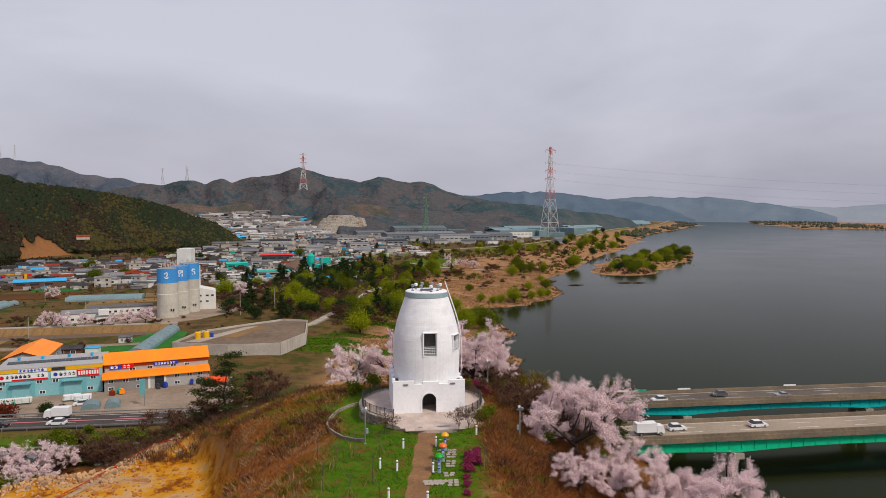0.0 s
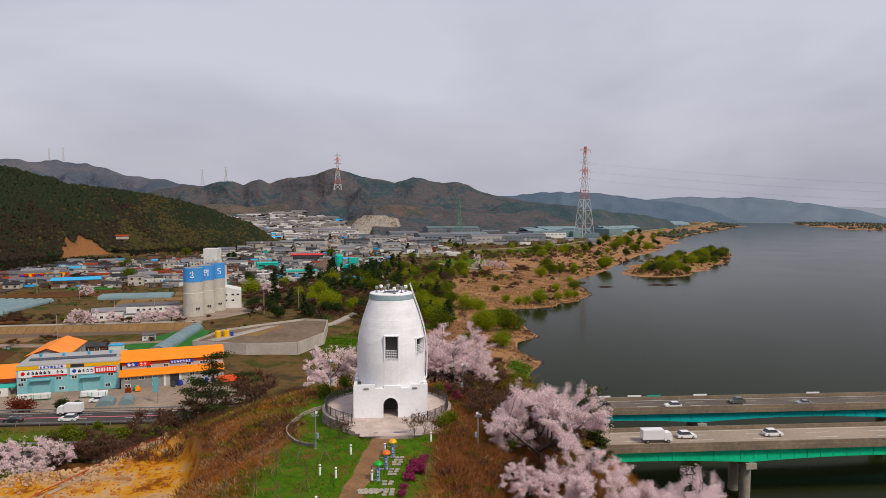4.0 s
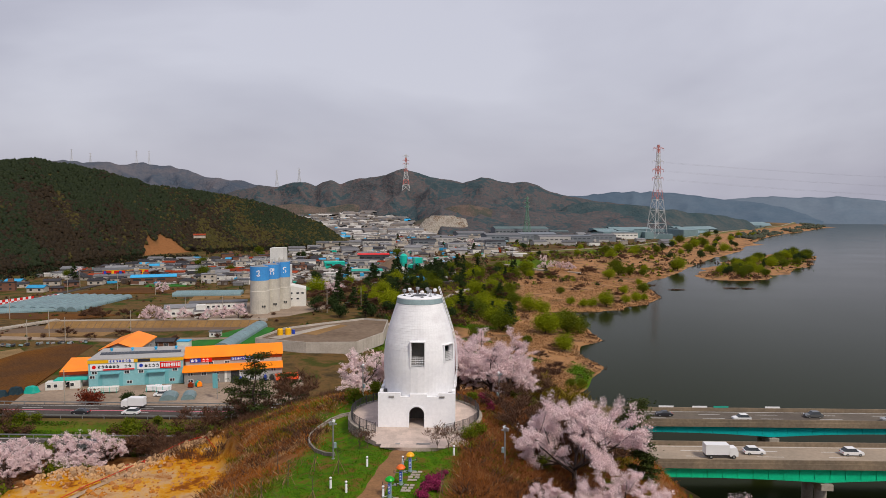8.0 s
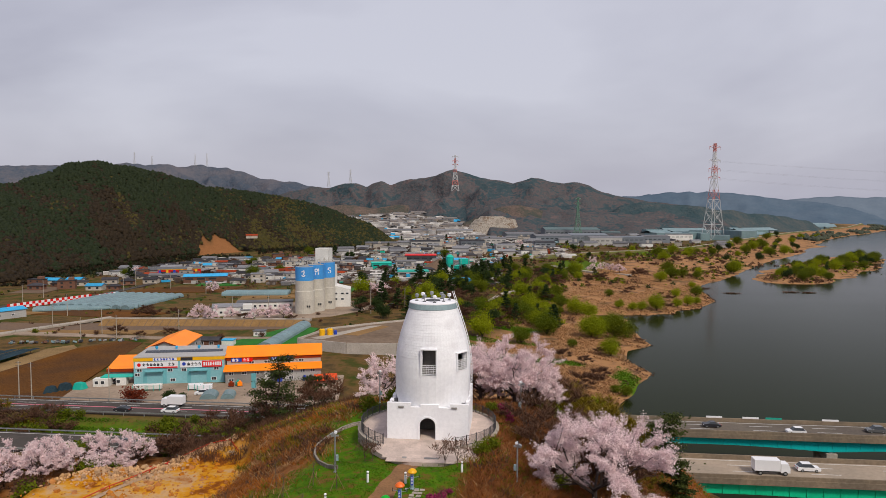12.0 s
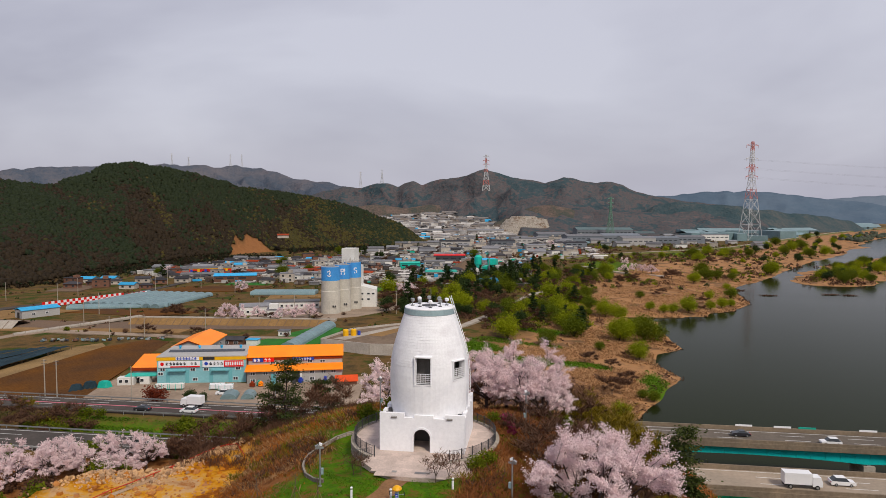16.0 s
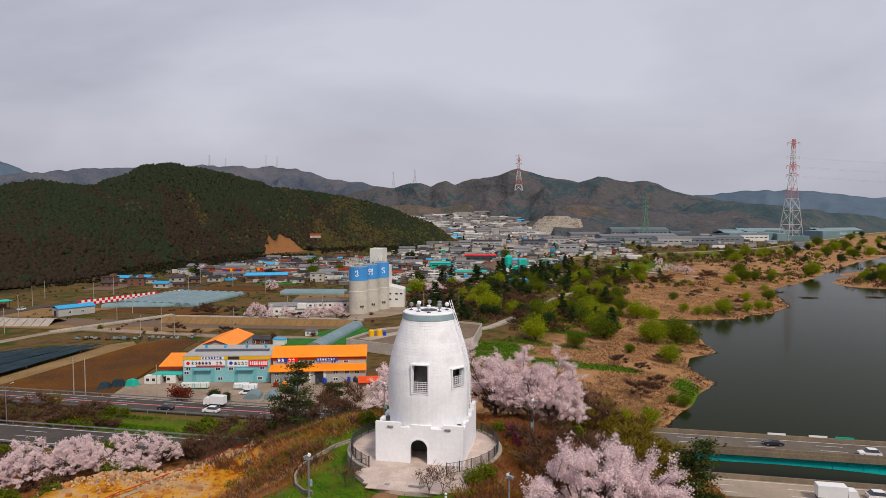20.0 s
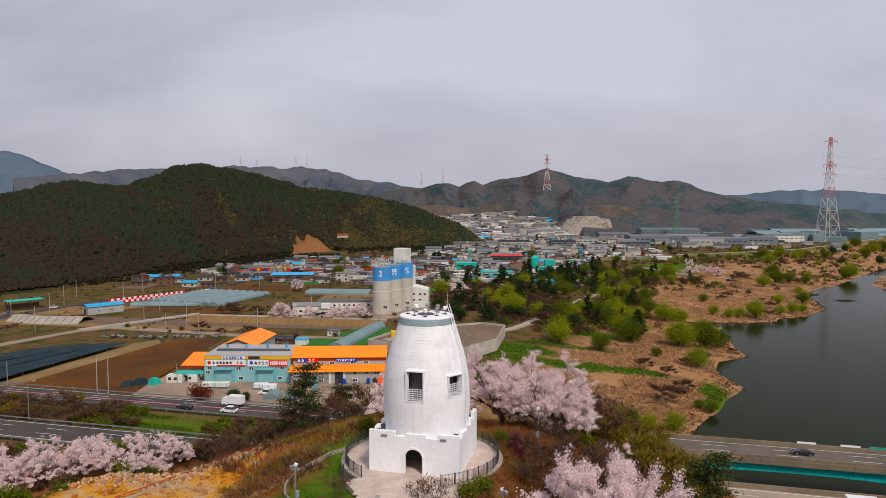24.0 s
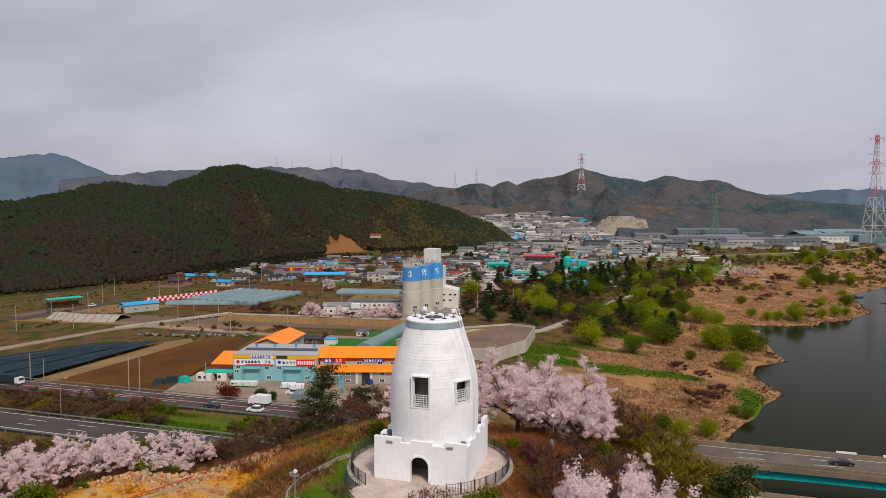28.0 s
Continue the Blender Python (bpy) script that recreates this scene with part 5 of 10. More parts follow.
def greenhouse(at, turn, L, W, Hh, bays=1, label="long film-covered growing tunnel"):
    t = thing("greenhouse", label, "greenhouse", at, turn, "film greenhouses")
    for b in range(bays):
        ob = part("film_cover", tunnel(L, W, Hh), GREENHOUSE, t)
        ob.matrix_basis = pose(b * W, 0, 0)
        hoop = Geo()
        n = 10
        for j in range(0, int(L / 6) + 1):
            y = min(L, 6 * j)
            for i in range(n):
                a, c = math.pi * i / n, math.pi * (i + 1) / n
                hoop.tube((b * W + (W / 2 + 0.03) * math.cos(a), y, (Hh + 0.03) * math.sin(a) ** 0.8), (b * W + (W / 2 + 0.03) * math.cos(c), y, (Hh + 0.03) * math.sin(c) ** 0.8), 0.05, n=3)
        tagged(part("hoops", hoop, STEEL, t), kind="stuff")
    return t


greenhouse((-97.8, 213, PLAIN), 0.3, 58, 7.6, 3.0)
greenhouse((-272, 318, PLAIN), -3, 62, 6.0, 2.6, 9, "block of pale film greenhouses standing side by side")
greenhouse((-276, 308, PLAIN), -70, 58, 5.0, 2.2, 2, "pair of low film tunnels")
greenhouse((-196, 398, PLAIN), -80, 46, 5.5, 2.6, 3, "block of pale film tunnels")
for i in range(9):
    greenhouse((40 + 62 * i, 1190 + 70 * i, PLAIN), -52 + 2 * i, 85, 7, 3.5, 5, "block of pale film greenhouses far off")

# ---- concrete platform with its wall ----
WALLCONC = mat("pale_cast_wall", (0.50, 0.46, 0.42), 0.85, vary=0.18, scale=0.5, second=(0.40, 0.365, 0.33), bump=0.01, spec=0.1)
plat = [(-84, 217), (-60, 209), (-39, 210.5), (-30, 233), (-31.5, 268), (-44, 272.5), (-62, 258), (-78, 243)]
PF = thing("walled_platform", "empty earth platform inside a low concrete wall", "platform", (0, 0, 0))
part("platform_fill", Geo().prism(plat, PLAIN - 1, -33.9), PLATFORM, PF, "bare grey-brown platform surface")
for i in range(len(plat)):
    a, b = Vector((*plat[i], 0)), Vector((*plat[(i + 1) % len(plat)], 0))
    d = (b - a).normalized()
    n_ = Vector((d.y, -d.x, 0)) * 0.4
    g = Geo()
    L_ = (b - a).length
    g.add([(a.x, a.y, PLAIN - 1), (b.x, b.y, PLAIN - 1), (b.x, b.y, -33.0), (a.x, a.y, -33.0), *[(p.x + n_.x, p.y + n_.y, z) for p, z in ((a, PLAIN - 1), (b, PLAIN - 1), (b, -33.0), (a, -33.0))]],
          [(0, 3, 2, 1), (4, 5, 6, 7), (3, 7, 6, 2), (0, 4, 7, 3), (1, 2, 6, 5)])
    part("wall", g, WALLCONC, PF, "pale concrete wall")
    k = int(L_ / 2.4)
    for j in range(k):
        p = a + d * (L_ * (j + 0.5) / k) + n_ * 1.0
        part("buttress", Geo(pose(p.x, p.y, 0, 0, 0, math.degrees(math.atan2(d.y, d.x)))).box(-0.10, -0.06, PLAIN - 0.5, 0.10, 0.0, -33.25), WALLCONC, PF)
part("concrete_strip", Geo().prism(ccw([(-80, 222), (-74, 219.5), (-54, 258), (-60, 256)]), -33.9, -33.86), PALE_CONC, PF, "pale concrete strip")
part("sand_patch", Geo().prism(ccw([(-68, 232), (-60, 230), (-50, 255), (-54, 258), (-58, 252)]), -33.9, -33.87), TANDIRT, PF, "tan sand patch")
TN = thing("storage_tank", "yellow upright storage tank on the platform", "tank", (-76.5, 229, -33.9))
part("tank_body", Geo().lathe([(1.3, 0), (1.3, 2.6), (0.9, 3.0), (0.3, 3.1)], 16), YELLOWP, TN)
part("tank_lid", Geo().lathe([(0.4, 3.08), (0.4, 3.25)], 12), DARKSTEEL, TN)
copy_thing(TN, pose(-73.2, 230.5, -33.9))
BT = thing("storage_tank", "blue drum on the platform", "tank", (-71.0, 231.8, -33.9))
part("tank_body", Geo().lathe([(0.7, 0), (0.75, 0.7), (0.7, 1.9), (0.4, 2.0)], 14), SIGNBLUE, BT)


# ---- buildings ----
def window_unit(parent, x, z, w=1.5, h=1.1, y=0.0, split=True):
    wn_ = part("window", Geo().box(x - w / 2 - 0.1, y - 0.08, z - 0.1, x + w / 2 + 0.1, y + 0.02, z + h + 0.1), SIGNWHITE, parent)
    if split:
        for s in (-1, 1):
            part("pane", Geo().box(x + s * w / 4 - w / 4 + 0.06, y - 0.11, z, x + s * w / 4 + w / 4 - 0.06, y - 0.083, z + h), GLASSDARK, wn_)
    else:
        part("pane", Geo().box(x - w / 2, y - 0.11, z, x + w / 2, y - 0.083, z + h), GLASSDARK, wn_)
    return wn_


def text(body, x, z, size, material, parent, y, width=None, name="lettering"):
    c = bpy.data.curves.new(name, "FONT")
    c.body, c.size, c.extrude, c.align_x = body, size, 0.02, "CENTER"
    c.materials.append(material)
    ob = new(name, c)
    ob.parent = parent
    ob.matrix_basis = pose(x, y, z, 90, 0, 0)
    return ob


def glyphs(parent, x, z, n, size, material, y, seed):
    """A row of unreadable block letters as plain bars."""
    r = random.Random(seed)
    g = Geo()
    for i in range(n):
        x0 = x + i * size * 1.12
        g.box(x0, y - 0.03, z + size * 0.55, x0 + size * 0.85, y, z + size * 0.70)
        g.box(x0 + size * 0.06, y - 0.03, z, x0 + size * 0.8, y, z + size * 0.14)
        g.box(x0 + size * r.choice((0.05, 0.35, 0.65)), y - 0.03, z + 0.14 * size, x0 + size * r.choice((0.85, 0.55)), y, z + size * 0.5)
        g.box(x0 + size * 0.3, y - 0.03, z + size * 0.7, x0 + size * 0.52, y, z + size)
    return part("lettering", g, material, parent, "row of dark sign characters")


# teal workshop
TB = thing("teal_workshop", "pale teal flat-roofed workshop with two large sign boards", "workshop", (-121.3, 150.6, PLAIN), 13.2)
LW, DP, HT = 30.5, 19.0, 9.3
part("wall", Geo().box(0, 0, 0, LW, 0.3, HT), TEAL, TB)
part("wall", Geo().box(LW - 0.3, 0.3, 0, LW, DP, HT), LIGHTCLAD, TB)
part("wall", Geo().box(0, 0.3, 0, 0.3, DP, HT), LIGHTCLAD, TB)
part("wall", Geo().box(0.3, DP - 0.3, 0, LW - 0.3, DP, HT), LIGHTCLAD, TB)
part("roof", Geo().box(-0.15, -0.1, HT, LW + 0.15, DP + 0.15, HT + 0.25), LIGHTCLAD, TB, "pale flat roof")
part("fascia", Geo().box(-0.18, -0.22, HT - 1.15, LW + 0.18, -0.003, HT - 0.05), YELLOWP, TB, "yellow fascia band")
part("fascia_sign", Geo().box(6.5, -0.30, HT - 1.05, 14.5, -0.225, HT - 0.05), SIGNWHITE, TB)
glyphs(TB, 6.8, HT - 0.9, 7, 0.9, SIGNBLUE, -0.31, 4)
part("fascia_sign", Geo().box(15.8, -0.30, HT - 1.05, 19.8, -0.225, HT - 0.05), INK, TB)
for k in range(24):
    part("solar_panel", Geo(pose(1.8 + k * 1.12, 7.0, HT + 0.3, 12, 0, 0)).box(0, 0, 0, 1.06, 2.1, 0.08), SOLAR, TB)
for x in (4, 11, 19, 26):
    v = part("roof_vent", Geo().lathe([(0.35, 0), (0.35, 0.5), (0.6, 0.7), (0.45, 1.1), (0.1, 1.2)], 10, (x, 13.5, HT + 0.25)), BLUEROOF, TB)
for x0, tail in ((0.6, False), (15.6, True)):
    s = part("sign_board", Geo().box(x0, -0.36, 5.7, x0 + 14.2, -0.10, 7.95), SIGNWHITE, TB, "large white sign board")
    part("sign_logo", Geo().lathe([(0.62, 0), (0.62, 0.04)], 12, (0, 0, 0)), SIGNRED if not tail else SIGNBLUE, s).matrix_basis = pose(x0 + 1.3, -0.40, 6.95, 90)
    if tail:
        part("red_panel", Geo().box(x0 + 7.4, -0.40, 5.72, x0 + 14.15, -0.363, 7.93), SIGNRED, s, "red end of the sign board")
        for i in range(4):
            part("white_bar", Geo().box(x0 + 7.9 + i * 0.75, -0.44, 6.2, x0 + 8.4 + i * 0.75, -0.404, 7.5), SIGNWHITE, s)
            part("white_bar", Geo().box(x0 + 11.1 + i * 0.75, -0.44, 6.2, x0 + 11.6 + i * 0.75, -0.404, 7.5), SIGNWHITE, s)
        part("white_bar", Geo().box(x0 + 10.75, -0.44, 6.75, x0 + 11.0, -0.404, 6.95), SIGNWHITE, s)
        glyphs(s, x0 + 2.4, 6.35, 4, 1.1, INK, -0.37, 3)
    else:
        part("red_strip", Geo().box(x0 + 4.0, -0.40, 5.72, x0 + 14.15, -0.363, 6.15), SIGNRED, s)
        glyphs(s, x0 + 2.5, 6.5, 6, 1.05, INK, -0.37, 8)
        glyphs(s, x0 + 11.0, 6.5, 2, 1.05, INK, -0.37, 9)
for x in (7.0, 21.8):
    dd = part("roller_door", Geo().box(x - 2.6, -0.12, 0, x + 2.6, -0.003, 4.3), TEAL, TB, "pale roller door")
    for z in np.arange(0.4, 4.2, 0.42):
        part("slat", Geo().box(x - 2.5, -0.15, z, x + 2.5, -0.122, z + 0.36), TEAL, dd)
    for s in (-1, 1):
        part("door_side", Geo().box(x + s * 3.3 - 0.65, -0.10, 0, x + s * 3.3 + 0.65, -0.003, 4.9), TEAL_DOOR, TB)
    part("door_canopy", Geo().box(x - 3.0, -1.5, 4.55, x + 3.0, -0.003, 4.8), TEAL_DOOR, TB)
for x, z in ((1.9, 4.5), (12.2, 4.4), (16.8, 4.4), (27.8, 4.6), (13.0, 0.9), (1.2, 3.0), (26.9, 1.0)):
    window_unit(TB, x, z, 1.6, 0.9)
# grey two-storey building with orange roofs
OB = thing("orange_roofed_workshop", "long grey workshop with orange sheet roofs and a porch roof", "workshop", (-90.2, 155.2, PLAIN), 16.5)
L2 = 33.0
part("lower_wall", Geo().box(0, 0, 0, L2, 4.4, 4.6), LIGHTCLAD, OB)
part("dark_bay", Geo().box(-0.03, -0.06, 0, 13.2, -0.003, 4.5), GREYCLAD, OB)
g = Geo()
g.add([(-0.7, -1.0, 4.55), (L2 + 0.3, -1.0, 4.55), (L2 + 0.3, 4.4, 5.75), (-0.7, 4.4, 5.75), (-0.7, -1.0, 4.35), (L2 + 0.3, -1.0, 4.35), (L2 + 0.3, 4.4, 5.5), (-0.7, 4.4, 5.5)], [(0, 1, 2, 3), (7, 6, 5, 4), (0, 4, 5, 1), (1, 5, 6, 2), (3, 7, 4, 0)])
part("porch_roof", g, ORANGE, OB, "orange sheet porch roof")
part("upper_wall", Geo().box(0, 4.4, 0, L2, 16, 8.5), LIGHTCLAD, OB)
part("fascia", Geo().box(-0.2, 4.2, 7.2, L2 + 0.2, 4.397, 8.6), REDROOF, OB, "red-orange fascia band")
g = Geo()
g.add([(-0.6, 3.8, 8.5), (L2 + 0.5, 3.8, 8.5), (L2 + 0.5, 11, 11.2), (-0.6, 11, 11.2), (L2 + 0.5, 17, 9.2), (-0.6, 17, 9.2), (-0.6, 3.8, 8.3), (L2 + 0.5, 3.8, 8.3), (L2 + 0.5, 17, 9.0), (-0.6, 17, 9.0), (-0.6, 11, 10.95), (L2 + 0.5, 11, 10.95)],
      [(0, 1, 2, 3), (3, 2, 4, 5), (6, 7, 1, 0), (7, 11, 2, 1), (11, 8, 4, 2), (6, 0, 3, 10), (10, 3, 5, 9), (5, 4, 8, 9)])
part("roof", g, ORANGE, OB, "orange sheet roof")
rib = Geo()
for x in np.arange(0, L2, 1.5):
    rib.add([(x, 3.9, 8.56), (x + 0.12, 3.9, 8.56), (x + 0.12, 11, 11.24), (x, 11, 11.24)], [(0, 1, 2, 3)])
part("roof_ribs", rib, ORANGE, OB)
for x, w in ((1.5, 3.6), (5.3, 3.6)):
    s = part("sign_board", Geo().box(x, 4.05, 6.7, x + w, 4.197, 8.3), SIGNBLUE if x < 5 else SIGNRED, OB, "blue and red sign board")
    glyphs(s, x + 0.3, 6.9, 2, 1.1, SIGNWHITE, 4.05, int(x))
s = part("sign_board", Geo().box(15.3, 4.05, 6.9, 23.0, 4.197, 8.0), SIGNBLUE, OB, "blue sign board")
glyphs(s, 15.6, 7.05, 7, 0.85, SIGNWHITE, 4.05, 6)
for x, z in ((2.0, 3.1), (6.4, 3.1), (10.6, 3.1), (2.0, 0.7), (10.6, 0.7), (22.5, 3.2), (26.5, 3.2), (22.5, 0.8), (30.0, 3.2)):
    window_unit(OB, x, z, 1.6, 0.9, -0.06)
for x, z in ((8.5, 5.95), (14.0, 6.0), (21.5, 6.1), (26.0, 6.1)):
    window_unit(OB, x, z, 1.7, 0.75, 4.4)
part("canopy_frame", Geo().box(13.3, -0.25, 0.0, 14.0, -0.003, 4.7), WHITECLAD, OB)
part("canopy_frame", Geo().box(18.3, -0.25, 0.0, 19.0, -0.003, 4.7), WHITECLAD, OB)
# no opening in the wall: a black panel paints the shade inside the doorway
part("doorway_shade_panel", Geo().box(15.4, -0.14, 0, 18.2, -0.01, 4.3), INK, OB, "black panel for the shade in an open doorway")
part("porch_sign", Geo().box(12.8, -0.35, 4.3, 19.2, -0.26, 4.6), SIGNWHITE, OB)
# orange-roofed hall behind and its lean-to
HB = thing("orange_roofed_hall", "grey hall with a bright orange pitched roof", "hall", (-135.2, 184, PLAIN), 10)
part("wall", Geo().box(0, 0, 0, 13.5, 26, 5.6), LIGHTCLAD, HB)
part("gable_wall", Geo().add([(0, 0, 5.6), (13.5, 0, 5.6), (6.75, 0, 8.0), (0, 0.3, 5.6), (13.5, 0.3, 5.6), (6.75, 0.3, 8.0)], [(0, 1, 2), (5, 4, 3), (0, 3, 4, 1)]), LIGHTCLAD, HB)
part("roof", Geo().gable(0, 0, 13.5, 26, 5.75, 2.6, "y", 0.7, 0.3), ORANGE, HB, "bright orange sheet roof")
part("verge", Geo().add([(-0.7, -0.72, 5.3), (6.75, -0.72, 8.05), (14.2, -0.72, 5.3), (14.2, -0.72, 5.6), (6.75, -0.72, 8.38), (-0.7, -0.72, 5.6)], [(0, 1, 4, 5), (1, 2, 3, 4)]), REDROOF, HB)
for y in (5, 12, 19):
    w_ = window_unit(HB, y, 3.2, 1.8, 0.8)
    w_.matrix_basis = Matrix.Translation((13.5, 0, 0)) @ Matrix.Rotation(radians(90), 4, "Z")
LB = thing("lean_to_shed", "small shed with an orange lean-to roof", "shed", (-134, 156, PLAIN), 13)
part("wall", Geo().box(0, 0, 0, 11.5, 12, 4.0), LIGHTCLAD, LB)
part("roof", Geo().add([(-0.5, -0.6, 4.0), (11.9, -0.6, 4.0), (11.9, 12.5, 6.3), (-0.5, 12.5, 6.3), (-0.5, -0.6, 3.7), (11.9, -0.6, 3.7), (11.9, 12.5, 6.0), (-0.5, 12.5, 6.0)], [(0, 1, 2, 3), (7, 6, 5, 4), (4, 5, 1, 0), (5, 6, 2, 1), (7, 4, 0, 3), (6, 7, 3, 2)]), ORANGE, LB)
part("fascia", Geo().box(-0.5, -0.72, 2.9, 11.9, -0.61, 4.0), REDROOF, LB)
CB = thing("site_cabin", "row of small white cabins under a teal canopy", "cabin", (-133.5, 146, PLAIN), 13)
part("cabin_body", Geo().box(0, 0, 0, 5.5, 3, 2.7), WHITECLAD, CB)
part("cabin_body", Geo().box(7.2, 1.0, 0, 10.5, 4, 2.7), WHITECLAD, CB)
part("canopy", Geo().box(2.0, 1.4, 2.75, 12.5, 6.0, 3.0), TEALROOF, CB, "teal canopy roof")
for x in (1.2, 3.2, 8.0):
    window_unit(CB, x, 1.0, 1.1, 1.0, 0.0 if x < 6 else 1.0, False)
for i, (x, y, c, h_) in enumerate(((-136.5, 143.5, TEALROOF, 2.4), (-140.5, 141.5, NET, 2.6), (-143.5, 138.5, NET, 2.2))):
    t = thing("covered_pile", "pile of stored goods under a tied tarpaulin", "tarpaulin", (x, y, PLAIN + 0.08), 20 * i)
    g = Geo()
    pts = [(a * 2.2 + 0.3 * b, b * 1.6, h_ * (1 - 0.35 * (abs(a) + abs(b)) / 2) if max(abs(a), abs(b)) < 1 else 0) for a in (-1, -0.6, 0, 0.6, 1) for b in (-1, -0.5, 0.1, 0.6, 1)]
    g.add(pts, [(5 * r + q, 5 * r + 5 + q, 5 * r + 6 + q, 5 * r + 1 + q) for r in range(4) for q in range(4)])
    part("cover", g, c, t)
BR = thing("brick_cottage", "low red brick cottage with a dark roof", "house", (-130, 215.5, PLAIN), 4)
part("wall", Geo().box(0, 0, 0, 9.6, 5, 2.8), BRICK, BR)
part("roof", Geo().gable(0, 0, 9.6, 5, 2.85, 1.2, "x", 0.6, 0.2), GREYROOF, BR)
for x in (2.2, 6.6):
    window_unit(BR, x, 0.9, 1.8, 1.2)
BH = thing("small_cabin", "white cabin with a pale blue roof", "cabin", (-119.6, 218, PLAIN), 4)
part("wall", Geo().box(0, 0, 0, 5.2, 4, 2.4), WHITECLAD, BH)
part("roof", Geo().box(-0.2, -0.2, 2.4, 5.4, 4.2, 2.65), BLUEROOF, BH)
KB = thing("small_cabin", "white kiosk with a flat roof", "cabin", (-113.6, 240.5, PLAIN), 4)
part("wall", Geo().box(0, 0, 0, 5.0, 4, 2.6), WHITECLAD, KB)
part("roof", Geo().box(-0.4, -0.4, 2.6, 5.4, 4.4, 2.9), LIGHTROOF, KB)
window_unit(KB, 1.4, 0.9, 1.0, 1.0)
window_unit(KB, 3.6, 0.9, 1.0, 1.0)

# ---- cement silos ----
SI = thing("cement_silos", "three grey concrete silos with blue tops and white head house", "silo", (0, 0, PLAIN))
for i, (x, y, r, h_) in enumerate(((-111.5, 315.5, 5.4, 27.5), (-107.6, 325.5, 5.0, 28.0), (-103.9, 335.5, 5.2, 28.8))):
    s = part("silo", Geo().lathe([(r + 0.25, 0), (r + 0.25, 13.2), (r, 13.5), (r, 19.5)], 32, (x, y, 0), cap=False), SILO, SI, smooth=False)
    part("blue_band", Geo().lathe([(r, 19.5), (r + 0.03, 19.52), (r + 0.03, h_), (r - 0.4, h_)], 32, (x, y, 0), cap=False), SILOBLUE, s, "blue painted top band")
    part("silo_top", Geo().lathe([(r - 0.4, h_ - 0.2), (r - 0.4, h_ + 0.05), (0.5, h_ + 0.8)], 32, (x, y, 0)), STEEL, s)
    d = (Vector((10, -60, 0)) - Vector((x, y, 0))).normalized()
    for z in (4.0,):
        for q in (-0.6, 0.6):
            tx = Vector((-d.y, d.x, 0))
            p = Vector((x, y, 0)) + d * (r + 0.28) + tx * q + tx * 2
            part("window", Geo(pose(p.x, p.y, z, 0, 0, math.degrees(math.atan2(d.y, d.x)))).box(-0.1, -0.4, 0, 0.08, 0.4, 1.1), GLASSDARK, s)
    # a painted emblem on the band, as plain curved strokes
    g = Geo()
    base_a = math.atan2(d.y, d.x) - 0.15 + 0.25 * i
    strokes = [[(0, 0), (0.5, 1.2), (0.2, 2.6)], [(-0.9, -0.2), (-0.5, -0.9), (0.4, -0.9), (0.9, -0.2)], [(-1.0, 1.4), (-0.4, 2.2)]] if i == 0 else [[(-1.1, 1.0), (-1.1, 2.4), (0.3, 2.4), (0.3, 1.0), (-1.1, 1.0)], [(1.0, 0.9), (1.0, 2.7)], [(-0.9, 0.2), (-0.9, -0.8), (1.0, -0.8), (1.0, 0.2), (-0.9, 0.2)]] if i == 1 else [[(0.9, 2.2), (-0.6, 2.4), (-1.0, 1.4), (0.7, 0.6), (0.8, -0.5), (-0.9, -0.6)]]
    for st in strokes:
        for (u0, v0), (u1, v1) in zip(st, st[1:]):
            n_ = Vector((v0 - v1, u1 - u0)).normalized() * 0.28
            q = []
            for u, v in ((u0 + n_.x, v0 + n_.y), (u0 - n_.x, v0 - n_.y), (u1 - n_.x, v1 - n_.y), (u1 + n_.x, v1 + n_.y)):
                a = base_a + u / r
                q.append((x + (r + 0.07) * math.cos(a), y + (r + 0.07) * math.sin(a), 23.2 + v))
            g.add(q, [(0, 1, 2, 3)])
    part("painted_emblem", g, SIGNWHITE, s, "white painted emblem")
g = Geo()
rng = np.random.default_rng(9)
for k in range(34):
    i = k % 3
    x, y = (-111.5, -107.6, -103.9)[i] + rng.uniform(-4, 4), (315.5, 325.5, 335.5)[i] + rng.uniform(-4, 4)
    h_ = rng.uniform(1.0, 4.0)
    g.tube((x, y, 28), (x + rng.uniform(-0.6, 0.6), y, 28 + h_), 0.14, n=4)
    if k % 2:
        g.tube((x, y, 28 + h_ * 0.8), (x + rng.uniform(-4, 4), y + rng.uniform(-2, 2), 28 + rng.uniform(1, 4)), 0.1, n=4)
tagged(part("roof_gear", g, SILO, SI, "rusty pipes and gantry on the silo tops"), kind="stuff")
HH = part("head_house", Geo().box(-112.5, 341, 24, -104.2, 351, 36.8), WHITECLAD, SI, "white head house above the silos")
part("head_house", Geo().box(-109, 342, 0, -101.4, 352, 26), WHITECLAD, SI)
for z in (12, 15.5, 19, 22.5):
    part("window", Geo().box(-103.4, 341.92, z, -102.6, 341.997, z + 1.6), GLASSDARK, SI)
ANX = thing("silo_annex", "white stepped annex beside the silos", "building", (-102.5, 341, PLAIN), 12)
part("wall", Geo().add([(0, 0, 0), (12, 0, 0), (12, 16, 0), (0, 16, 0), (0, 0, 14), (12, 0, 11), (12, 16, 11), (0, 16, 14)], [(3, 2, 1, 0), (4, 5, 6, 7), (0, 1, 5, 4), (1, 2, 6, 5), (2, 3, 7, 6), (3, 0, 4, 7)]), WHITECLAD, ANX)
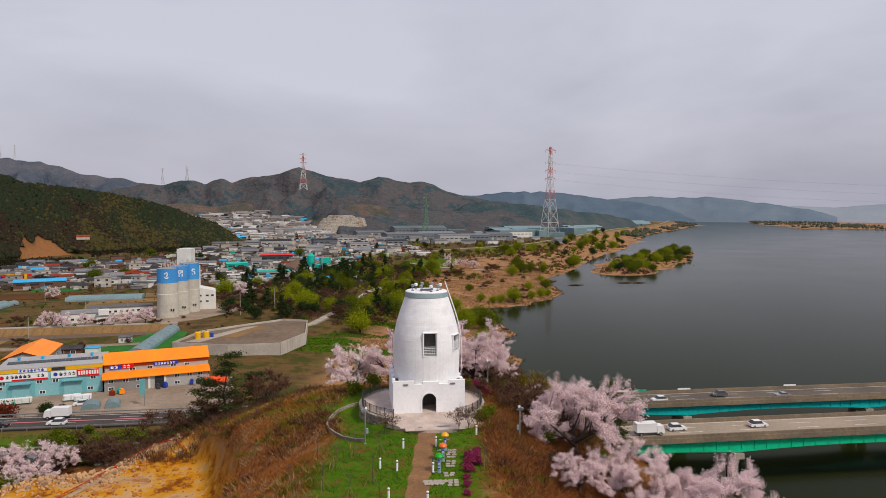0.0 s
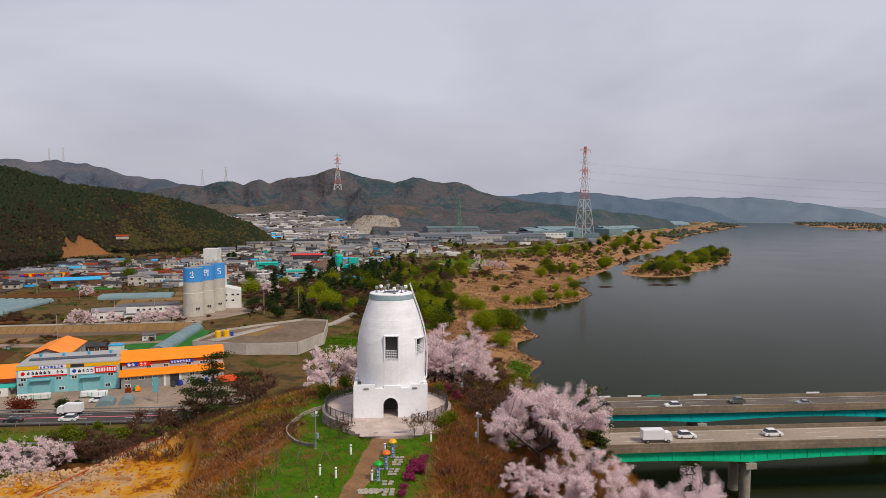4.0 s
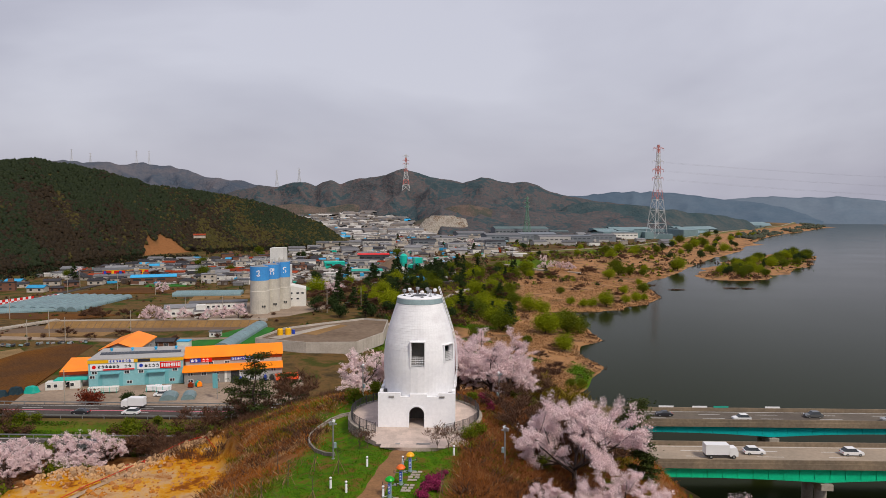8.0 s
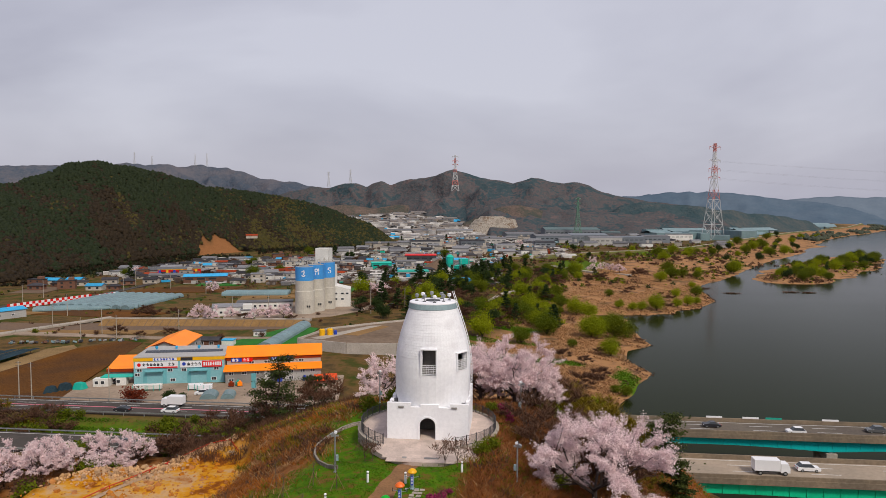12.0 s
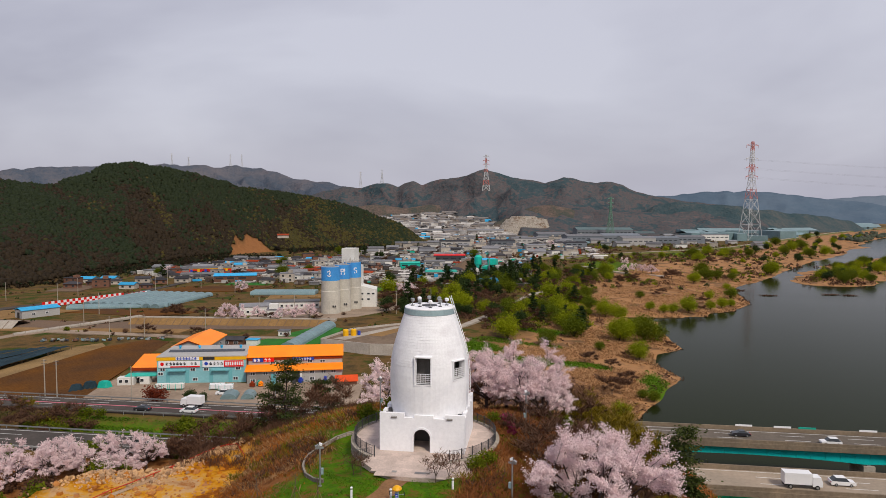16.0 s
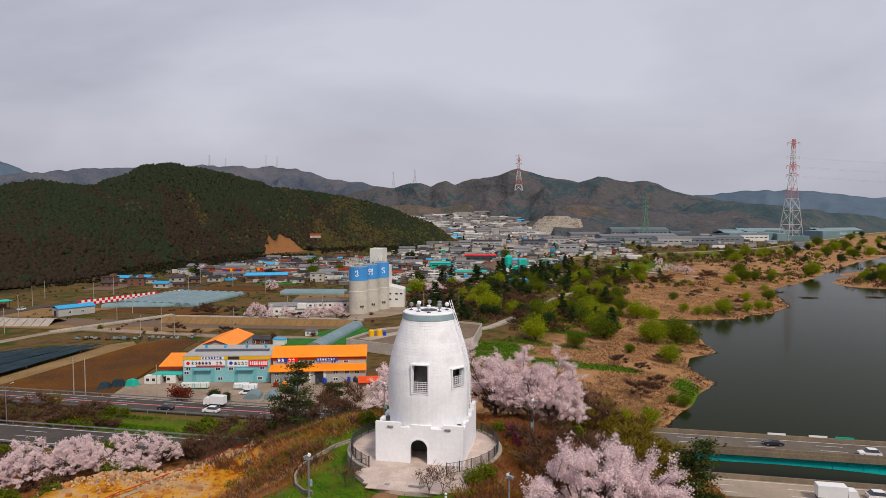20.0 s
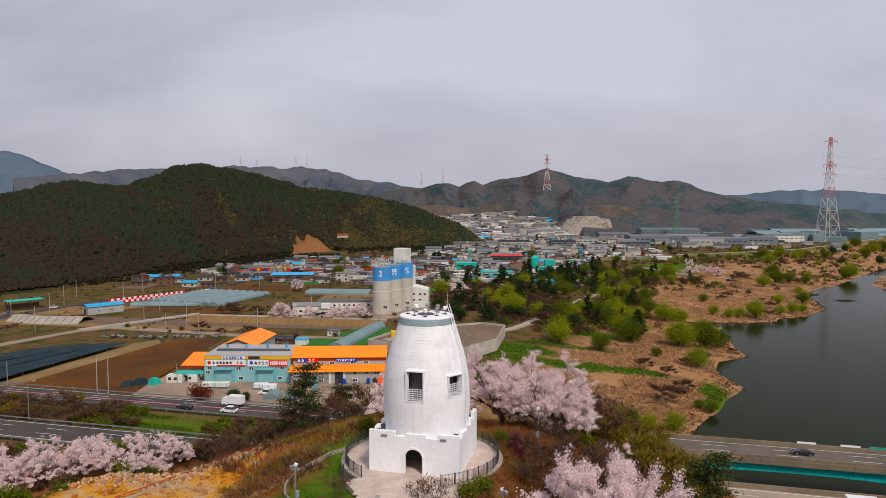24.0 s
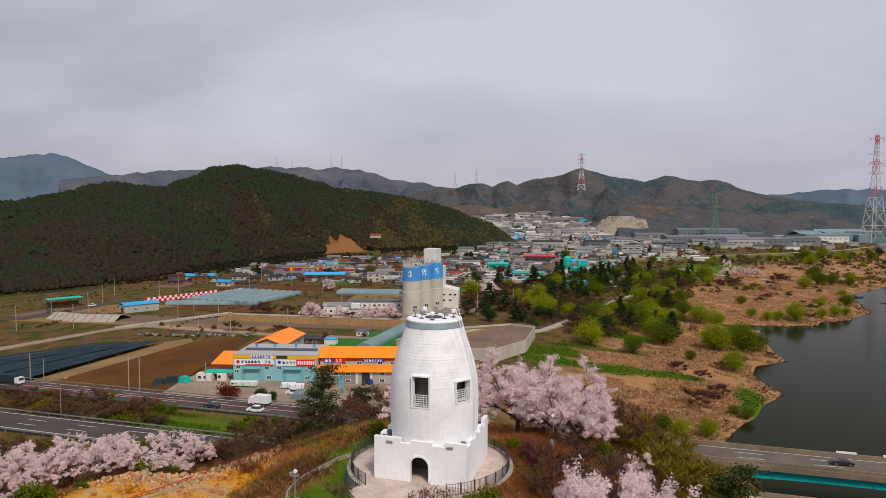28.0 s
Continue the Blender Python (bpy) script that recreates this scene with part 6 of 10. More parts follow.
for x, z in ((3, 8), (7, 8), (3, 4.5), (7, 4.5), (10, 8)):
    window_unit(ANX, x, z, 1.6, 1.0, 0.0, False)
part("canopy", Geo().box(-8, -6, 4.6, -1, 0, 4.9), LIGHTROOF, ANX)
part("canopy", Geo().box(-14, -12, 4.0, -8.5, -5, 4.3), WHITECLAD, ANX)
for x, y, w, d_, h_, tn, nm in ((-160, 297, 17, 9, 5.0, 20, "white shed with a pale pitched roof"), (-156, 322, 33, 10, 4.2, 18, "long white flat-roofed shed"), (-142, 294, 8, 7, 4.2, 18, "two-storey white site office")):
    t = thing("yard_shed", nm, "shed", (x, y, PLAIN), tn)
    part("wall", Geo().box(0, 0, 0, w, d_, h_), WHITECLAD, t)
    if w == 17:
        part("roof", Geo().gable(0, 0, w, d_, h_ + 0.05, 1.6, "x", 0.5), LIGHTROOF, t)
    else:
        part("roof", Geo().box(-0.5, -0.5, h_, w + 0.5, d_ + 0.5, h_ + 0.35), LIGHTROOF, t)
    if w == 8:
        part("upper_floor", Geo().box(1, 1, h_ + 0.36, 6, 6, h_ + 3.0), WHITECLAD, t)
    for k in range(int(w / 3)):
        window_unit(t, 1.6 + 3 * k, 1.4, 1.5, 1.2, 0.0, False)

# blue-roofed hut, bus shelter and red-white barrier along the old road
HU = thing("blue_roofed_hut", "grey block hut with a bright blue sheet roof", "hut", (-281, 270, PLAIN), 62)
part("wall", Geo().box(0, -9, 0, 20, 0, 4.6), LIGHTCLAD, HU)
part("roof", Geo().gable(0, -9, 20, 0, 4.65, 1.3, "x", 0.5, 0.25), BLUEROOF, HU)
# shade of the hut's doorway, put on as a black panel
part("doorway_shade_panel", Geo().box(-0.06, -6, 0, -0.003, -3, 3.2), INK, HU)
window_unit(HU, 6, 1.6, 1.6, 1.0, -9)
window_unit(HU, 13, 1.6, 1.6, 1.0, -9)
SH = thing("open_shelter", "open shelter under a teal sheet roof", "shelter", (-338, 272, PLAIN + 0.5), 62)
part("roof", Geo().box(-1, -7, 4.6, 19, 1, 5.0), TEALROOF, SH)
for x in (0, 6, 12, 18):
    for y in (-6, 0):
        part("post", Geo().box(x - 0.15, y - 0.15, 0, x + 0.15, y + 0.15, 4.6), DARKSTEEL, SH)
part("back_wall", Geo().box(0, -0.4, 0, 18, -0.2, 2.4), BRICK, SH)
patch("old_road", "grey local road beyond the canal", ccw([(-420, 150), (-318, 236), (-318, 262), (-316, 300), (-283, 380), (-290, 560), (-285, 560), (-276, 378), (-308, 298), (-309, 258), (-309, 232), (-414, 143)]), PLAIN + 0.35, ASPHALT, "road")
RB = thing("warning_barrier", "red and white chequered road barrier", "barrier", (0, 0, 0))
for (xa, ya), (xb, yb), hh in (((-292, 304), (-273, 357), 1.6), ((-271, 359), (-267, 375), 1.2)):
    d = Vector((xb - xa, yb - ya, 0))
    k = int(d.length / 1.9)
    for i in range(k):
        for r_ in range(2):
            a, b = Vector((xa, ya, 0)) + d * (i / k), Vector((xa, ya, 0)) + d * ((i + 1) / k)
            n_ = Vector((-d.y, d.x, 0)).normalized() * 0.15
            z0 = PLAIN + 0.35 + r_ * hh
            g = Geo().add([(a.x, a.y, z0), (b.x, b.y, z0), (b.x, b.y, z0 + hh), (a.x, a.y, z0 + hh), (a.x + n_.x, a.y + n_.y, z0), (b.x + n_.x, b.y + n_.y, z0), (b.x + n_.x, b.y + n_.y, z0 + hh), (a.x + n_.x, a.y + n_.y, z0 + hh)],
                          [(0, 1, 2, 3), (7, 6, 5, 4), (3, 2, 6, 7), (0, 3, 7, 4), (1, 5, 6, 2)])
            part("panel", g, REDW if (i + r_) % 2 else SIGNWHITE, RB)
# small bridge over the canal
SB = thing("canal_bridge", "low concrete slab bridge over the canal", "bridge", (0, 0, 0))
part("deck", Geo().add([(-244, 226, PLAIN + 0.4), (-240, 222, PLAIN + 0.4), (-208, 278, PLAIN + 1.6), (-212, 281, PLAIN + 1.6), (-244, 226, PLAIN - 0.3), (-240, 222, PLAIN - 0.3), (-208, 278, PLAIN + 0.8), (-212, 281, PLAIN + 0.8)], [(0, 1, 2, 3), (7, 6, 5, 4), (0, 4, 5, 1), (1, 5, 6, 2), (3, 2, 6, 7), (0, 3, 7, 4)]), PALE_CONC, SB)
part("approach", Geo().prism(ccw([(-212, 281), (-208, 278), (-150, 283), (-100, 287), (-100, 291), (-150, 288)]), PLAIN - 0.5, PLAIN + 0.9), PALE_CONC, SB)
for u in (0.2, 0.4, 0.6, 0.8):
    x, y = -240 + 32 * u, 223 + 56 * u
    part("pier", Geo().box(x - 1.6, y - 0.5, PLAIN - 0.6, x + 0.8, y + 0.5, PLAIN + 0.5 + u * 0.7), CONCRETE, SB)
for u in np.arange(0, 1.01, 0.08):
    x, y = -240 + 32 * u, 222 + 56 * u
    part("rail_post", Geo().box(x - 0.1, y - 0.1, PLAIN + 0.3 + u, x + 0.1, y + 0.1, PLAIN + 1.3 + u * 1.2), PALE_CONC, SB)
# sloped far bank of the canal, ribbed with poured strips
for nm, lb, line, up_, rise, m_ in (("canal_slope", "tan sloped canal bank with poured ribs", [(-205, 259), (-165, 263), (-130, 266), (-100, 269)], (0.5, 3.2), 2.8, TANDIRT), ("canal_slope", "pale concrete canal slope by the old road", [(-300, 236), (-278, 233), (-255, 238)], (-3, 8), 2.6, PALE_CONC)):
    t = thing(nm, lb, "canal bank", (0, 0, 0))
    pts = []
    for x, y in line:
        pts += [(x, y, PLAIN), (x, y, PLAIN + 0.15), (x + up_[0], y + up_[1], PLAIN + rise), (x + up_[0], y + up_[1] + 3, PLAIN + rise), (x + up_[0], y + up_[1] + 9, PLAIN)]
    part("bank", Geo().add(pts, [(5 * i + q, 5 * i + 5 + q, 5 * i + 6 + q, 5 * i + 1 + q) for i in range(len(line) - 1) for q in range(4)]), m_, t)
    for (xa, ya), (xb, yb) in zip(line, line[1:]):
        k_ = int(math.hypot(xb - xa, yb - ya) / 4)
        for i in range(k_):
            x, y = xa + (xb - xa) * i / k_, ya + (yb - ya) * i / k_
            part("rib", Geo().add([(x - 0.15, y - 0.05, PLAIN + 0.2), (x + 0.15, y - 0.05, PLAIN + 0.2), (x + 0.15 + up_[0], y + up_[1] - 0.05, PLAIN + rise + 0.12), (x - 0.15 + up_[0], y + up_[1] - 0.05, PLAIN + rise + 0.12), (x - 0.15, y, PLAIN), (x + 0.15, y, PLAIN), (x + 0.15 + up_[0], y + up_[1], PLAIN + rise - 0.2), (x - 0.15 + up_[0], y + up_[1], PLAIN + rise - 0.2)],
                                [(0, 1, 2, 3), (4, 5, 1, 0), (1, 5, 6, 2), (3, 2, 6, 7), (0, 3, 7, 4)]), CLAY, t)
# debris heaps along the track
for i in range(12):
    x, y = -216 + i * 4.6, 212 + 1.2 * i + rng.uniform(-1.5, 1.5)
    t = thing("scrap_heap", "low heap of scrap and plastic sheeting", "scrap heap", (x, y, PLAIN + 0.05), rng.uniform(0, 180), "scrap along the track")
    for q in range(5):
        m_ = pose(rng.uniform(-1.6, 1.6), rng.uniform(-0.9, 0.9), 0, rng.uniform(-25, 25), rng.uniform(-25, 25), rng.uniform(0, 180))
        c = rng.uniform(0.4, 1.1)
        part("scrap", Geo(m_).box(-0.8, -0.5, 0, 0.8, 0.5, c), (GREYCLAD, DARKSTEEL, GREENHOUSE, BRICK)[(i + q) % 4], t)
# further small fields, hedge strips and bare plots
fr = random.Random(77)
for k, (x, y, w, d_, tn) in enumerate(((-250, 330, 26, 16, 12), (-170, 352, 30, 20, 16), (-240, 440, 34, 18, 14), (-352, 380, 24, 40, 10), (-200, 262, 0.1, 0.1, 0), (-150, 405, 30, 22, 14), (-110, 420, 26, 24, 14), (-205, 480, 30, 24, 16), (-140, 470, 34, 22, 16), (-240, 250, 0.1, 0.1, 0), (-60, 700, 60, 40, 14), (60, 880, 70, 50, 30), (180, 1000, 60, 40, 40), (-20, 820, 50, 40, 20), (120, 1110, 60, 40, 35), (260, 1160, 80, 30, 45), (-160, 860, 60, 30, 14))):
    if w < 1:
        continue
    c, s_ = math.cos(radians(tn)), math.sin(radians(tn))
    poly = [(x + a * c - b * s_, y + a * s_ + b * c) for a, b in ((0, 0), (w, 0), (w, d_), (0, d_))]
    patch("field_small", ("brown", "straw-covered", "green", "grey dirt")[k % 4] + " plot between hedges and houses", poly, PLAIN + 0.18, (SOIL, STRAWSOIL, CROP, CLAY)[k % 4])

# ---- village and works on the plain ----
rng = np.random.default_rng(21)
rnd = random.Random(21)


def house(name, label, w, d, h, roofm, wallm, kind, at, turn, floors=1, panes=True):
    t = thing(name, label, "house" if h < 7 else "building", at, turn, "village houses" if h < 7 else "works buildings")
    part("wall", Geo().box(0, 0, 0, w, d, h), wallm, t)
    if kind == "gable":
        part("roof", Geo().gable(0, 0, w, d, h + 0.05, d * 0.2, "x", 0.5, 0.25), roofm, t)
        part("gable_end", Geo().add([(0.02, 0, h), (0.02, d, h), (0.02, d / 2, h + d * 0.2 - 0.1), (w - 0.02, 0, h), (w - 0.02, d, h), (w - 0.02, d / 2, h + d * 0.2 - 0.1)], [(0, 2, 1), (3, 4, 5)]), wallm, t)
    elif kind == "hip":
        o = 0.7
        part("roof", Geo().add([(-o, -o, h), (w + o, -o, h), (w + o, d + o, h), (-o, d + o, h), (d * 0.4, d / 2, h + d * 0.26), (w - d * 0.4, d / 2, h + d * 0.26)], [(0, 1, 5, 4), (1, 2, 5), (2, 3, 4, 5), (3, 0, 4), (3, 2, 1, 0)]), roofm, t)
    else:
        part("roof", Geo().box(-0.3, -0.3, h, w + 0.3, d + 0.3, h + 0.4), roofm, t)
        if floors > 1:
            part("stair_head", Geo().box(w * 0.6, d * 0.3, h + 0.41, w * 0.9, d * 0.8, h + 2.4), wallm, t)
    n_ = 2 if panes else 0
    for f in range(floors):
        for k in range(n_):
            x = w * (k + 0.5) / n_
            part("window", Geo().box(x - 0.75, -0.06, 1.0 + 3 * f, x + 0.75, -0.003, 2.3 + 3 * f), GLASSDARK, t)
    return t


protos = []
for w, d, h, rm_, wm_, kd, fl, lb in ((11, 7, 3.0, GREYROOF, HOUSEWALL, "hip", 1, "single-storey house with a dark tiled hip roof"), (12, 7, 3.2, REDROOF, HOUSEWALL, "gable", 1, "low house with a rust red roof"),
                              (10, 7, 3.0, BLUEROOF, HOUSEWALL, "gable", 1, "low house with a blue sheet roof"), (13, 8, 3.6, LIGHTROOF, WHITECLAD, "flat", 1, "white flat-roofed village house"),
                              (10, 8, 6.2, LIGHTROOF, HOUSEWALL, "flat", 2, "two-storey pale house with a flat roof"), (12, 8, 6.0, GREYROOF, BRICK, "flat", 2, "two-storey brick house with a flat roof"),
                              (14, 8, 3.6, TEALROOF, HOUSEWALL, "gable", 1, "shed with a teal sheet roof"), (9, 6, 3.0, GREYROOF, BRICK, "hip", 1, "small brick house with a dark roof"),
                              (16, 9, 4.2, LIGHTROOF, LIGHTCLAD, "gable", 1, "pale sheet-metal store with a pitched roof"), (10, 7, 3.2, GREYROOF, HOUSEWALL, "gable", 1, "low house with a grey pitched roof")):
    protos.append((w, d, h, rm_, wm_, kd, fl, lb))
made = {}


def place_house(k, x, y, turn, s=1.0, z=None):
    w, d, h, rm_, wm_, kd, fl, lb = protos[k]
    z = PLAIN if z is None else z
    near_ = y < 640
    if (k, near_) not in made:
        made[k, near_] = house("village_house", lb, w, d, h, rm_, wm_, kd, (x, y, z), turn, fl, near_)
    else:
        copy_thing(made[k, near_], pose(x, y, z, 0, 0, turn) @ Matrix.Diagonal((s, s, s, 1)))


def scatter(n, poly_x, poly_y, gap, weights, seed, keep=None, jitter=18, smin=0.9, smax=1.2):
    r = random.Random(seed)
    done, tries = [], 0
    while len(done) < n and tries < n * 30:
        tries += 1
        x, y = r.uniform(*poly_x), r.uniform(*poly_y)
        if keep and not keep(x, y):
            continue
        if any(abs(x - a) < gap and abs(y - b) < gap for a, b in done):
            continue
        done.append((x, y))
        place_house(r.choice(weights), x, y, r.choice((10, 14, 20, -8)) + r.uniform(-jitter, jitter), r.uniform(smin, smax))


def hillfoot(x, y):
    """True east of the wooded hill's foot."""
    return x > np.interp(y, [300, 420, 600, 830, 990, 1200], [-420, -372, -350, -318, -180, -200])


scatter(150, (-380, -150), (455, 720), 11, [0, 0, 8, 0, 1, 2, 3, 3, 3, 7, 1, 9, 4, 9, 8, 3, 9, 0, 5], 1, lambda x, y: hillfoot(x + 12, y) and y > 455 - 0.5 * (x + 260))
scatter(46, (-175, -40), (560, 800), 15, [0, 0, 1, 3, 3, 4, 8, 9, 2, 4], 2, hillfoot)
scatter(120, (-240, 60), (800, 1330), 20, [0, 3, 1, 3, 9, 4, 4, 8, 8, 3, 2, 7, 4, 8], 3, hillfoot, 18, 1.0, 1.5)
scatter(30, (20, 420), (1060, 1650), 34, [3, 4, 8, 8, 9, 3], 4, None, 18, 1.0, 1.6)
scatter(12, (-372, -290), (395, 460), 13, [3, 7, 5, 2, 9], 5, hillfoot)


def works(w, d, h, at, turn, wallm, roofm, label, ridge=0.08, rows=1):
    t = thing("factory_hall", label, "factory", at, turn, "works buildings")
    part("wall", Geo().box(0, 0, 0, w, d, h), wallm, t)
    part("roof", Geo().gable(0, 0, w, d, h + 0.05, d * ridge, "x", 0.4, 0.3), roofm, t)
    part("gable_end", Geo().add([(0.03, 0, h), (0.03, d, h), (0.03, d / 2, h + d * ridge - 0.15), (w - 0.03, 0, h), (w - 0.03, d, h), (w - 0.03, d / 2, h + d * ridge - 0.15)], [(0, 2, 1), (3, 4, 5)]), wallm, t)
    for k in range(int(w / 9)):
        part("window_band", Geo().box(k * 9 + 1.5, -0.08, h * 0.55, k * 9 + 7.5, -0.003, h * 0.55 + 1.4), GLASSDARK, t)
    for k in range(max(1, int(w / 30))):
        part("loading_door", Geo().box(k * 30 + 6, -0.12, 0, k * 30 + 11, -0.003, h * 0.45), DARKSTEEL if k % 2 else LIGHTCLAD, t)
    part("plinth", Geo().box(-0.1, -0.1, 0, w + 0.1, -0.083, 0.9), CONCRETE, t)
    return t


for w, d, h, x, y, tn, wm_, rm_, lb in (
        (110, 34, 11, -300, 1560, 4, LIGHTCLAD, LIGHTROOF, "long pale grey distribution hall"), (90, 32, 11, -170, 1590, 4, LIGHTCLAD, LIGHTROOF, "long pale grey distribution hall"),
                (62, 40, 12, 5, 1330, 14, STEELBLUE, LIGHTROOF, "grey-blue factory hall beside others"), (70, 40, 13, 60, 1200, 14, STEELBLUE, LIGHTROOF, "grey-blue factory hall with a pale roof"), (75, 45, 13, 130, 1240, 14, STEELBLUE, STEELBLUE, "grey-blue factory hall beside others"),
        (58, 32, 14, 150, 1110, 12, LIGHTCLAD, LIGHTROOF, "pale factory with strip windows"), (48, 30, 12, 212, 1180, 12, STEELBLUE, STEELBLUE, "dark grey steel factory hall"), (52, 34, 13, 260, 1210, 12, STEELBLUE, LIGHTROOF, "grey factory hall with pale roof"),
        (130, 60, 16, 95, 1520, 8, STEELBLUE, DARKTEAL, "long dark steel industrial hall"), (46, 26, 9, 232, 1560, 8, STEELBLUE, DARKTEAL, "grey hall with a dull green roof"), (55, 30, 13, 330, 1330, 10, WHITECLAD, LIGHTROOF, "white office block and hall"),
        (45, 30, 11, -40, 1120, 10, LIGHTCLAD, LIGHTROOF, "pale low industrial hall"), (40, 24, 10, -70, 1040, 12, STEELBLUE, GREYROOF, "small grey industrial hall"), (48, 26, 10, -150, 1010, 14, LIGHTCLAD, GREYROOF, "low hall with a grey roof"), (50, 24, 9, -215, 960, 14, CONCRETE, LIGHTROOF, "low pale hall by the hill foot"),
        (34, 20, 9, 52, 1030, 12, STEELBLUE, GREYROOF, "dark hall beside the levee"), (30, 18, 9, -10, 940, 14, LIGHTCLAD, LIGHTROOF, "pale low industrial hall"), (26, 18, 7, -62, 655, 14, LIGHTCLAD, BLUEROOF, "row of tanks under a blue roof"),
        (28, 14, 6, -90, 520, 16, LIGHTCLAD, TEALROOF, "low shed with a teal roof"), (16, 12, 8, -48, 560, 16, TEALROOF, TEALROOF, "teal clad batching plant house"), (15, 10, 5, -36, 470, 30, BLUEROOF, BLUEROOF, "shed with a bright blue roof"), (20, 12, 7, -130, 600, 18, TEALROOF, TEALROOF, "teal clad store building"), (22, 12, 6, -112, 640, 14, LIGHTCLAD, LIGHTROOF, "open store with a pale roof"),
        (36, 16, 8, -300, 492, 28, REDW, LIGHTROOF, "red and yellow school block at the hill foot"), (30, 14, 5, -296, 470, 20, LIGHTCLAD, LIGHTROOF, "pale flat-roofed store building"), (34, 18, 6, -256, 452, 22, BRICK, BLUEROOF, "orange brick depot with a blue roof"), (36, 16, 9, -110, 690, 10, DARKSTEEL, REDW, "dark showroom with red pillars"), (24, 14, 6, -170, 630, 14, WHITECLAD, LIGHTROOF, "white sheet-metal store building"), (22, 14, 5, -150, 668, 12, WHITECLAD, BLUEROOF, "white store with a blue roof")):
    hall_ = works(w, d, h, (x, y, PLAIN), tn, wm_, rm_, lb)
    if wm_ is REDW:
        for k in range(6):
            part("wall_panel", Geo().box(k * 6 + 0.8, -0.2, 1.0, k * 6 + 2.8, -0.121, 7.2), YELLOWP if k % 2 else SIGNBLUE, hall_)
        part("cornice", Geo().box(-0.3, -0.35, 7.3, w + 0.3, -0.09, 8.0), YELLOWP, hall_, "yellow cornice band")
# sheds, stacks, vehicles and lean-tos among the houses, too many to count
def clutter(n, xr, yr, keep, seed, small, large, material, label, level=None):
    q = np.random.default_rng(seed)
    g_ = Geo()
    k = 0
    while k < n:
        x, y = q.uniform(*xr), q.uniform(*yr)
        if not keep(x, y):
            k += 0.2
            continue
        a, b, h = q.uniform(small, large), q.uniform(small * 0.6, large * 0.5), q.uniform(0.8, 2.6) * (1 + large / 16)
        g_.m = pose(x, y, level(x, y) - 0.6 if level else PLAIN, 0, 0, q.choice((14, 104, 30, -8)) + q.uniform(-6, 6))
        if q.uniform() < 0.45:
            g_.gable(-a / 2, -b / 2, a, b, h * 0.7, b * 0.2, "x", 0.2, 0.2)
            g_.box(-a / 2, -b / 2, 0, a / 2, b / 2, h * 0.7)
        else:
            g_.box(-a / 2, -b / 2, 0, a / 2, b / 2, h)
        k += 1
    tagged(part("yard_clutter", g_, material), label, "clutter", kind="stuff")


town = ((-375, -150), (455, 715), lambda x, y: hillfoot(x + 12, y) and y > 455 - 0.5 * (x + 260)), ((-150, 0), (460, 760), lambda x, y: True), ((-235, 90), (790, 1330), hillfoot)
CLUTWHITE = mat("white_sheet_metal", (0.62, 0.60, 0.58), 0.6, vary=0.25, scale=0.2, second=(0.42, 0.40, 0.38), spec=0.10)
CLUTDARK = mat("dark_tarpaulin_and_slate", (0.05, 0.05, 0.055), 0.8, vary=0.3, scale=0.2, second=(0.11, 0.085, 0.07), spec=0.10)
CLUTGREY = mat("dull_grey_sheet", (0.15, 0.155, 0.168), 0.7, vary=0.3, scale=0.2, second=(0.25, 0.215, 0.19), spec=0.10)
for j, (xr, yr, kp) in enumerate(town):
    for k, (mt_, n_, lb) in enumerate(((CLUTWHITE, 330, "white sheds, vehicles and sheeting"), (CLUTDARK, 190, "dark sheds and covered stacks"), (CLUTGREY, 190, "grey lean-tos and stacks"), (BLUEROOF, 34, "blue sheet lean-tos"), (TEALROOF, 16, "teal sheds"), (REDROOF, 12, "rust red sheds"))):
        clutter(n_, xr, yr, kp, 500 + 10 * j + k, 2.2, (8, 8, 13)[j], mt_, lb + (" in the village", " round the batching plant", " in the far town")[j])
# the far end of the town under the mountains, and the glasshouse plain
def far_end(x, y):
    return 2.2 < math.degrees(math.atan2(-x, y)) < 15.5 and 1330 < math.hypot(x, y) < 2050


def glass_plain(x, y):
    return x < np.interp(y, [1060, 1215, 1335, 1897, 2584], [305, 400, 465, 801, 1282]) - 30


for k, (mt_, n_, lo, hi, kp, xr, yr, lb) in enumerate(((CLUTWHITE, 260, 8, 40, far_end, (-540, 0), (1300, 2050), "white halls under the mountains"), (CLUTGREY, 220, 10, 46, far_end, (-540, 0), (1300, 2050), "grey halls under the mountains"), (BLUEROOF, 26, 8, 30, far_end, (-540, 0), (1300, 2050), "blue halls under the mountains"),
                                                   (GREENHOUSE, 170, 26, 90, glass_plain, (330, 1350), (1300, 2800), "long film greenhouses on the far plain"), (CLUTWHITE, 90, 6, 18, glass_plain, (280, 1250), (1250, 2700), "white farm sheds on the far plain"), (CLUTGREY, 60, 6, 18, glass_plain, (280, 1250), (1250, 2700), "grey farm sheds on the far plain"))):
    clutter(n_, xr, yr, kp, 560 + k, lo, hi, mt_, lb, valley_z if kp is far_end else None)
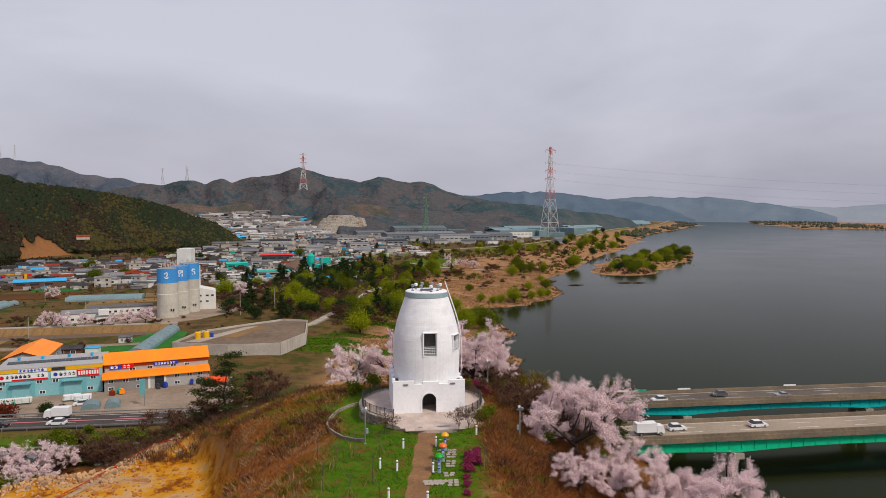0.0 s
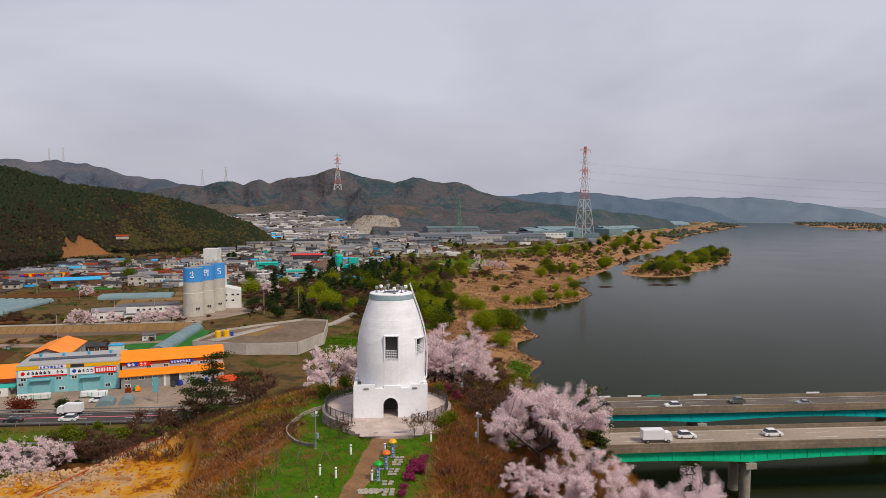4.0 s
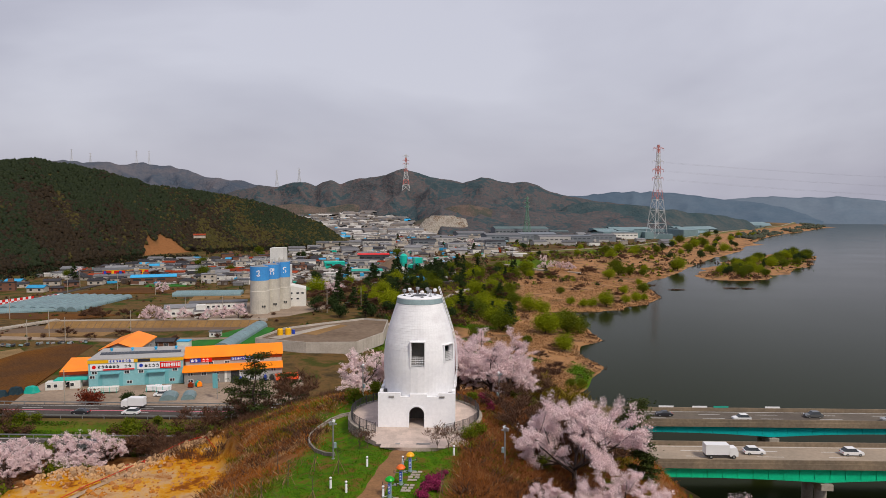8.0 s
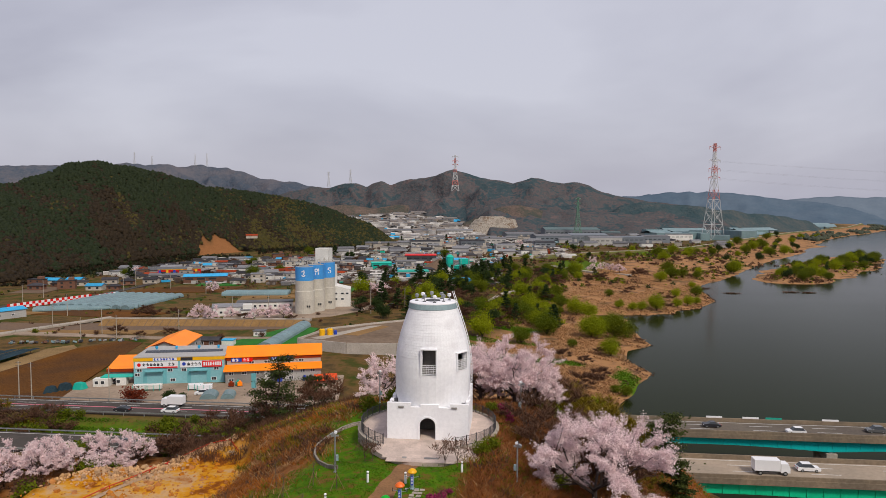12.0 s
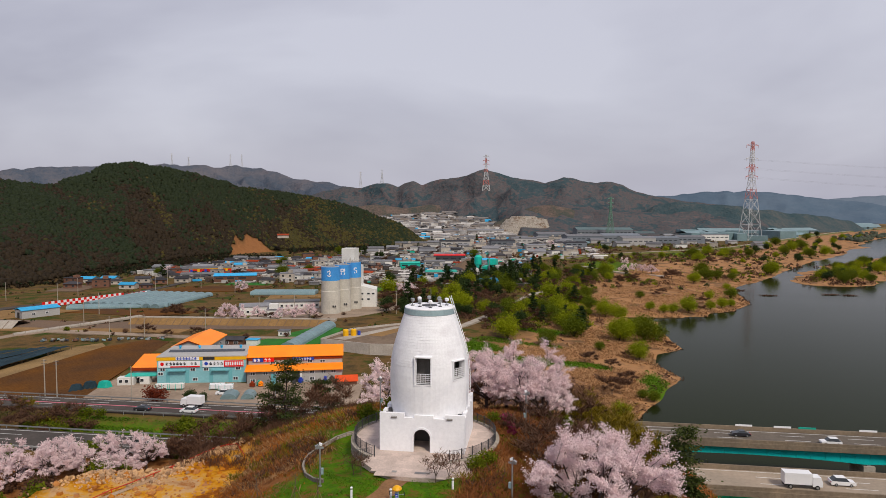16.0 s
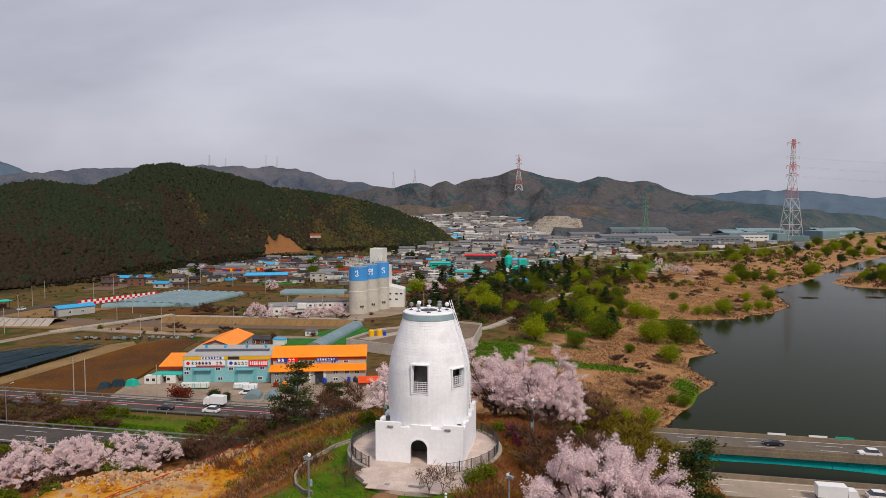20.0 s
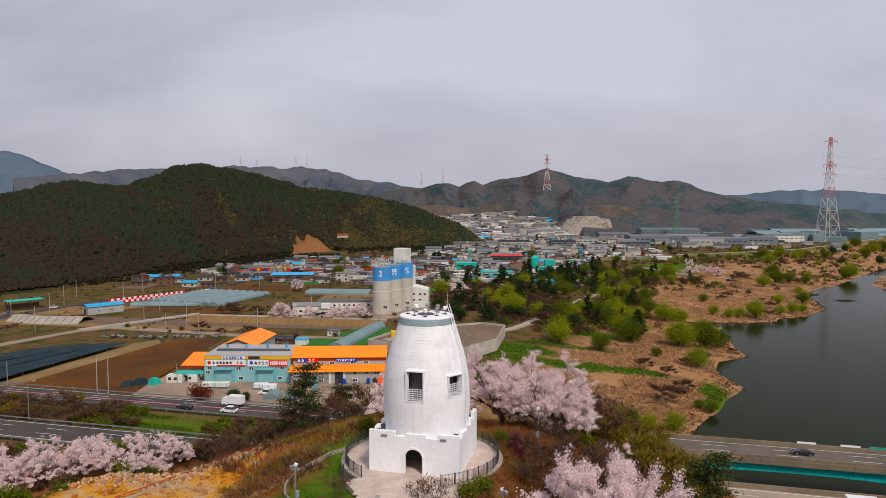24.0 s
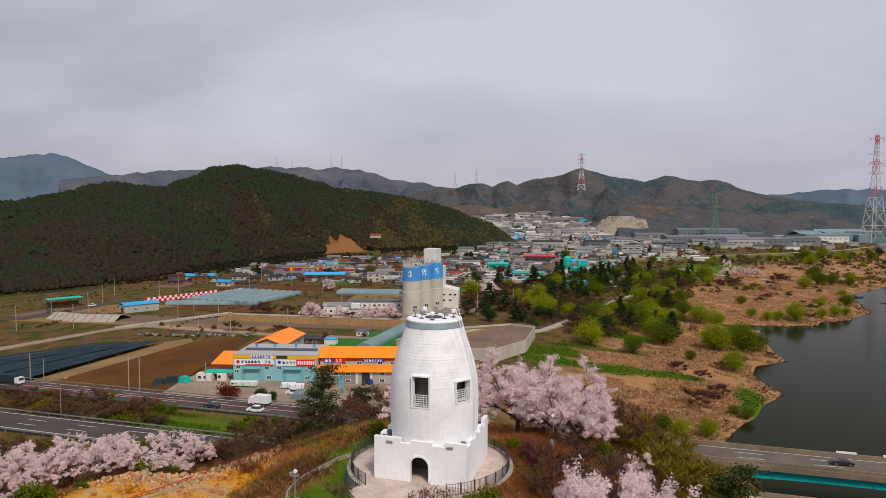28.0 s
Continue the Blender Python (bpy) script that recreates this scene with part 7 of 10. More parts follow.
# apartment slabs at the mountain foot
for i in range(5):
    t = thing("apartment_block", "pale apartment slab at the mountain foot", "apartment block", (20 + 26 * i, 1830 + 6 * i, PLAIN + 6), 4, "apartment blocks")
    part("wall", Geo().box(0, 0, -8, 22, 12, 18), HOUSEWALL, t)
    part("roof", Geo().box(-0.4, -0.4, 18, 22.4, 12.4, 18.8), LIGHTROOF, t)
    for f in range(6):
        part("window_band", Geo().box(1, -0.08, 1 + 2.8 * f, 21, -0.003, 2.6 + 2.8 * f), GLASSDARK, t)
# gravel cone at the batching plant
GC = thing("gravel_heap", "grey cone of gravel at the batching plant", "gravel heap", (-60, 600, PLAIN))
pts = [(0, 0, 13)] + [(r * (1 + 0.08 * math.sin(3 * a + r)) * math.cos(a), r * (1 + 0.06 * math.cos(4 * a)) * math.sin(a), 13 * (1 - r / 24) + 0.4 * math.sin(5 * a)) for r in (8, 16, 24) for a in [2 * math.pi * i / 28 for i in range(28)]]
fs = [(0, 1 + i, 1 + (i + 1) % 28) for i in range(28)] + [(1 + 28 * j + i, 1 + 28 * (j + 1) + i, 1 + 28 * (j + 1) + (i + 1) % 28, 1 + 28 * j + (i + 1) % 28) for j in (0, 1) for i in range(28)]
part("gravel", Geo().add(pts, fs), CLAY, GC)
BP = thing("batching_plant", "tall steel batching plant with teal hoppers", "plant", (-42, 545, PLAIN), 14)
for x in (0, 7, 14):
    for y in (0, 7):
        part("leg", Geo().tube((x, y, 0), (x, y, 17), 0.3), STEEL, BP)
part("hopper", Geo().lathe([(1, 8), (3.6, 12), (3.6, 18), (1.5, 20)], 14, (-3, 3, 0)), TEALROOF, BP)
part("hopper", Geo().box(6, 0, 11, 15, 8, 16), TEALROOF, BP)
part("belt", Geo().tube((14, 3, 15), (-16, 10, 3), 0.9, n=6), STEEL, BP)
part("control_room", Geo().box(-8, -4, 0, -1, 2, 8), WHITECLAD, BP)
# levee road and its retaining strip
lev = [(-70, 720), (0, 768), (60, 830), (130, 890), (215, 962), (305, 1060), (400, 1215), (465, 1335), (801, 1897), (1282, 2584), (1800, 3520)]
LV = thing("levee_road", "pale levee road along the flood plain", "levee", (0, 0, 0))
tagged(LV, kind="structure")
LEVEE = mat("dry_grass_levee", (0.15, 0.115, 0.05), 0.95, vary=0.3, scale=0.1, second=(0.085, 0.095, 0.03))
for (xa, ya), (xb, yb) in zip(lev, lev[1:]):
    d = Vector((xb - xa, yb - ya, 0)).normalized()
    n_ = Vector((-d.y, d.x, 0))
    for nm, offs, zs_, m_ in (("levee_bank", (-12, -3, 3, 12), (-3, 2.2, 2.2, -1), LEVEE), ("levee_top", (-2.4, -2.38, 2.38, 2.4), (2.1, 2.35, 2.35, 2.1), PALE_CONC)):
        P = [Vector((*c, 0)) + n_ * o for c in ((xa, ya), (xb, yb)) for o in offs]
        part(nm, Geo().add([(v.x, v.y, PLAIN + z) for v, z in zip(P, zs_ * 2)], [(0, 4, 5, 1), (1, 5, 6, 2), (2, 6, 7, 3)]), m_, LV)
# trail through the river wood and the white walkway
for pts_, wd, nm, mt, zt in (([(-45, 262), (-29, 284), (-20, 324), (-9, 362), (4, 418), (30, 470)], 2.2, "river_trail", PALE_CONC, 0.12), ([(55, 700), (90, 630), (128, 600)], 3.0, "walkway", PALE_CONC, 1.0)):
    for (xa, ya), (xb, yb) in zip(pts_, pts_[1:]):
        d = Vector((xb - xa, yb - ya, 0)).normalized()
        n_ = Vector((-d.y, d.x, 0)) * wd
        za, zb_ = float(ground_z(xa, ya)) + zt + 0.5, float(ground_z(xb, yb)) + zt + 0.5
        g = Geo().add([(xa - n_.x, ya - n_.y, za), (xa + n_.x, ya + n_.y, za), (xb + n_.x, yb + n_.y, zb_), (xb - n_.x, yb - n_.y, zb_), (xa - n_.x, ya - n_.y, za - 1.5), (xa + n_.x, ya + n_.y, za - 1.5), (xb + n_.x, yb + n_.y, zb_ - 1.5), (xb - n_.x, yb - n_.y, zb_ - 1.5)],
                      [(3, 2, 1, 0), (0, 1, 5, 4), (1, 2, 6, 5), (2, 3, 7, 6), (3, 0, 4, 7)])
        tagged(part(nm, g, mt), "pale concrete footpath", "path", kind="structure")


# ---- lattice pylons and cables ----
def pylon(name, label, at, turn, Hp, B, bands, arms, thick):
    t = thing(name, label, "pylon", at, turn, "power line pylons")
    lev_ = [0, 0.16, 0.30, 0.42, 0.52, 0.61, 0.69, 0.77, 0.84, 0.91, 0.97, 1.0]
    wid = lambda u: B * (1 - u / 0.62 * 0.72) if u < 0.62 else B * (0.28 - 0.16 * (u - 0.62) / 0.38)
    for a, b in zip(lev_, lev_[1:]):
        g = Geo()
        wa, wb = wid(a) / 2, wid(b) / 2
        c0, c1 = [(-wa, -wa), (wa, -wa), (wa, wa), (-wa, wa)], [(-wb, -wb), (wb, -wb), (wb, wb), (-wb, wb)]
        for i in range(4):
            j = (i + 1) % 4
            g.tube((*c0[i], a * Hp), (*c1[i], b * Hp), thick, n=4)
            g.tube((*c0[i], a * Hp), (*c1[j], b * Hp), thick * 0.55, n=3)
            g.tube((*c0[j], a * Hp), (*c1[i], b * Hp), thick * 0.55, n=3)
            g.tube((*c1[i], b * Hp), (*c1[j], b * Hp), thick * 0.6, n=3)
        part("lattice_section", g, bands(a), t)
    for u in arms:
        g = Geo()
        w_ = B * 0.42
        for s in (-1, 1):
            g.tube((0, 0, u * Hp + 0.02 * Hp), (s * w_, 0, u * Hp), thick * 0.7, n=4)
            g.tube((0, 0, u * Hp - 0.01 * Hp), (s * w_, 0, u * Hp), thick * 0.7, n=4)
            g.tube((s * w_, 0, u * Hp), (s * w_, 0, u * Hp - 0.03 * Hp), thick * 0.6, n=4)
        part("cross_arm", g, bands(u), t)
    return t


rw = lambda u: (PYLONRED if int((u - 0.40) * 8.5) % 2 == 0 else PYLONWHITE) if u > 0.40 else PYLONWHITE
pylon("river_pylon", "tall red and white lattice pylon beside the river", (437, 1385, PLAIN), 20, 202, 33, rw, (0.965, 0.83, 0.74, 0.65), 0.62)
pylon("hill_pylon", "red and white lattice pylon on the wooded mountain", (-117, 1495, 68), 10, 84, 17, lambda u: PYLONRED if int(u * 7) % 2 else PYLONWHITE, (0.96, 0.84, 0.74), 0.55)
pylon("green_pylon", "green lattice pylon at the mountain foot", (168, 1500, PLAIN), 15, 92, 16, lambda u: PYLONGREEN, (0.96, 0.85, 0.75), 0.5)
for x, y, z, hh in ((-630, 2263, 104, 55), (-556, 2283, 118, 50), (-1690, 2834, 222, 60), (-1627, 2871, 218, 50), (-1462, 2958, 220, 66), (-1415, 2981, 222, 66)):
    pylon("far_pylon", "thin grey lattice pylon on the ridge", (x, y, z), 20, hh, 11, lambda u: PYLONWHITE, (0.95, 0.82, 0.7), 0.4)
CBL = thing("power_cables", "thin power cables over the river", "cable", (0, 0, 0))
for k, (u, s) in enumerate([(u, s) for u in (0.82, 0.73, 0.64) for s in (-1, 1)]):
    g = Geo()
    A = Vector((437 + s * 17, 1385 + s * 5, PLAIN + 202 * u))
    B_ = Vector((2600 + s * 17, 950, PLAIN + 202 * u))
    prev = None
    for i in range(31):
        q = i / 30
        p = A.lerp(B_, q)
        p.z -= 70 * 4 * q * (1 - q) * 0.8
        if prev:
            g.tube(prev, p, 0.07, n=3)
        prev = p
    part("cable", g, STEEL, CBL)

# ---- trees and undergrowth ----
def gz(x, y):
    return float(ground_z(x, y))


def branching(r, h, spread, levels, start, seed, first=5):
    """Limbs of a tree as (a, b, radius at a, radius at b, level)."""
    rr_ = random.Random(seed)
    segs = []
    trunk_top = Vector((rr_.uniform(-0.3, 0.3), rr_.uniform(-0.3, 0.3), h * start))
    segs.append((Vector((0, 0, -0.6)), trunk_top, r, r * 0.75, 0))

    def grow(p, d, L, rad, lv):
        q = p + d * L
        segs.append((p, q, rad, rad * 0.6, lv))
        if lv >= levels:
            return
        for k in range(3 if lv < levels - 1 else 3):
            v = Vector((rr_.gauss(0, 1), rr_.gauss(0, 1), rr_.gauss(0.1, 0.55)))
            nd = (d * 1.0 + v * 0.66).normalized()
            nd.z = max(nd.z * (0.82 if lv > 1 else 1.0), -0.15)
            grow(p + d * L * rr_.uniform(0.55, 1.0), nd.normalized(), L * rr_.uniform(0.55, 0.8), rad * 0.55, lv + 1)

    for k in range(first):
        a = 2 * math.pi * (k + rr_.uniform(-0.25, 0.25)) / first
        d = Vector((math.cos(a) * spread, math.sin(a) * spread, rr_.uniform(0.45, 1.0))).normalized()
        grow(trunk_top * rr_.uniform(0.7, 1.0), d, h * rr_.uniform(0.30, 0.42), r * 0.55, 1)
    return segs


def limb_geo(segs, maxlevel, n=5):
    g = Geo()
    for a, b, r0, r1, lv in segs:
        if lv <= maxlevel:
            g.tube(a, b, r0, r1, n if lv < 2 else 3)
    return g


def cherry(at, turn, h, R, spread, petals, size, seed, label, group="cherry trees in bloom", levels=5):
    t = thing("cherry_tree", label, "cherry tree", at, turn, group)
    segs = branching(0.03 * h, h, spread, levels, 0.16, seed, 6)
    top = max(s[1].z for s in segs)
    wide = sorted(math.hypot(s[1].x, s[1].y) for s in segs)[int(len(segs) * 0.95)]
    fit_ = lambda v: Vector((v.x * R / wide, v.y * R / wide, v.z * h / top))
    segs = [(fit_(a_), fit_(b_), r0, r1, lv) for a_, b_, r0, r1, lv in segs]
    part("trunk", limb_geo([s for s in segs if s[4] == 0], 0, 8), BARK, t)
    part("limb_frame", limb_geo([s for s in segs if 0 < s[4] < 5], 4), BARK, t)
    r = np.random.default_rng(seed)
    ends = [s for s in segs if s[4] >= levels - 1]
    A = np.array([s[0] for s in ends])
    B = np.array([s[1] for s in ends])
    k = r.integers(0, len(ends), petals)
    u = r.uniform(0.0, 1.2, (petals, 1))
    C = A[k] + (B[k] - A[k]) * u + r.normal(0, 0.019 * h, (petals, 3)) * np.array([1, 1, 0.6])
    C = C[C[:, 2] > 0.10 * h]
    quads("blossom", leaf_quads(C, size, r), BLOSSOM, t, "pale pink blossom")
    return t


def place(proto, x, y, turn, s, dz=0.0, sz=None):
    sz = s if sz is None else sz
    return copy_thing(proto, pose(x, y, gz(x, y) + dz, 0, 0, turn) @ Matrix.Diagonal((s, s, sz, 1)))


c_big = cherry((16.6, -3.6, gz(16.6, -3.6) - 0.3), 30, 10.8, 6.8, 1.7, 92000, 0.066, 3, "large spreading cherry tree in full pale pink bloom")
c_mid = cherry((9, 21.5, gz(9, 21.5) - 0.2), 80, 9.8, 5.4, 1.3, 36000, 0.072, 7, "cherry tree in full pale pink bloom behind the tower")
c_low = cherry((-9.5, 25, gz(-9.5, 25)), 10, 7.0, 4.1, 1.2, 17000, 0.085, 11, "smaller cherry tree in pale pink bloom on a slope")
for x, y, tn, s in ((19.5, -13.5, 200, 0.70), (26, -15, 90, 0.92), (13.0, -15, 300, 0.40), (31.5, -13.5, 10, 0.80), (22.5, -18, 150, 0.66)):
    place(c_big, x, y, tn, s)
for x, y, tn, s in ((4.5, 22.5, 200, 1.02), (11.5, 22.5, 310, 0.84), (-3, 26, 130, 0.86), (7, 27, 250, 0.9), (12, 25, 220, 0.75)):
    place(c_mid, x, y, tn, s)
for x, y, tn, s in ((18.2, 20.2, 50, 0.5), (-7, 29, 190, 0.9)):
    place(c_low, x, y, tn, s)
for i, (x, y, s) in enumerate(((-62, 51, 0.95), (-66.5, 50, 1.1), (-71, 47, 1.05), (-76, 44, 1.1), (-81, 41, 1.1), (-85, 37, 1.05), (-79, 49, 1.0), (-92, 40, 1.05), (-98, 34, 1.1), (-88, 47, 1.0), (-104, 42, 1.0), (-84, 31, 0.9))):
    place(c_low, x, y, 47 * i, s)
for i, (x, y, s) in enumerate(((-163, 286, 1.3), (-154, 282, 1.3), (-147, 292, 1.0), (-126, 292, 1.2), (-118, 296, 1.3), (-132, 288, 1.0), (-84, 392, 1.6), (-80, 398, 1.5), (104, 700, 1.4), (96, 640, 1.3), (104, 628, 1.3), (112, 622, 1.3), (120, 616, 1.4), (-208, 402, 1.3), (-330, 505, 1.4), (26, 1060, 1.7), (-6, 1180, 1.9))):
    place(c_low, x, y, 71 * i, s)


def crowned(name, label, category, at, h, r, leaf, n, size, seed, bark=BARK, trunk=0.35, flat=0.8, clumps=12, group=""):
    t = thing(name, label, category, at, 0, group)
    q = np.random.default_rng(seed)
    g = Geo().tube((0, 0, -0.6), (0.1, 0, h * trunk), 0.035 * h, 0.022 * h, 7)
    cz = h * (0.5 + trunk / 2)
    cl = q.normal(size=(clumps, 3))
    cl /= np.linalg.norm(cl, axis=1)[:, None]
    cl *= q.uniform(0.35, 0.85, (clumps, 1))
    cl = cl * np.array([r, r, h * (1 - trunk) * 0.5 * flat]) + np.array([0, 0, cz])
    for c in cl:
        g.tube((0.05, 0, h * trunk * 0.8), tuple(c), 0.014 * h, 0.005 * h, 4)
    part("trunk", g, bark, t)
    k = q.integers(0, clumps, n)
    C = cl[k] + q.normal(0, 1, (n, 3)) * np.array([r * 0.26, r * 0.26, h * (1 - trunk) * 0.15])
    C[:, 2] = np.maximum(C[:, 2], 0.06 * h)
    quads("crown", leaf_quads(C, size, q), leaf, t)
    return t


def conifer(name, label, at, h, r, n, size, seed, leaf=PINE, group=""):
    t = thing(name, label, "pine", at, 0, group)
    q = np.random.default_rng(seed)
    part("trunk", Geo().tube((0, 0, -0.6), (0.15, 0, h * 0.95), 0.022 * h, 0.005 * h, 6), BARK, t)
    pts = []
    lg = Geo()
    whorls = 9
    for w in range(whorls):
        z = h * (0.22 + 0.74 * w / (whorls - 1))
        rad = r * (1 - w / whorls) ** 0.7
        for b in range(6):
            a = q.uniform(0, 2 * math.pi)
            L = rad * q.uniform(0.6, 1.1)
            e = np.array([L * math.cos(a), L * math.sin(a), z + q.uniform(-0.02, 0.05) * h])
            lg.tube((0.1, 0, z), tuple(e), 0.006 * h, 0.002 * h, 3)
            m_ = max(3, n // (whorls * 6))
            u = q.uniform(0.25, 1.05, (m_, 1))
            pts.append(np.array([0, 0, z]) * (1 - u) + e * u + q.normal(0, 0.045 * r + 0.012 * h, (m_, 3)) * np.array([1, 1, 0.6]))
    part("limb_frame", lg, BARK, t)
    quads("needles", leaf_quads(np.concatenate(pts), size, q, 0.4), leaf, t)
    return t


def red_pine(at, h, seed, label):
    """A pine with a bare leaning trunk and flat clouds of needles."""
    t = thing("pine_tree", label, "pine", at, 0, "pines on the ridge")
    q = random.Random(seed)
    r = np.random.default_rng(seed)
    tr = Geo()
    p = Vector((0, 0, -0.5))
    spine = [p]
    for i in range(7):
        p = p + Vector((q.uniform(-0.3, 0.35), q.uniform(-0.3, 0.3), h / 7))
        spine.append(p)
    for i in range(7):
        tr.tube(spine[i], spine[i + 1], 0.02 * h * (1 - i / 9), 0.02 * h * (1 - (i + 1) / 9), 7)
    part("trunk", tr, BARK, t)
    lg, pads = Geo(), []
    for i in range(2, 8):
        for k in range(4):
            a = q.uniform(0, 6.28)
            L = h * q.uniform(0.18, 0.40) * (1.15 - i / 11)
            e = spine[i] + Vector((math.cos(a) * L, math.sin(a) * L, q.uniform(0.0, 0.08) * h))
            lg.tube(spine[i], e, 0.006 * h, 0.003 * h, 4)
            m_ = 170
            u = r.uniform(0.45, 1.1, (m_, 1))
            pads.append(np.array(spine[i]) * (1 - u) + np.array(e) * u + r.normal(0, 1, (m_, 3)) * np.array([0.07 * h, 0.07 * h, 0.018 * h]))
    part("limb_frame", lg, BARK, t)
    quads("needles", leaf_quads(np.concatenate(pads), 0.17, r, 0.3), PINE, t)
    return t


red_pine((-30.5, 42.4, gz(-30.5, 42.4)), 11.0, 4, "tall dark pine with flat needle clouds on the ridge")
red_pine((-34.5, 47, gz(-34.5, 47)), 9.5, 9, "dark leaning pine beside a taller one")
red_pine((-26, 48, gz(-26, 48)), 8.5, 12, "dark pine on the ridge")
red_pine((25.6, 14.5, gz(25.6, 14.5)), 8.5, 15, "dark green pine below the big cherry tree")
red_pine((28.5, 13, gz(28.5, 13)), 5.0, 21, "dark green pine on the lower slope")


def bare(at, h, seed, label, name="bare_tree", material=GREYBARK, group="bare trees on the slopes", twigs=900, spread=0.9, leaf=BROWNLEAF):
    t = thing(name, label, "bare tree", at, 0, group)
    segs = branching(0.018 * h, h, spread, 4, 0.2, seed, 5)
    part("trunk", limb_geo([s for s in segs if s[4] == 0], 0, 6), material, t)
    part("branch_frame", limb_geo([s for s in segs if s[4] > 0], 4, 4), material, t)
    r = np.random.default_rng(seed)
    ends = [s for s in segs if s[4] >= 3]
    A, B = np.array([s[0] for s in ends]), np.array([s[1] for s in ends])
    k = r.integers(0, len(ends), twigs)
    base = A[k] + (B[k] - A[k]) * r.uniform(0, 1, (twigs, 1))
    quads("twig_crown", blades(base, 0.12 * h, 0.012 * h, r, 0.9), leaf, t)
    return t


b_a = bare((-33, 52, gz(-33, 52)), 7.0, 31, "bare grey-brown tree on the slope")
b_b = bare((-22, 36, gz(-22, 36)), 4.5, 32, "low bare brown tree on the slope")
b_c = bare((2.4, -6.6, gz(2.4, -6.6)), 2.6, 33, "small bare shrub beside the apron", "bare_shrub", twigs=260, spread=0.3)
rng = np.random.default_rng(44)
place(b_c, 3.6, -6.3, 70, 1.0)
place(b_c, -5.4, -5.0, 120, 0.8)
place(b_c, -4.6, -5.6, 20, 0.7)
for i in range(62):
    k = i % 4
    if k == 0:
        x, y = rng.uniform(-48, -14), rng.uniform(44, 60)
    elif k == 1:
        x, y = rng.uniform(10, 22), rng.uniform(2, 16)
        if math.hypot(x - 16, y + 4) < 5 or i % 8 == 1:
            continue
    elif k == 2:
        x, y = rng.uniform(2, 18), rng.uniform(26, 44)
    else:
        x, y = rng.uniform(-62, -42), rng.uniform(56, 66)
    if math.hypot(x - 0, y - 4) > 10:
        place(b_a if i % 3 else b_b, x, y, rng.uniform(0, 360), rng.uniform(0.6, 1.05))
b_d = bare((21.5, 22, gz(21.5, 22)), 6.0, 34, "slender young tree with olive-yellow buds", twigs=1300, leaf=OLIVEBUD)
for x, y, s in ((23, 27, 0.9), (24.5, 22, 1.0), (26, 31, 0.9), (20, 30, 0.9), (22, 36, 1.0), (28, 26, 0.7), (18, 36, 1.0), (16, 31, 0.8), (26, 19, 0.7), (14, 42, 1.0), (9, 38, 0.9), (21.5, 12, 0.7), (23, 8, 0.6)):
    place(b_d, x, y, 77 * x, s)
# bare thicket beside the highway
for i in range(70):
    x, y = rng.uniform(-250, -116), rng.uniform(87, 104)
    place(b_a if i % 2 else b_d, x, y, rng.uniform(0, 360), rng.uniform(0.7, 1.15))

# prototypes of river and field trees
will = crowned("willow", "yellow-green willow in new leaf on the flood plain", "willow", (52, 287, gz(52, 287)), 12, 6.2, WILLOW, 5200, 0.30, 51, trunk=0.12, flat=1.0, clumps=26, group="flood plain trees")
spri = crowned("broadleaf_tree", "broadleaf tree in fresh green leaf", "tree", (66, 310, gz(66, 310)), 11, 6.6, SPRING, 5200, 0.30, 52, trunk=0.10, flat=1.0, clumps=24, group="flood plain trees")
dark = crowned("evergreen_tree", "rounded dark evergreen tree", "tree", (0, 300, gz(0, 300)), 9, 4.5, DARKLEAF, 3000, 0.34, 53, trunk=0.1, group="flood plain trees")
brow = bare((-14, 330, gz(-14, 330)), 9.0, 54, "leafless brown tree with fine twigs", group="flood plain trees", twigs=1500)
coni = conifer("conifer", "tall dark green pointed conifer", (-62, 470, gz(-62, 470)), 15, 4.6, 1500, 0.6, 55, DARKLEAF, "conifers by the works")
bush = crowned("shrub", "low olive-green shrub on the road verge", "shrub", (-60, 95, gz(-60, 95)), 3.4, 2.2, SPRING, 650, 0.24, 56, trunk=0.05, clumps=9, group="verge shrubs")
bushd = crowned("shrub", "low dark shrub on the road verge", "shrub", (-66, 98, gz(-66, 98)), 3.0, 2.0, BROWNLEAF, 650, 0.2, 57, trunk=0.05, clumps=9, group="verge shrubs")
redb = crowned("plum_tree", "round dark red plum tree at the yard edge", "tree", (-109, 130, gz(-109, 130)), 6.2, 3.6, RUSTLEAF, 1300, 0.28, 58, trunk=0.1)
rust = crowned("shrub", "rust-orange leaved shrub behind the ridge", "shrub", (-37, 62, gz(-37, 62)), 6.0, 4.0, RUSTLEAF, 1300, 0.25, 59, trunk=0.1)
place(dark, -98.5, 132, 0, 0.45)
place(dark, -94, 131, 40, 0.40)

def footwood(x, y, q):
    e = np.interp(y, [300, 420, 600, 830, 990, 1200], [-420, -372, -350, -318, -180, -200])
    b = np.degrees(np.arctan2(-x, y))
    return (x < e - 4) & (x > e - 170) & ~((b > 22.2) & (b < 27.2) & (np.hypot(x, y) > 850)) & (wob(x, y, 30.0, 3.0) + q.normal(0, 0.4, len(x)) > -0.5)


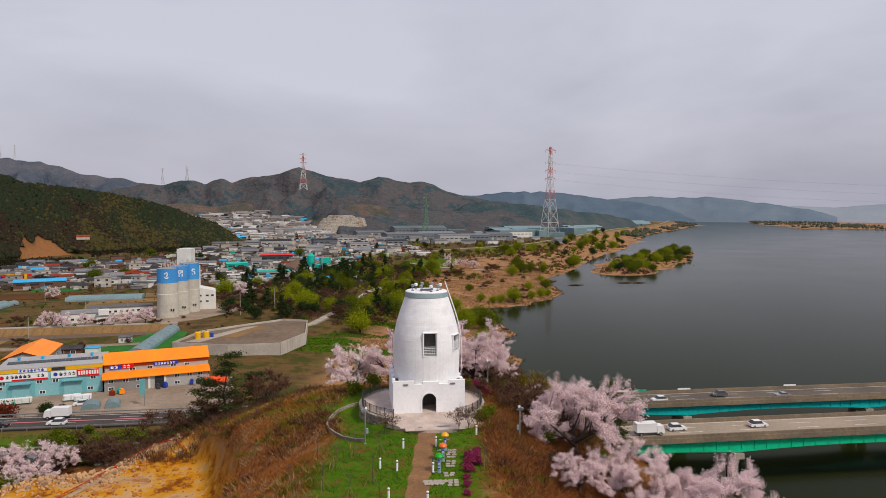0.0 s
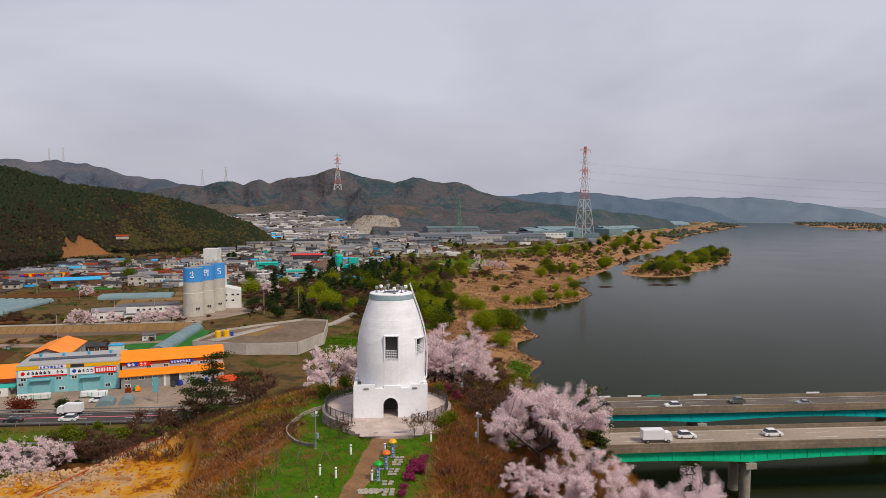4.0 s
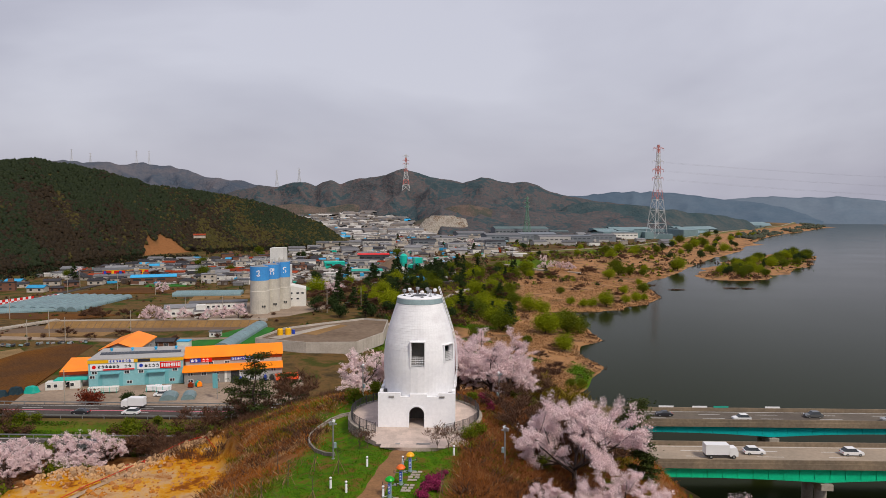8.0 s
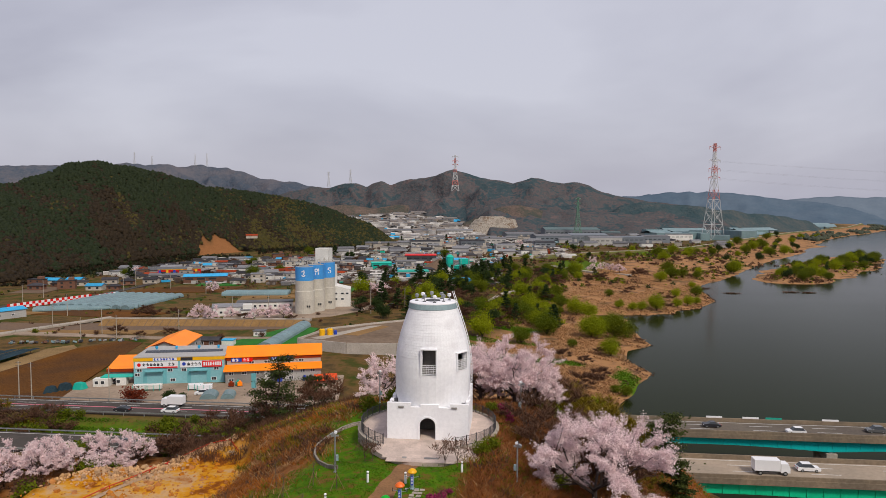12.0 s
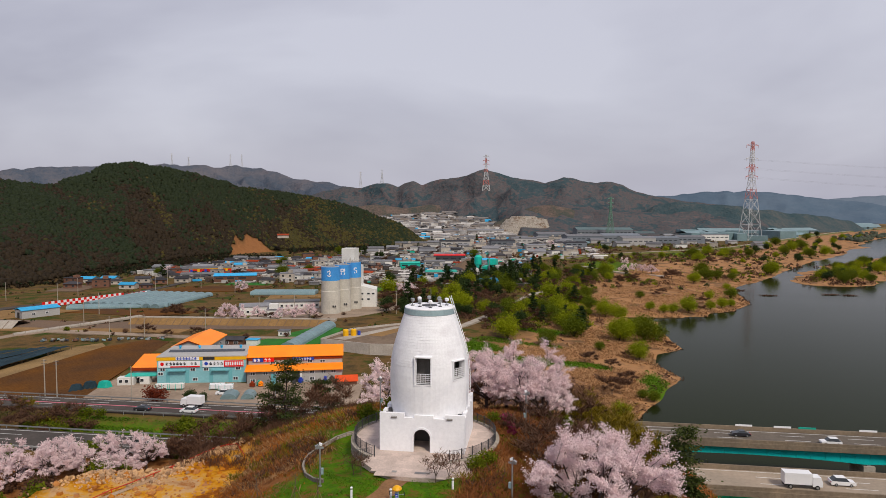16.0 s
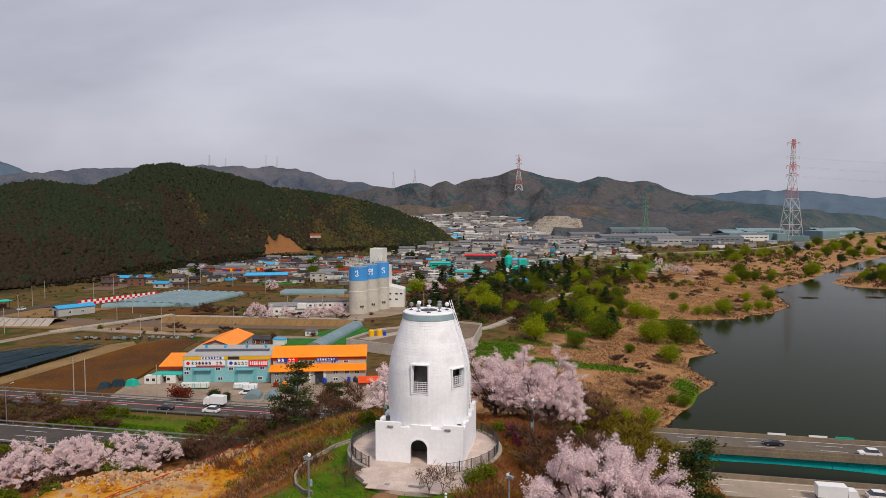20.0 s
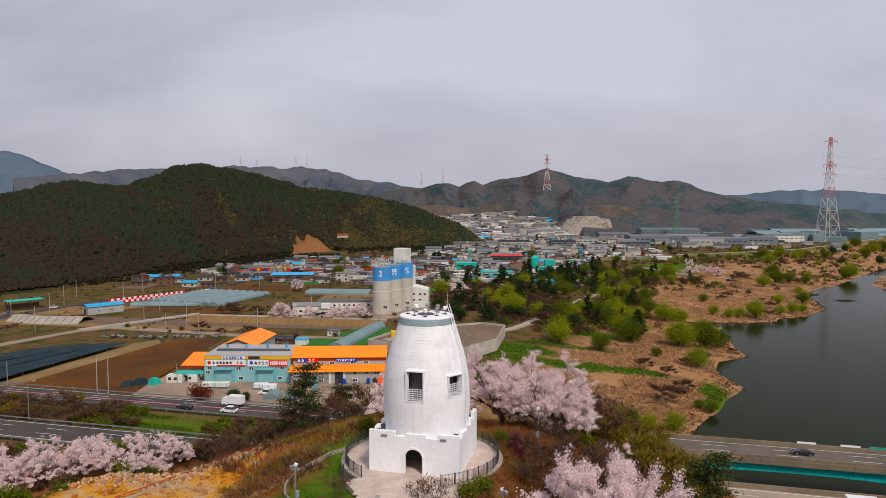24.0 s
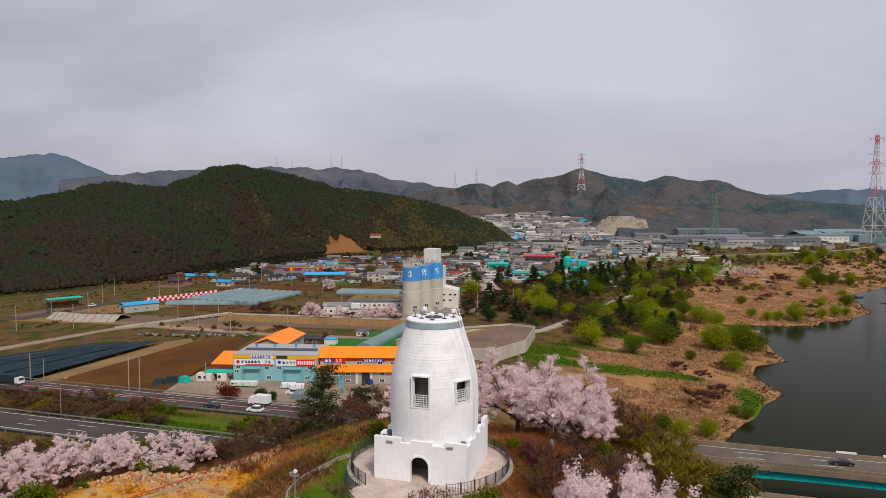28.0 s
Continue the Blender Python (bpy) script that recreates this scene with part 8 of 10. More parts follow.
# placed river trees
for i, (p_, x, y, s) in enumerate(((will, -4.5, 267, 1.0), (spri, 15, 262, 0.75), (will, 25.7, 308, 0.8), (will, 54, 288, 1.0), (spri, 65, 292, 1.15), (spri, 72, 298, 0.8), (will, 56.7, 250, 0.75), (will, 52, 364, 0.95), (will, 61, 371, 0.85), (spri, 44, 384, 0.75),
                                   (brow, 38.2, 187, 1.0), (brow, 46, 205, 0.7), (brow, 42, 225, 0.6), (spri, 52.5, 183, 0.36), (spri, 49, 186, 0.3), (will, 38.2, 160, 0.5), (will, 30, 157, 0.45), (spri, 25, 160, 0.45), (brow, 33, 232, 0.7), (brow, 52, 252, 0.5), (spri, 40, 262, 0.4), (brow, 62, 268, 0.5), (brow, 76, 285, 0.4),
                                   (will, 92, 391, 0.5), (will, 99, 395, 0.55), (will, 110, 400, 0.95), (brow, 117, 405, 0.8), (will, 128, 417, 0.55), (will, 138, 428, 0.65), (will, 146, 436, 0.5), (will, 84, 396, 0.5), (will, 138, 462, 0.6), (brow, 128, 440, 0.7), (spri, 84, 440, 0.5), (brow, 98, 455, 0.6), (will, 150, 570, 0.9), (spri, 168, 606, 1.05), (spri, 180, 612, 0.9), (spri, 196, 618, 0.7), (brow, 176, 520, 0.6), (will, 172, 545, 0.5),
                                   (spri, 18, 330, 0.9), (will, 30, 346, 0.8), (spri, 12, 352, 0.9), (will, 22, 372, 0.9), (spri, 34, 398, 0.9), (will, 18, 404, 1.0), (will, 30, 425, 0.9), (spri, 44, 430, 0.8), (will, -2, 330, 0.8), (spri, -8, 300, 0.7))):
    place(p_, x, y, 57 * i, s)
for i in range(120):  # isle and far shore
    u = rng.uniform(0, 1)
    if i < 62:
        x, y = 288 + 235 * u + rng.normal(0, 16), 632 + 330 * u + rng.normal(0, 16)
        if ground_z(x, y) < WATER + 0.3:
            continue
        place((spri, dark, spri, will)[i % 4], x, y, 31 * i, rng.uniform(0.7, 1.15))
    else:
        y = rng.uniform(560, 1700)
        x = np.interp(y, SHORE_Y, SHORE_X) - rng.uniform(4, 150)
        place((spri, brow, will, dark)[i % 4], x, y, 31 * i, rng.uniform(0.7, 1.4))
for i in range(150):  # wood along the trail
    y = rng.uniform(285, 640)
    x = rng.uniform(-50, 34) + 0.10 * (y - 300)
    if abs(x - np.interp(y, [284, 324, 362, 418, 470], [-29, -20, -9, 4, 30])) < 5:
        continue
    place((brow, brow, coni, spri, brow, dark, will, coni, brow, spri)[i % 10], x, y, 37 * i, rng.uniform(0.5, 1.05))
for i in range(80):  # dry flood plain scrub
    y = rng.uniform(320, 960)
    x = rng.uniform(-10, 60 + 0.25 * y) if y > 420 else rng.uniform(-20, 50)
    if ground_z(x, y) > WATER + 0.5:
        place((brow, brow, spri, brow, will)[i % 5], x, y, 37 * i, rng.uniform(0.35, 0.75))
for i in range(46):
    x, y = rng.uniform(-75, 10), rng.uniform(420, 600)
    place(coni if i % 2 else dark, x, y, 37 * i, rng.uniform(0.6, 1.1))
for i in range(70):  # behind the platform and round the silos
    x, y = rng.uniform(-100, -30), rng.uniform(300, 460)
    if not (-102 < x < -88 and y < 372):
        place((brow, coni, brow, dark, brow, dark, brow, will)[i % 8], x, y, 37 * i, rng.uniform(0.6, 1.1))
for i in range(90):  # between houses
    x, y = rng.uniform(-360, 120), rng.uniform(440, 1300)
    if hillfoot(x, y):
        place((dark, brow, spri, brow, coni)[i % 5], x, y, 37 * i, rng.uniform(0.5, 1.0))
for i in range(34):  # along canal and tracks
    x, y = rng.uniform(-230, -90), rng.choice([rng.uniform(286, 292), rng.uniform(230, 240), rng.uniform(300, 312)])
    place((brow, bush, bushd)[i % 3], x, y, 37 * i, rng.uniform(0.4, 0.8))
for i in range(120):  # highway verge
    x, y = rng.uniform(-125, -24), rng.uniform(88, 103)
    if not (-112 < x < -84 and rng.uniform() < 0.75):
        place(bush if i % 3 else bushd, x, y, 41 * i, rng.uniform(0.6, 1.2))
for i in range(34):
    x, y = rng.uniform(-64, -18), rng.uniform(57, 71)
    place(bushd if i % 2 else bush, x, y, 41 * i, rng.uniform(0.7, 1.2))
for i in range(40):
    x, y = rng.uniform(10, 22), rng.uniform(-24, 40)
    place(bushd if i % 4 else bush, x, y, 41 * i, rng.uniform(0.3, 0.6))
for i in range(60):
    x, y = rng.uniform(-130, -62), rng.uniform(26, 66)
    place(bushd if i % 3 else bush, x, y, 41 * i, rng.uniform(0.6, 1.2))
for i in range(5):
    x = rng.uniform(40, 52)
    place(bushd if i % 3 else bush, x, rng.uniform(30, 66), 41 * i, rng.uniform(0.9, 1.6))
for x, y, s in ((6.3, 10.5, 0.35), (6.6, -2.2, 0.42), (5.7, -3.4, 0.38), (-8.6, 11.5, 0.5), (-6, 13.2, 0.55), (-3.2, 13.6, 0.5)):
    place(bush, x, y, 50 * x, s)
az = crowned("azalea", "magenta azalea bush in flower", "azalea", (2.4, -15.9, gz(2.4, -15.9)), 1.0, 0.7, AZALEA, 800, 0.09, 61, trunk=0.05, clumps=9, group="azaleas along the lawn")
for x, y, s in ((3.3, -12.6, 0.45), (2.9, -13.9, 0.7), (2.2, -14.6, 0.8), (2.6, -15.4, 0.7), (1.8, -16.3, 0.9), (1.5, -17.6, 0.75), (1.1, -19.3, 0.5), (0.8, -20.9, 0.6), (0.5, -22.6, 0.5), (7.6, 11.2, 1.1), (8.1, 9.6, 1.0), (8.5, 8.2, 0.8)):
    place(az, x, y, 80 * y, s)

# ---- grass and dry growth ----
def sown(n, xr, yr, keep, seed):
    q = np.random.default_rng(seed)
    x, y = q.uniform(*xr, n), q.uniform(*yr, n)
    m_ = keep(x, y, q)
    x, y = x[m_], y[m_]
    return np.stack([x, y, ground_z(x, y) - 0.05], 1), q


def skew(x, y):
    return x - 0.20 * np.minimum(0, y + 5)


def onlawn(x, y, q):
    off = np.hypot(x + 0.4, y - 4.4) > 8.0
    pathd = np.abs(x - (-0.9 + 0.17 * (y + 6)))
    return off & (skew(x, y) > -12.5) & (skew(x, y) < 6.0) & ~((np.abs(x) < 5.5) & (y > -6.6) & (y < 6)) & ((pathd > 1.0) | (y > -6)) & (y < 13)


B_, q_ = sown(60000, (-17, 8), (-40, 13), onlawn, 71)
B_ = B_[wob(B_[:, 0], B_[:, 1], 1.3, 4.0) + 0.7 * wob(B_[:, 0], B_[:, 1], 0.5, 2.0) + q_.normal(0, 0.25, len(B_)) > -0.25]
tagged(quads("lawn_grass", blades(B_, 0.16, 0.035, q_, 0.6), GRASS), "short bright green grass on the hilltop", "grass", kind="stuff")


def dryleft(x, y, q):
    s = skew(x, y)
    return (s < -10.5 + q.normal(0, 1.0, len(x))) & (pit_mask(x, y) < 0.3) & (ground_z(x, y) > -26) & (x > -58)


def dryright(x, y, q):
    return (skew(x, y) > 5.6 + q.normal(0, 0.8, len(x))) & (ground_z(x, y) > -40) & (np.hypot(x + 0.4, y - 4.4) > 8.0)


def dryback(x, y, q):
    return (np.hypot(x + 0.4, y - 4.4) > 9.5) & (y < 66)


parts_ = []
for n_, xr, yr, kp, sd, hh in ((80000, (-46, -9), (-40, 58), dryleft, 72, 0.42), (56000, (4, 40), (-34, 60), dryright, 73, 0.5), (14000, (-30, 30), (11, 60), dryback, 74, 0.5)):
    b_, q_ = sown(n_, xr, yr, kp, sd)
    # growth lies in drifts
    w_ = wob(b_[:, 0], b_[:, 1], 1.7, sd) + 0.5 * wob(b_[:, 0], b_[:, 1], 0.6, sd) > -0.25
    parts_.append(blades(b_[w_], hh, 0.035, q_, 0.9))
tagged(quads("dry_grass", np.concatenate(parts_), DRYGRASS), "matted rust-brown dry grass on the slopes", "dry grass", kind="stuff")
parts_ = []
for n_, xr, yr, kp, sd, hh in ((30000, (-46, -9), (-40, 58), dryleft, 82, 0.5), (12000, (4, 40), (-34, 60), dryright, 83, 0.55)):
    b_, q_ = sown(n_, xr, yr, kp, sd)
    w_ = wob(b_[:, 0], b_[:, 1], 2.4, sd) > (-0.15 if sd == 82 else 0.25)
    parts_.append(blades(b_[w_], hh, 0.05, q_, 0.8))
tagged(quads("straw_grass", np.concatenate(parts_), PALEGRASS), "pale straw-coloured dead grass on the slopes", "dry grass", kind="stuff")
b_, q_ = sown(14000, (6, 40), (-34, 60), dryright, 85)
w_ = wob(b_[:, 0], b_[:, 1], 3.0, 5) > 0.25
tagged(quads("green_undergrowth", leaf_quads(b_[w_] + np.array([0, 0, 0.25]), 0.22, q_), SPRING), "green undergrowth on the river slope", "undergrowth", kind="stuff")
# brown brush: many low twiggy clumps
b_, q_ = sown(9500, (4.5, 26), (-32, 50), dryright, 91)
c_ = np.repeat(b_, 22, 0) + q_.normal(0, 0.45, (22 * len(b_), 3)) * np.array([1, 1, 0.2])
tagged(quads("brush", blades(c_, 0.52, 0.02, q_, 0.9), RUSTBRUSH), "thin leafless rust-brown brush on the slope", "brush", kind="stuff")
b_, q_ = sown(900, (-48, -14), (34, 62), dryback, 92)
c_ = np.repeat(b_, 20, 0) + q_.normal(0, 0.45, (20 * len(b_), 3)) * np.array([1, 1, 0.2])
tagged(quads("brush", blades(c_, 1.2, 0.03, q_, 0.45), BROWNLEAF), "thin leafless brown brush behind the ridge", "brush", kind="stuff")
# low scrub dotted over both flanks of the hill
def flank_scrub(x, y, q):
    ok = (dryleft(x, y, q) | dryright(x, y, q)) & (ground_z(x, y) > -24) & (pit_mask(x, y) < 0.2)
    return ok & (wob(x, y, 5.0, q.integers(0, 9)) + 0.6 * wob(x, y, 1.9, 3.0) + q.normal(0, 0.3, len(x)) > 0.35)


for n_, sd, m_, lb in ((2600, 381, BROWNLEAF, "dark twiggy scrub on the flanks of the hill"), (1500, 382, RUSTBRUSH, "rust-coloured scrub on the flanks of the hill"), (900, 383, OLIVEBUD, "olive budding scrub on the flanks of the hill"), (1000, 384, SPRING, "fresh green weeds on the flanks of the hill")):
    q_ = np.random.default_rng(sd)
    x_, y_ = q_.uniform(-46, 30, n_ * 3), q_.uniform(-34, 58, n_ * 3)
    w_ = flank_scrub(x_, y_, q_)
    x_, y_ = x_[w_][:n_], y_[w_][:n_]
    b_ = np.repeat(np.stack([x_, y_, ground_z(x_, y_)], 1), 26, 0)
    c_ = b_ + q_.normal(0, 1, b_.shape) * np.array([0.34, 0.34, 0.05])
    tagged(quads("flank_scrub", blades(c_, 0.55, 0.045, q_, 0.7), m_), lb, "scrub", kind="stuff")
# grass between the two carriageways
def verge(x, y, q):
    return wob(x, y, 9.0, 2.0) + 0.5 * wob(x, y, 3.0, 5.0) + q.normal(0, 0.3, len(x)) > -0.35


b_, q_ = sown(22000, (-118, -52), (87, 103), verge, 98)
tagged(quads("verge_grass", blades(b_, 0.4, 0.2, q_, 0.7), GRASS), "bright green grass between the carriageways", "grass", kind="stuff")

# green strips on the flood plain
def strips(x, y, q):
    a_ = np.hypot((x - 4) / 40, (y - 226) / 7.5) + 0.25 * wob(x, y, 5.0, 2.0)
    b_ = np.hypot((x + 26) / 19, (y - 244) / 11) + 0.3 * wob(x, y, 6.0, 4.0)
    c2_ = np.hypot((x - 12) / 14, (y - 296) / 8) + 0.3 * wob(x, y, 6.0, 1.0)
    d_ = np.hypot((x - 57) / 6, (y - 200) / 22) + 0.4 * wob(x, y, 4.0, 6.0)
    e_ = np.hypot((x + 4) / 22, (y - 262) / 5) + 0.35 * wob(x, y, 5.0, 6.0)
    return (np.minimum(np.minimum(np.minimum(a_, b_), np.minimum(c2_, d_)), e_) < 1 + q.normal(0, 0.1, len(x))) & (ground_z(x, y) > WATER + 0.2)


b_, q_ = sown(60000, (-56, 70), (185, 310), strips, 97)
tagged(quads("meadow_grass", blades(b_, 0.5, 0.28, q_, 0.7), GRASS), "fresh green grass strips on the flood plain", "grass", kind="stuff")

# reeds on the flood plain
q_ = np.random.default_rng(95)
n_ = 90000
y_ = 150 + 490 * q_.uniform(0, 1, n_) ** 1.6
x_ = np.interp(y_, SHORE_Y, SHORE_X) - q_.uniform(-0.05, 1.0, n_) * np.interp(y_, [150, 250, 300, 400, 640], [56, 70, 66, 105, 120])
z_ = ground_z(x_, y_)
k_ = (z_ > WATER + 0.2) & (wob(x_, y_, 9.0, 8.0) + 0.6 * wob(x_, y_, 3.0, 3.0) > -0.35) & ~strips(x_, y_, q_)
tagged(quads("reeds", blades(np.stack([x_, y_, z_ - 0.1], 1)[k_], 0.75, 0.34, q_, 0.75), REEDLEAF), "dry tan reeds on the flood plain", "reeds", kind="stuff")

# scrub and hedges too small and many to count
def clumps(n, xr, yr, keep, seed, r0, r1, leaves):
    q = np.random.default_rng(seed)
    x, y = q.uniform(*xr, n), q.uniform(*yr, n)
    m_ = keep(x, y, q)
    x, y = x[m_], y[m_]
    P = np.stack([x, y, ground_z(x, y)], 1)
    r = np.repeat(q.uniform(r0, r1, len(P)), leaves)[:, None]
    d = q.normal(size=(len(P) * leaves, 3))
    d /= np.linalg.norm(d, axis=1)[:, None]
    d[:, 2] = np.abs(d[:, 2]) * 1.1
    return np.repeat(P, leaves, 0) + d * r * q.uniform(0.5, 1.0, (len(d), 1)), q


def reedland(x, y, q):
    d = np.interp(y, SHORE_Y, SHORE_X) - x
    return (ground_z(x, y) > WATER + 0.4) & (d < 170) & (q.uniform(150, 300, len(x)) < y) & (wob(x, y, 26.0, 2.0) + 0.7 * wob(x, y, 8.0, 4.0) + q.normal(0, 0.3, len(x)) > 0.15)


def reedland2(x, y, q):
    d = np.interp(y, SHORE_Y, SHORE_X) - x
    return (ground_z(x, y) > WATER + 0.4) & (d < 170) & (wob(x, y, 30.0, 7.0) + 0.7 * wob(x, y, 9.0, 1.0) + q.normal(0, 0.25, len(x)) > 0.42)


for n_, kp, sd, m_, lb in ((2600, reedland, 301, BROWNLEAF, "dark brown leafless scrub on the flood plain"), (1500, reedland2, 302, WILLOW, "yellow-green young willow scrub on the flood plain"), (1500, reedland2, 303, SPRING, "green low growth on the flood plain")):
    c_, q_ = clumps(n_, (-60, 420), (165, 900), kp, sd, 0.4, 1.3, 16)
    tagged(quads("flood_plain_scrub", leaf_quads(c_, 0.34, q_), m_), lb, "scrub", kind="stuff")


def meadow(x, y, q):
    d = np.interp(y, SHORE_Y, SHORE_X) - x
    return (ground_z(x, y) > WATER + 0.5) & (d < 60 + 0.45 * (y - 250)) & (wob(x, y, 44.0, 2.0 + q.integers(0, 3)) + 0.6 * wob(x, y, 13.0, 4.0) + q.normal(0, 0.25, len(x)) > 0.32)


for n_, sd, m_, lb in ((4600, 341, BROWNLEAF, "purple-brown leafless thickets on the flood plain"), (2200, 342, SPRING, "fresh green thickets on the flood plain"), (800, 343, WILLOW, "yellow-green willow thickets on the flood plain"), (900, 344, DARKLEAF, "dark green thickets on the flood plain")):
    c_, q_ = clumps(n_, (-40, 640), (300, 1250), meadow, sd, 1.6, 4.6, 56)
    tagged(quads("thicket", leaf_quads(c_, 0.62, q_), m_), lb, "thicket", kind="stuff")


def riverwood(x, y, q):
    e = np.interp(y, [280, 300, 350, 400, 450, 560], [0, 12, 14, 40, 52, 60])
    track = np.abs(x - np.interp(y, [262, 284, 324, 362, 418, 470], [-45, -29, -20, -9, 4, 30]))
    return (x < e) & (x > np.interp(y, [280, 300, 340], [-24, -40, -66])) & (track > 4) & (wob(x, y, 12.0, q.integers(0, 9)) + q.normal(0, 0.3, len(x)) > 0.1)


for n_, sd, m_, lb in ((2300, 361, BROWNLEAF, "purple-brown bare wood along the river trail"), (520, 362, SPRING, "fresh green wood along the river trail"), (280, 363, WILLOW, "yellow-green wood along the river trail"), (420, 364, DARKLEAF, "dark green wood along the river trail")):
    c_, q_ = clumps(n_, (-66, 62), (280, 560), riverwood, sd, 1.4, 4.2, 70)
    tagged(quads("river_wood", leaf_quads(c_, 0.42, q_), m_), lb, "wood", kind="stuff")


def shoreline(x, y, q):
    z = ground_z(x, y)
    return (z > WATER - 0.15) & (z < WATER + 0.42) & (wob(x, y, 11.0, 3.0) > -0.2)


c_, q_ = clumps(16000, (30, 200), (150, 560), shoreline, 304, 0.15, 0.7, 10)
tagged(quads("shore_growth", leaf_quads(c_, 0.3, q_), BROWNLEAF), "dark reed stubble and drift along the water's edge", "reeds", kind="stuff")


def hedges(x, y, q):
    return (np.abs(np.sin(x / 23.0 + 0.3 * np.sin(y / 40))) < 0.06) | (np.abs(np.sin(y / 17.0 + 0.4 * np.sin(x / 60))) < 0.05) | (q.uniform(0, 1, len(x)) < 0.02)


def plainland(x, y, q):
    inside = hillfoot_all(x, y) & hedges(x, y, q) & (ground_z(x, y) > PLAIN - 1)
    clear = ((x > -200) & (x < -130) & (y < 228)) | ((x > -140) & (x < -45) & (y < 275)) | ((x < -195) & (y < 212)) | ((x > -165) & (x < -90) & (y > 283) & (y < 372))
    return inside & ~clear & (y > 122)


def hillfoot_all(x, y):
    return x > np.interp(y, [300, 420, 600, 830, 990, 1200], [-420, -372, -350, -318, -180, -200])


for n_, sd, m_, lb in ((9000, 311, BROWNLEAF, "brown leafless hedges between fields and houses"), (6000, 312, DARKLEAF, "dark green hedges between fields and houses"), (3000, 313, SPRING, "fresh green hedges between fields and houses")):
    c_, q_ = clumps(n_, (-420, 60), (122, 900), plainland, sd, 0.6, 1.7, 12)
    tagged(quads("hedge_growth", leaf_quads(c_, 0.5, q_), m_), lb, "hedge", kind="stuff")


for n_, sd, m_, lb in ((5200, 351, FORESTBROWN, "bare brown wood at the foot of the hill"), (3600, 352, FORESTLEAF, "dark green wood at the foot of the hill")):
    c_, q_ = clumps(n_, (-600, -180), (330, 1000), footwood, sd, 1.8, 4.4, 36)
    tagged(quads("foot_wood", leaf_quads(c_, 0.9, q_), m_), lb, "wood", kind="stuff")


def townland(x, y, q):
    return hillfoot_all(x, y) & (wob(x, y, 31.0, 4.0) + q.normal(0, 0.5, len(x)) > 0.3)


for n_, sd, m_, lb in ((1700, 321, BROWNLEAF, "brown bare trees among the far houses"), (1300, 322, DARKLEAF, "dark trees among the far houses")):
    c_, q_ = clumps(n_, (-300, 420), (700, 1700), townland, sd, 1.6, 4.2, 14)
    tagged(quads("far_trees", leaf_quads(c_, 1.1, q_), m_), lb, "wood", kind="stuff")

def amongroofs(x, y, q):
    return hillfoot_all(x + 8, y) & (y > 440 - 0.5 * (x + 260)) & (wob(x, y, 17.0, q.integers(0, 9)) + q.normal(0, 0.4, len(x)) > 0.25)


for n_, sd, m_, lb in ((1900, 371, BROWNLEAF, "brown bare garden trees among the village roofs"), (900, 372, DARKLEAF, "dark evergreen garden trees among the village roofs"), (420, 373, SPRING, "fresh green garden trees among the village roofs")):
    c_, q_ = clumps(n_, (-380, 40), (430, 1150), amongroofs, sd, 1.2, 3.4, 26)
    tagged(quads("garden_trees", leaf_quads(c_, 0.55, q_), m_), lb, "trees", kind="stuff")

# ---- wood on the near hill ----
HX, HY, HZ, HS = near_hill_grid
q_ = np.random.default_rng(101)
rows_, cols_ = HX.shape
n_ = 46000
i_ = q_.uniform(0, rows_ - 6.01, n_)
j_ = q_.uniform(0, cols_ - 1.01, n_)
i0, j0 = i_.astype(int), j_.astype(int)
fi, fj = i_ - i0, j_ - j0
lerp2 = lambda Q: (Q[i0, j0] * (1 - fi) * (1 - fj) + Q[i0 + 1, j0] * fi * (1 - fj) + Q[i0, j0 + 1] * (1 - fi) * fj + Q[i0 + 1, j0 + 1] * fi * fj)
P_ = np.stack([lerp2(HX), lerp2(HY), lerp2(HZ)], 1)
P_ = P_[(P_[:, 2] > PLAIN + 1.5)]
wx_, wy_ = P_[:, 0] + 22 * wob(P_[:, 0], P_[:, 1], 31.0, 1.0), P_[:, 1] + 22 * wob(P_[:, 0], P_[:, 1], 27.0, 5.0)
kind_ = (0.9 * wob(wx_, wy_, 47.0, 3.0) + 0.7 * wob(wx_, wy_, 15.0, 6.0) - (P_[:, 2] - 5) / 85 + q_.normal(0, 0.42, len(P_))) > -0.10
bear_, dist_ = np.degrees(np.arctan2(-P_[:, 0], P_[:, 1])), np.hypot(P_[:, 0], P_[:, 1])
clear_ = np.hypot((bear_ - 24.5) / 2.5, (dist_ - 898 - 4 * (bear_ - 24.5)) / 52) + 0.2 * wob(P_[:, 0], P_[:, 1], 9.0, 3.0) < 1
olive_ = kind_ & (wob(wx_, wy_, 23.0, 8.0) + (23 - bear_) / 12 + q_.normal(0, 0.5, len(P_)) > 0.25)
ICO = np.array([(0, 0, 1), *[(0.894 * math.cos(a), 0.894 * math.sin(a), 0.447) for a in np.arange(5) * 2 * math.pi / 5], *[(0.894 * math.cos(a), 0.894 * math.sin(a), -0.447) for a in (np.arange(5) + 0.5) * 2 * math.pi / 5], (0, 0, -1)])
ICF = np.array([(0, 1 + i, 1 + (i + 1) % 5) for i in range(5)] + [(1 + i, 6 + i, 1 + (i + 1) % 5) for i in range(5)] + [(6 + i, 6 + (i + 1) % 5, 1 + (i + 1) % 5) for i in range(5)])


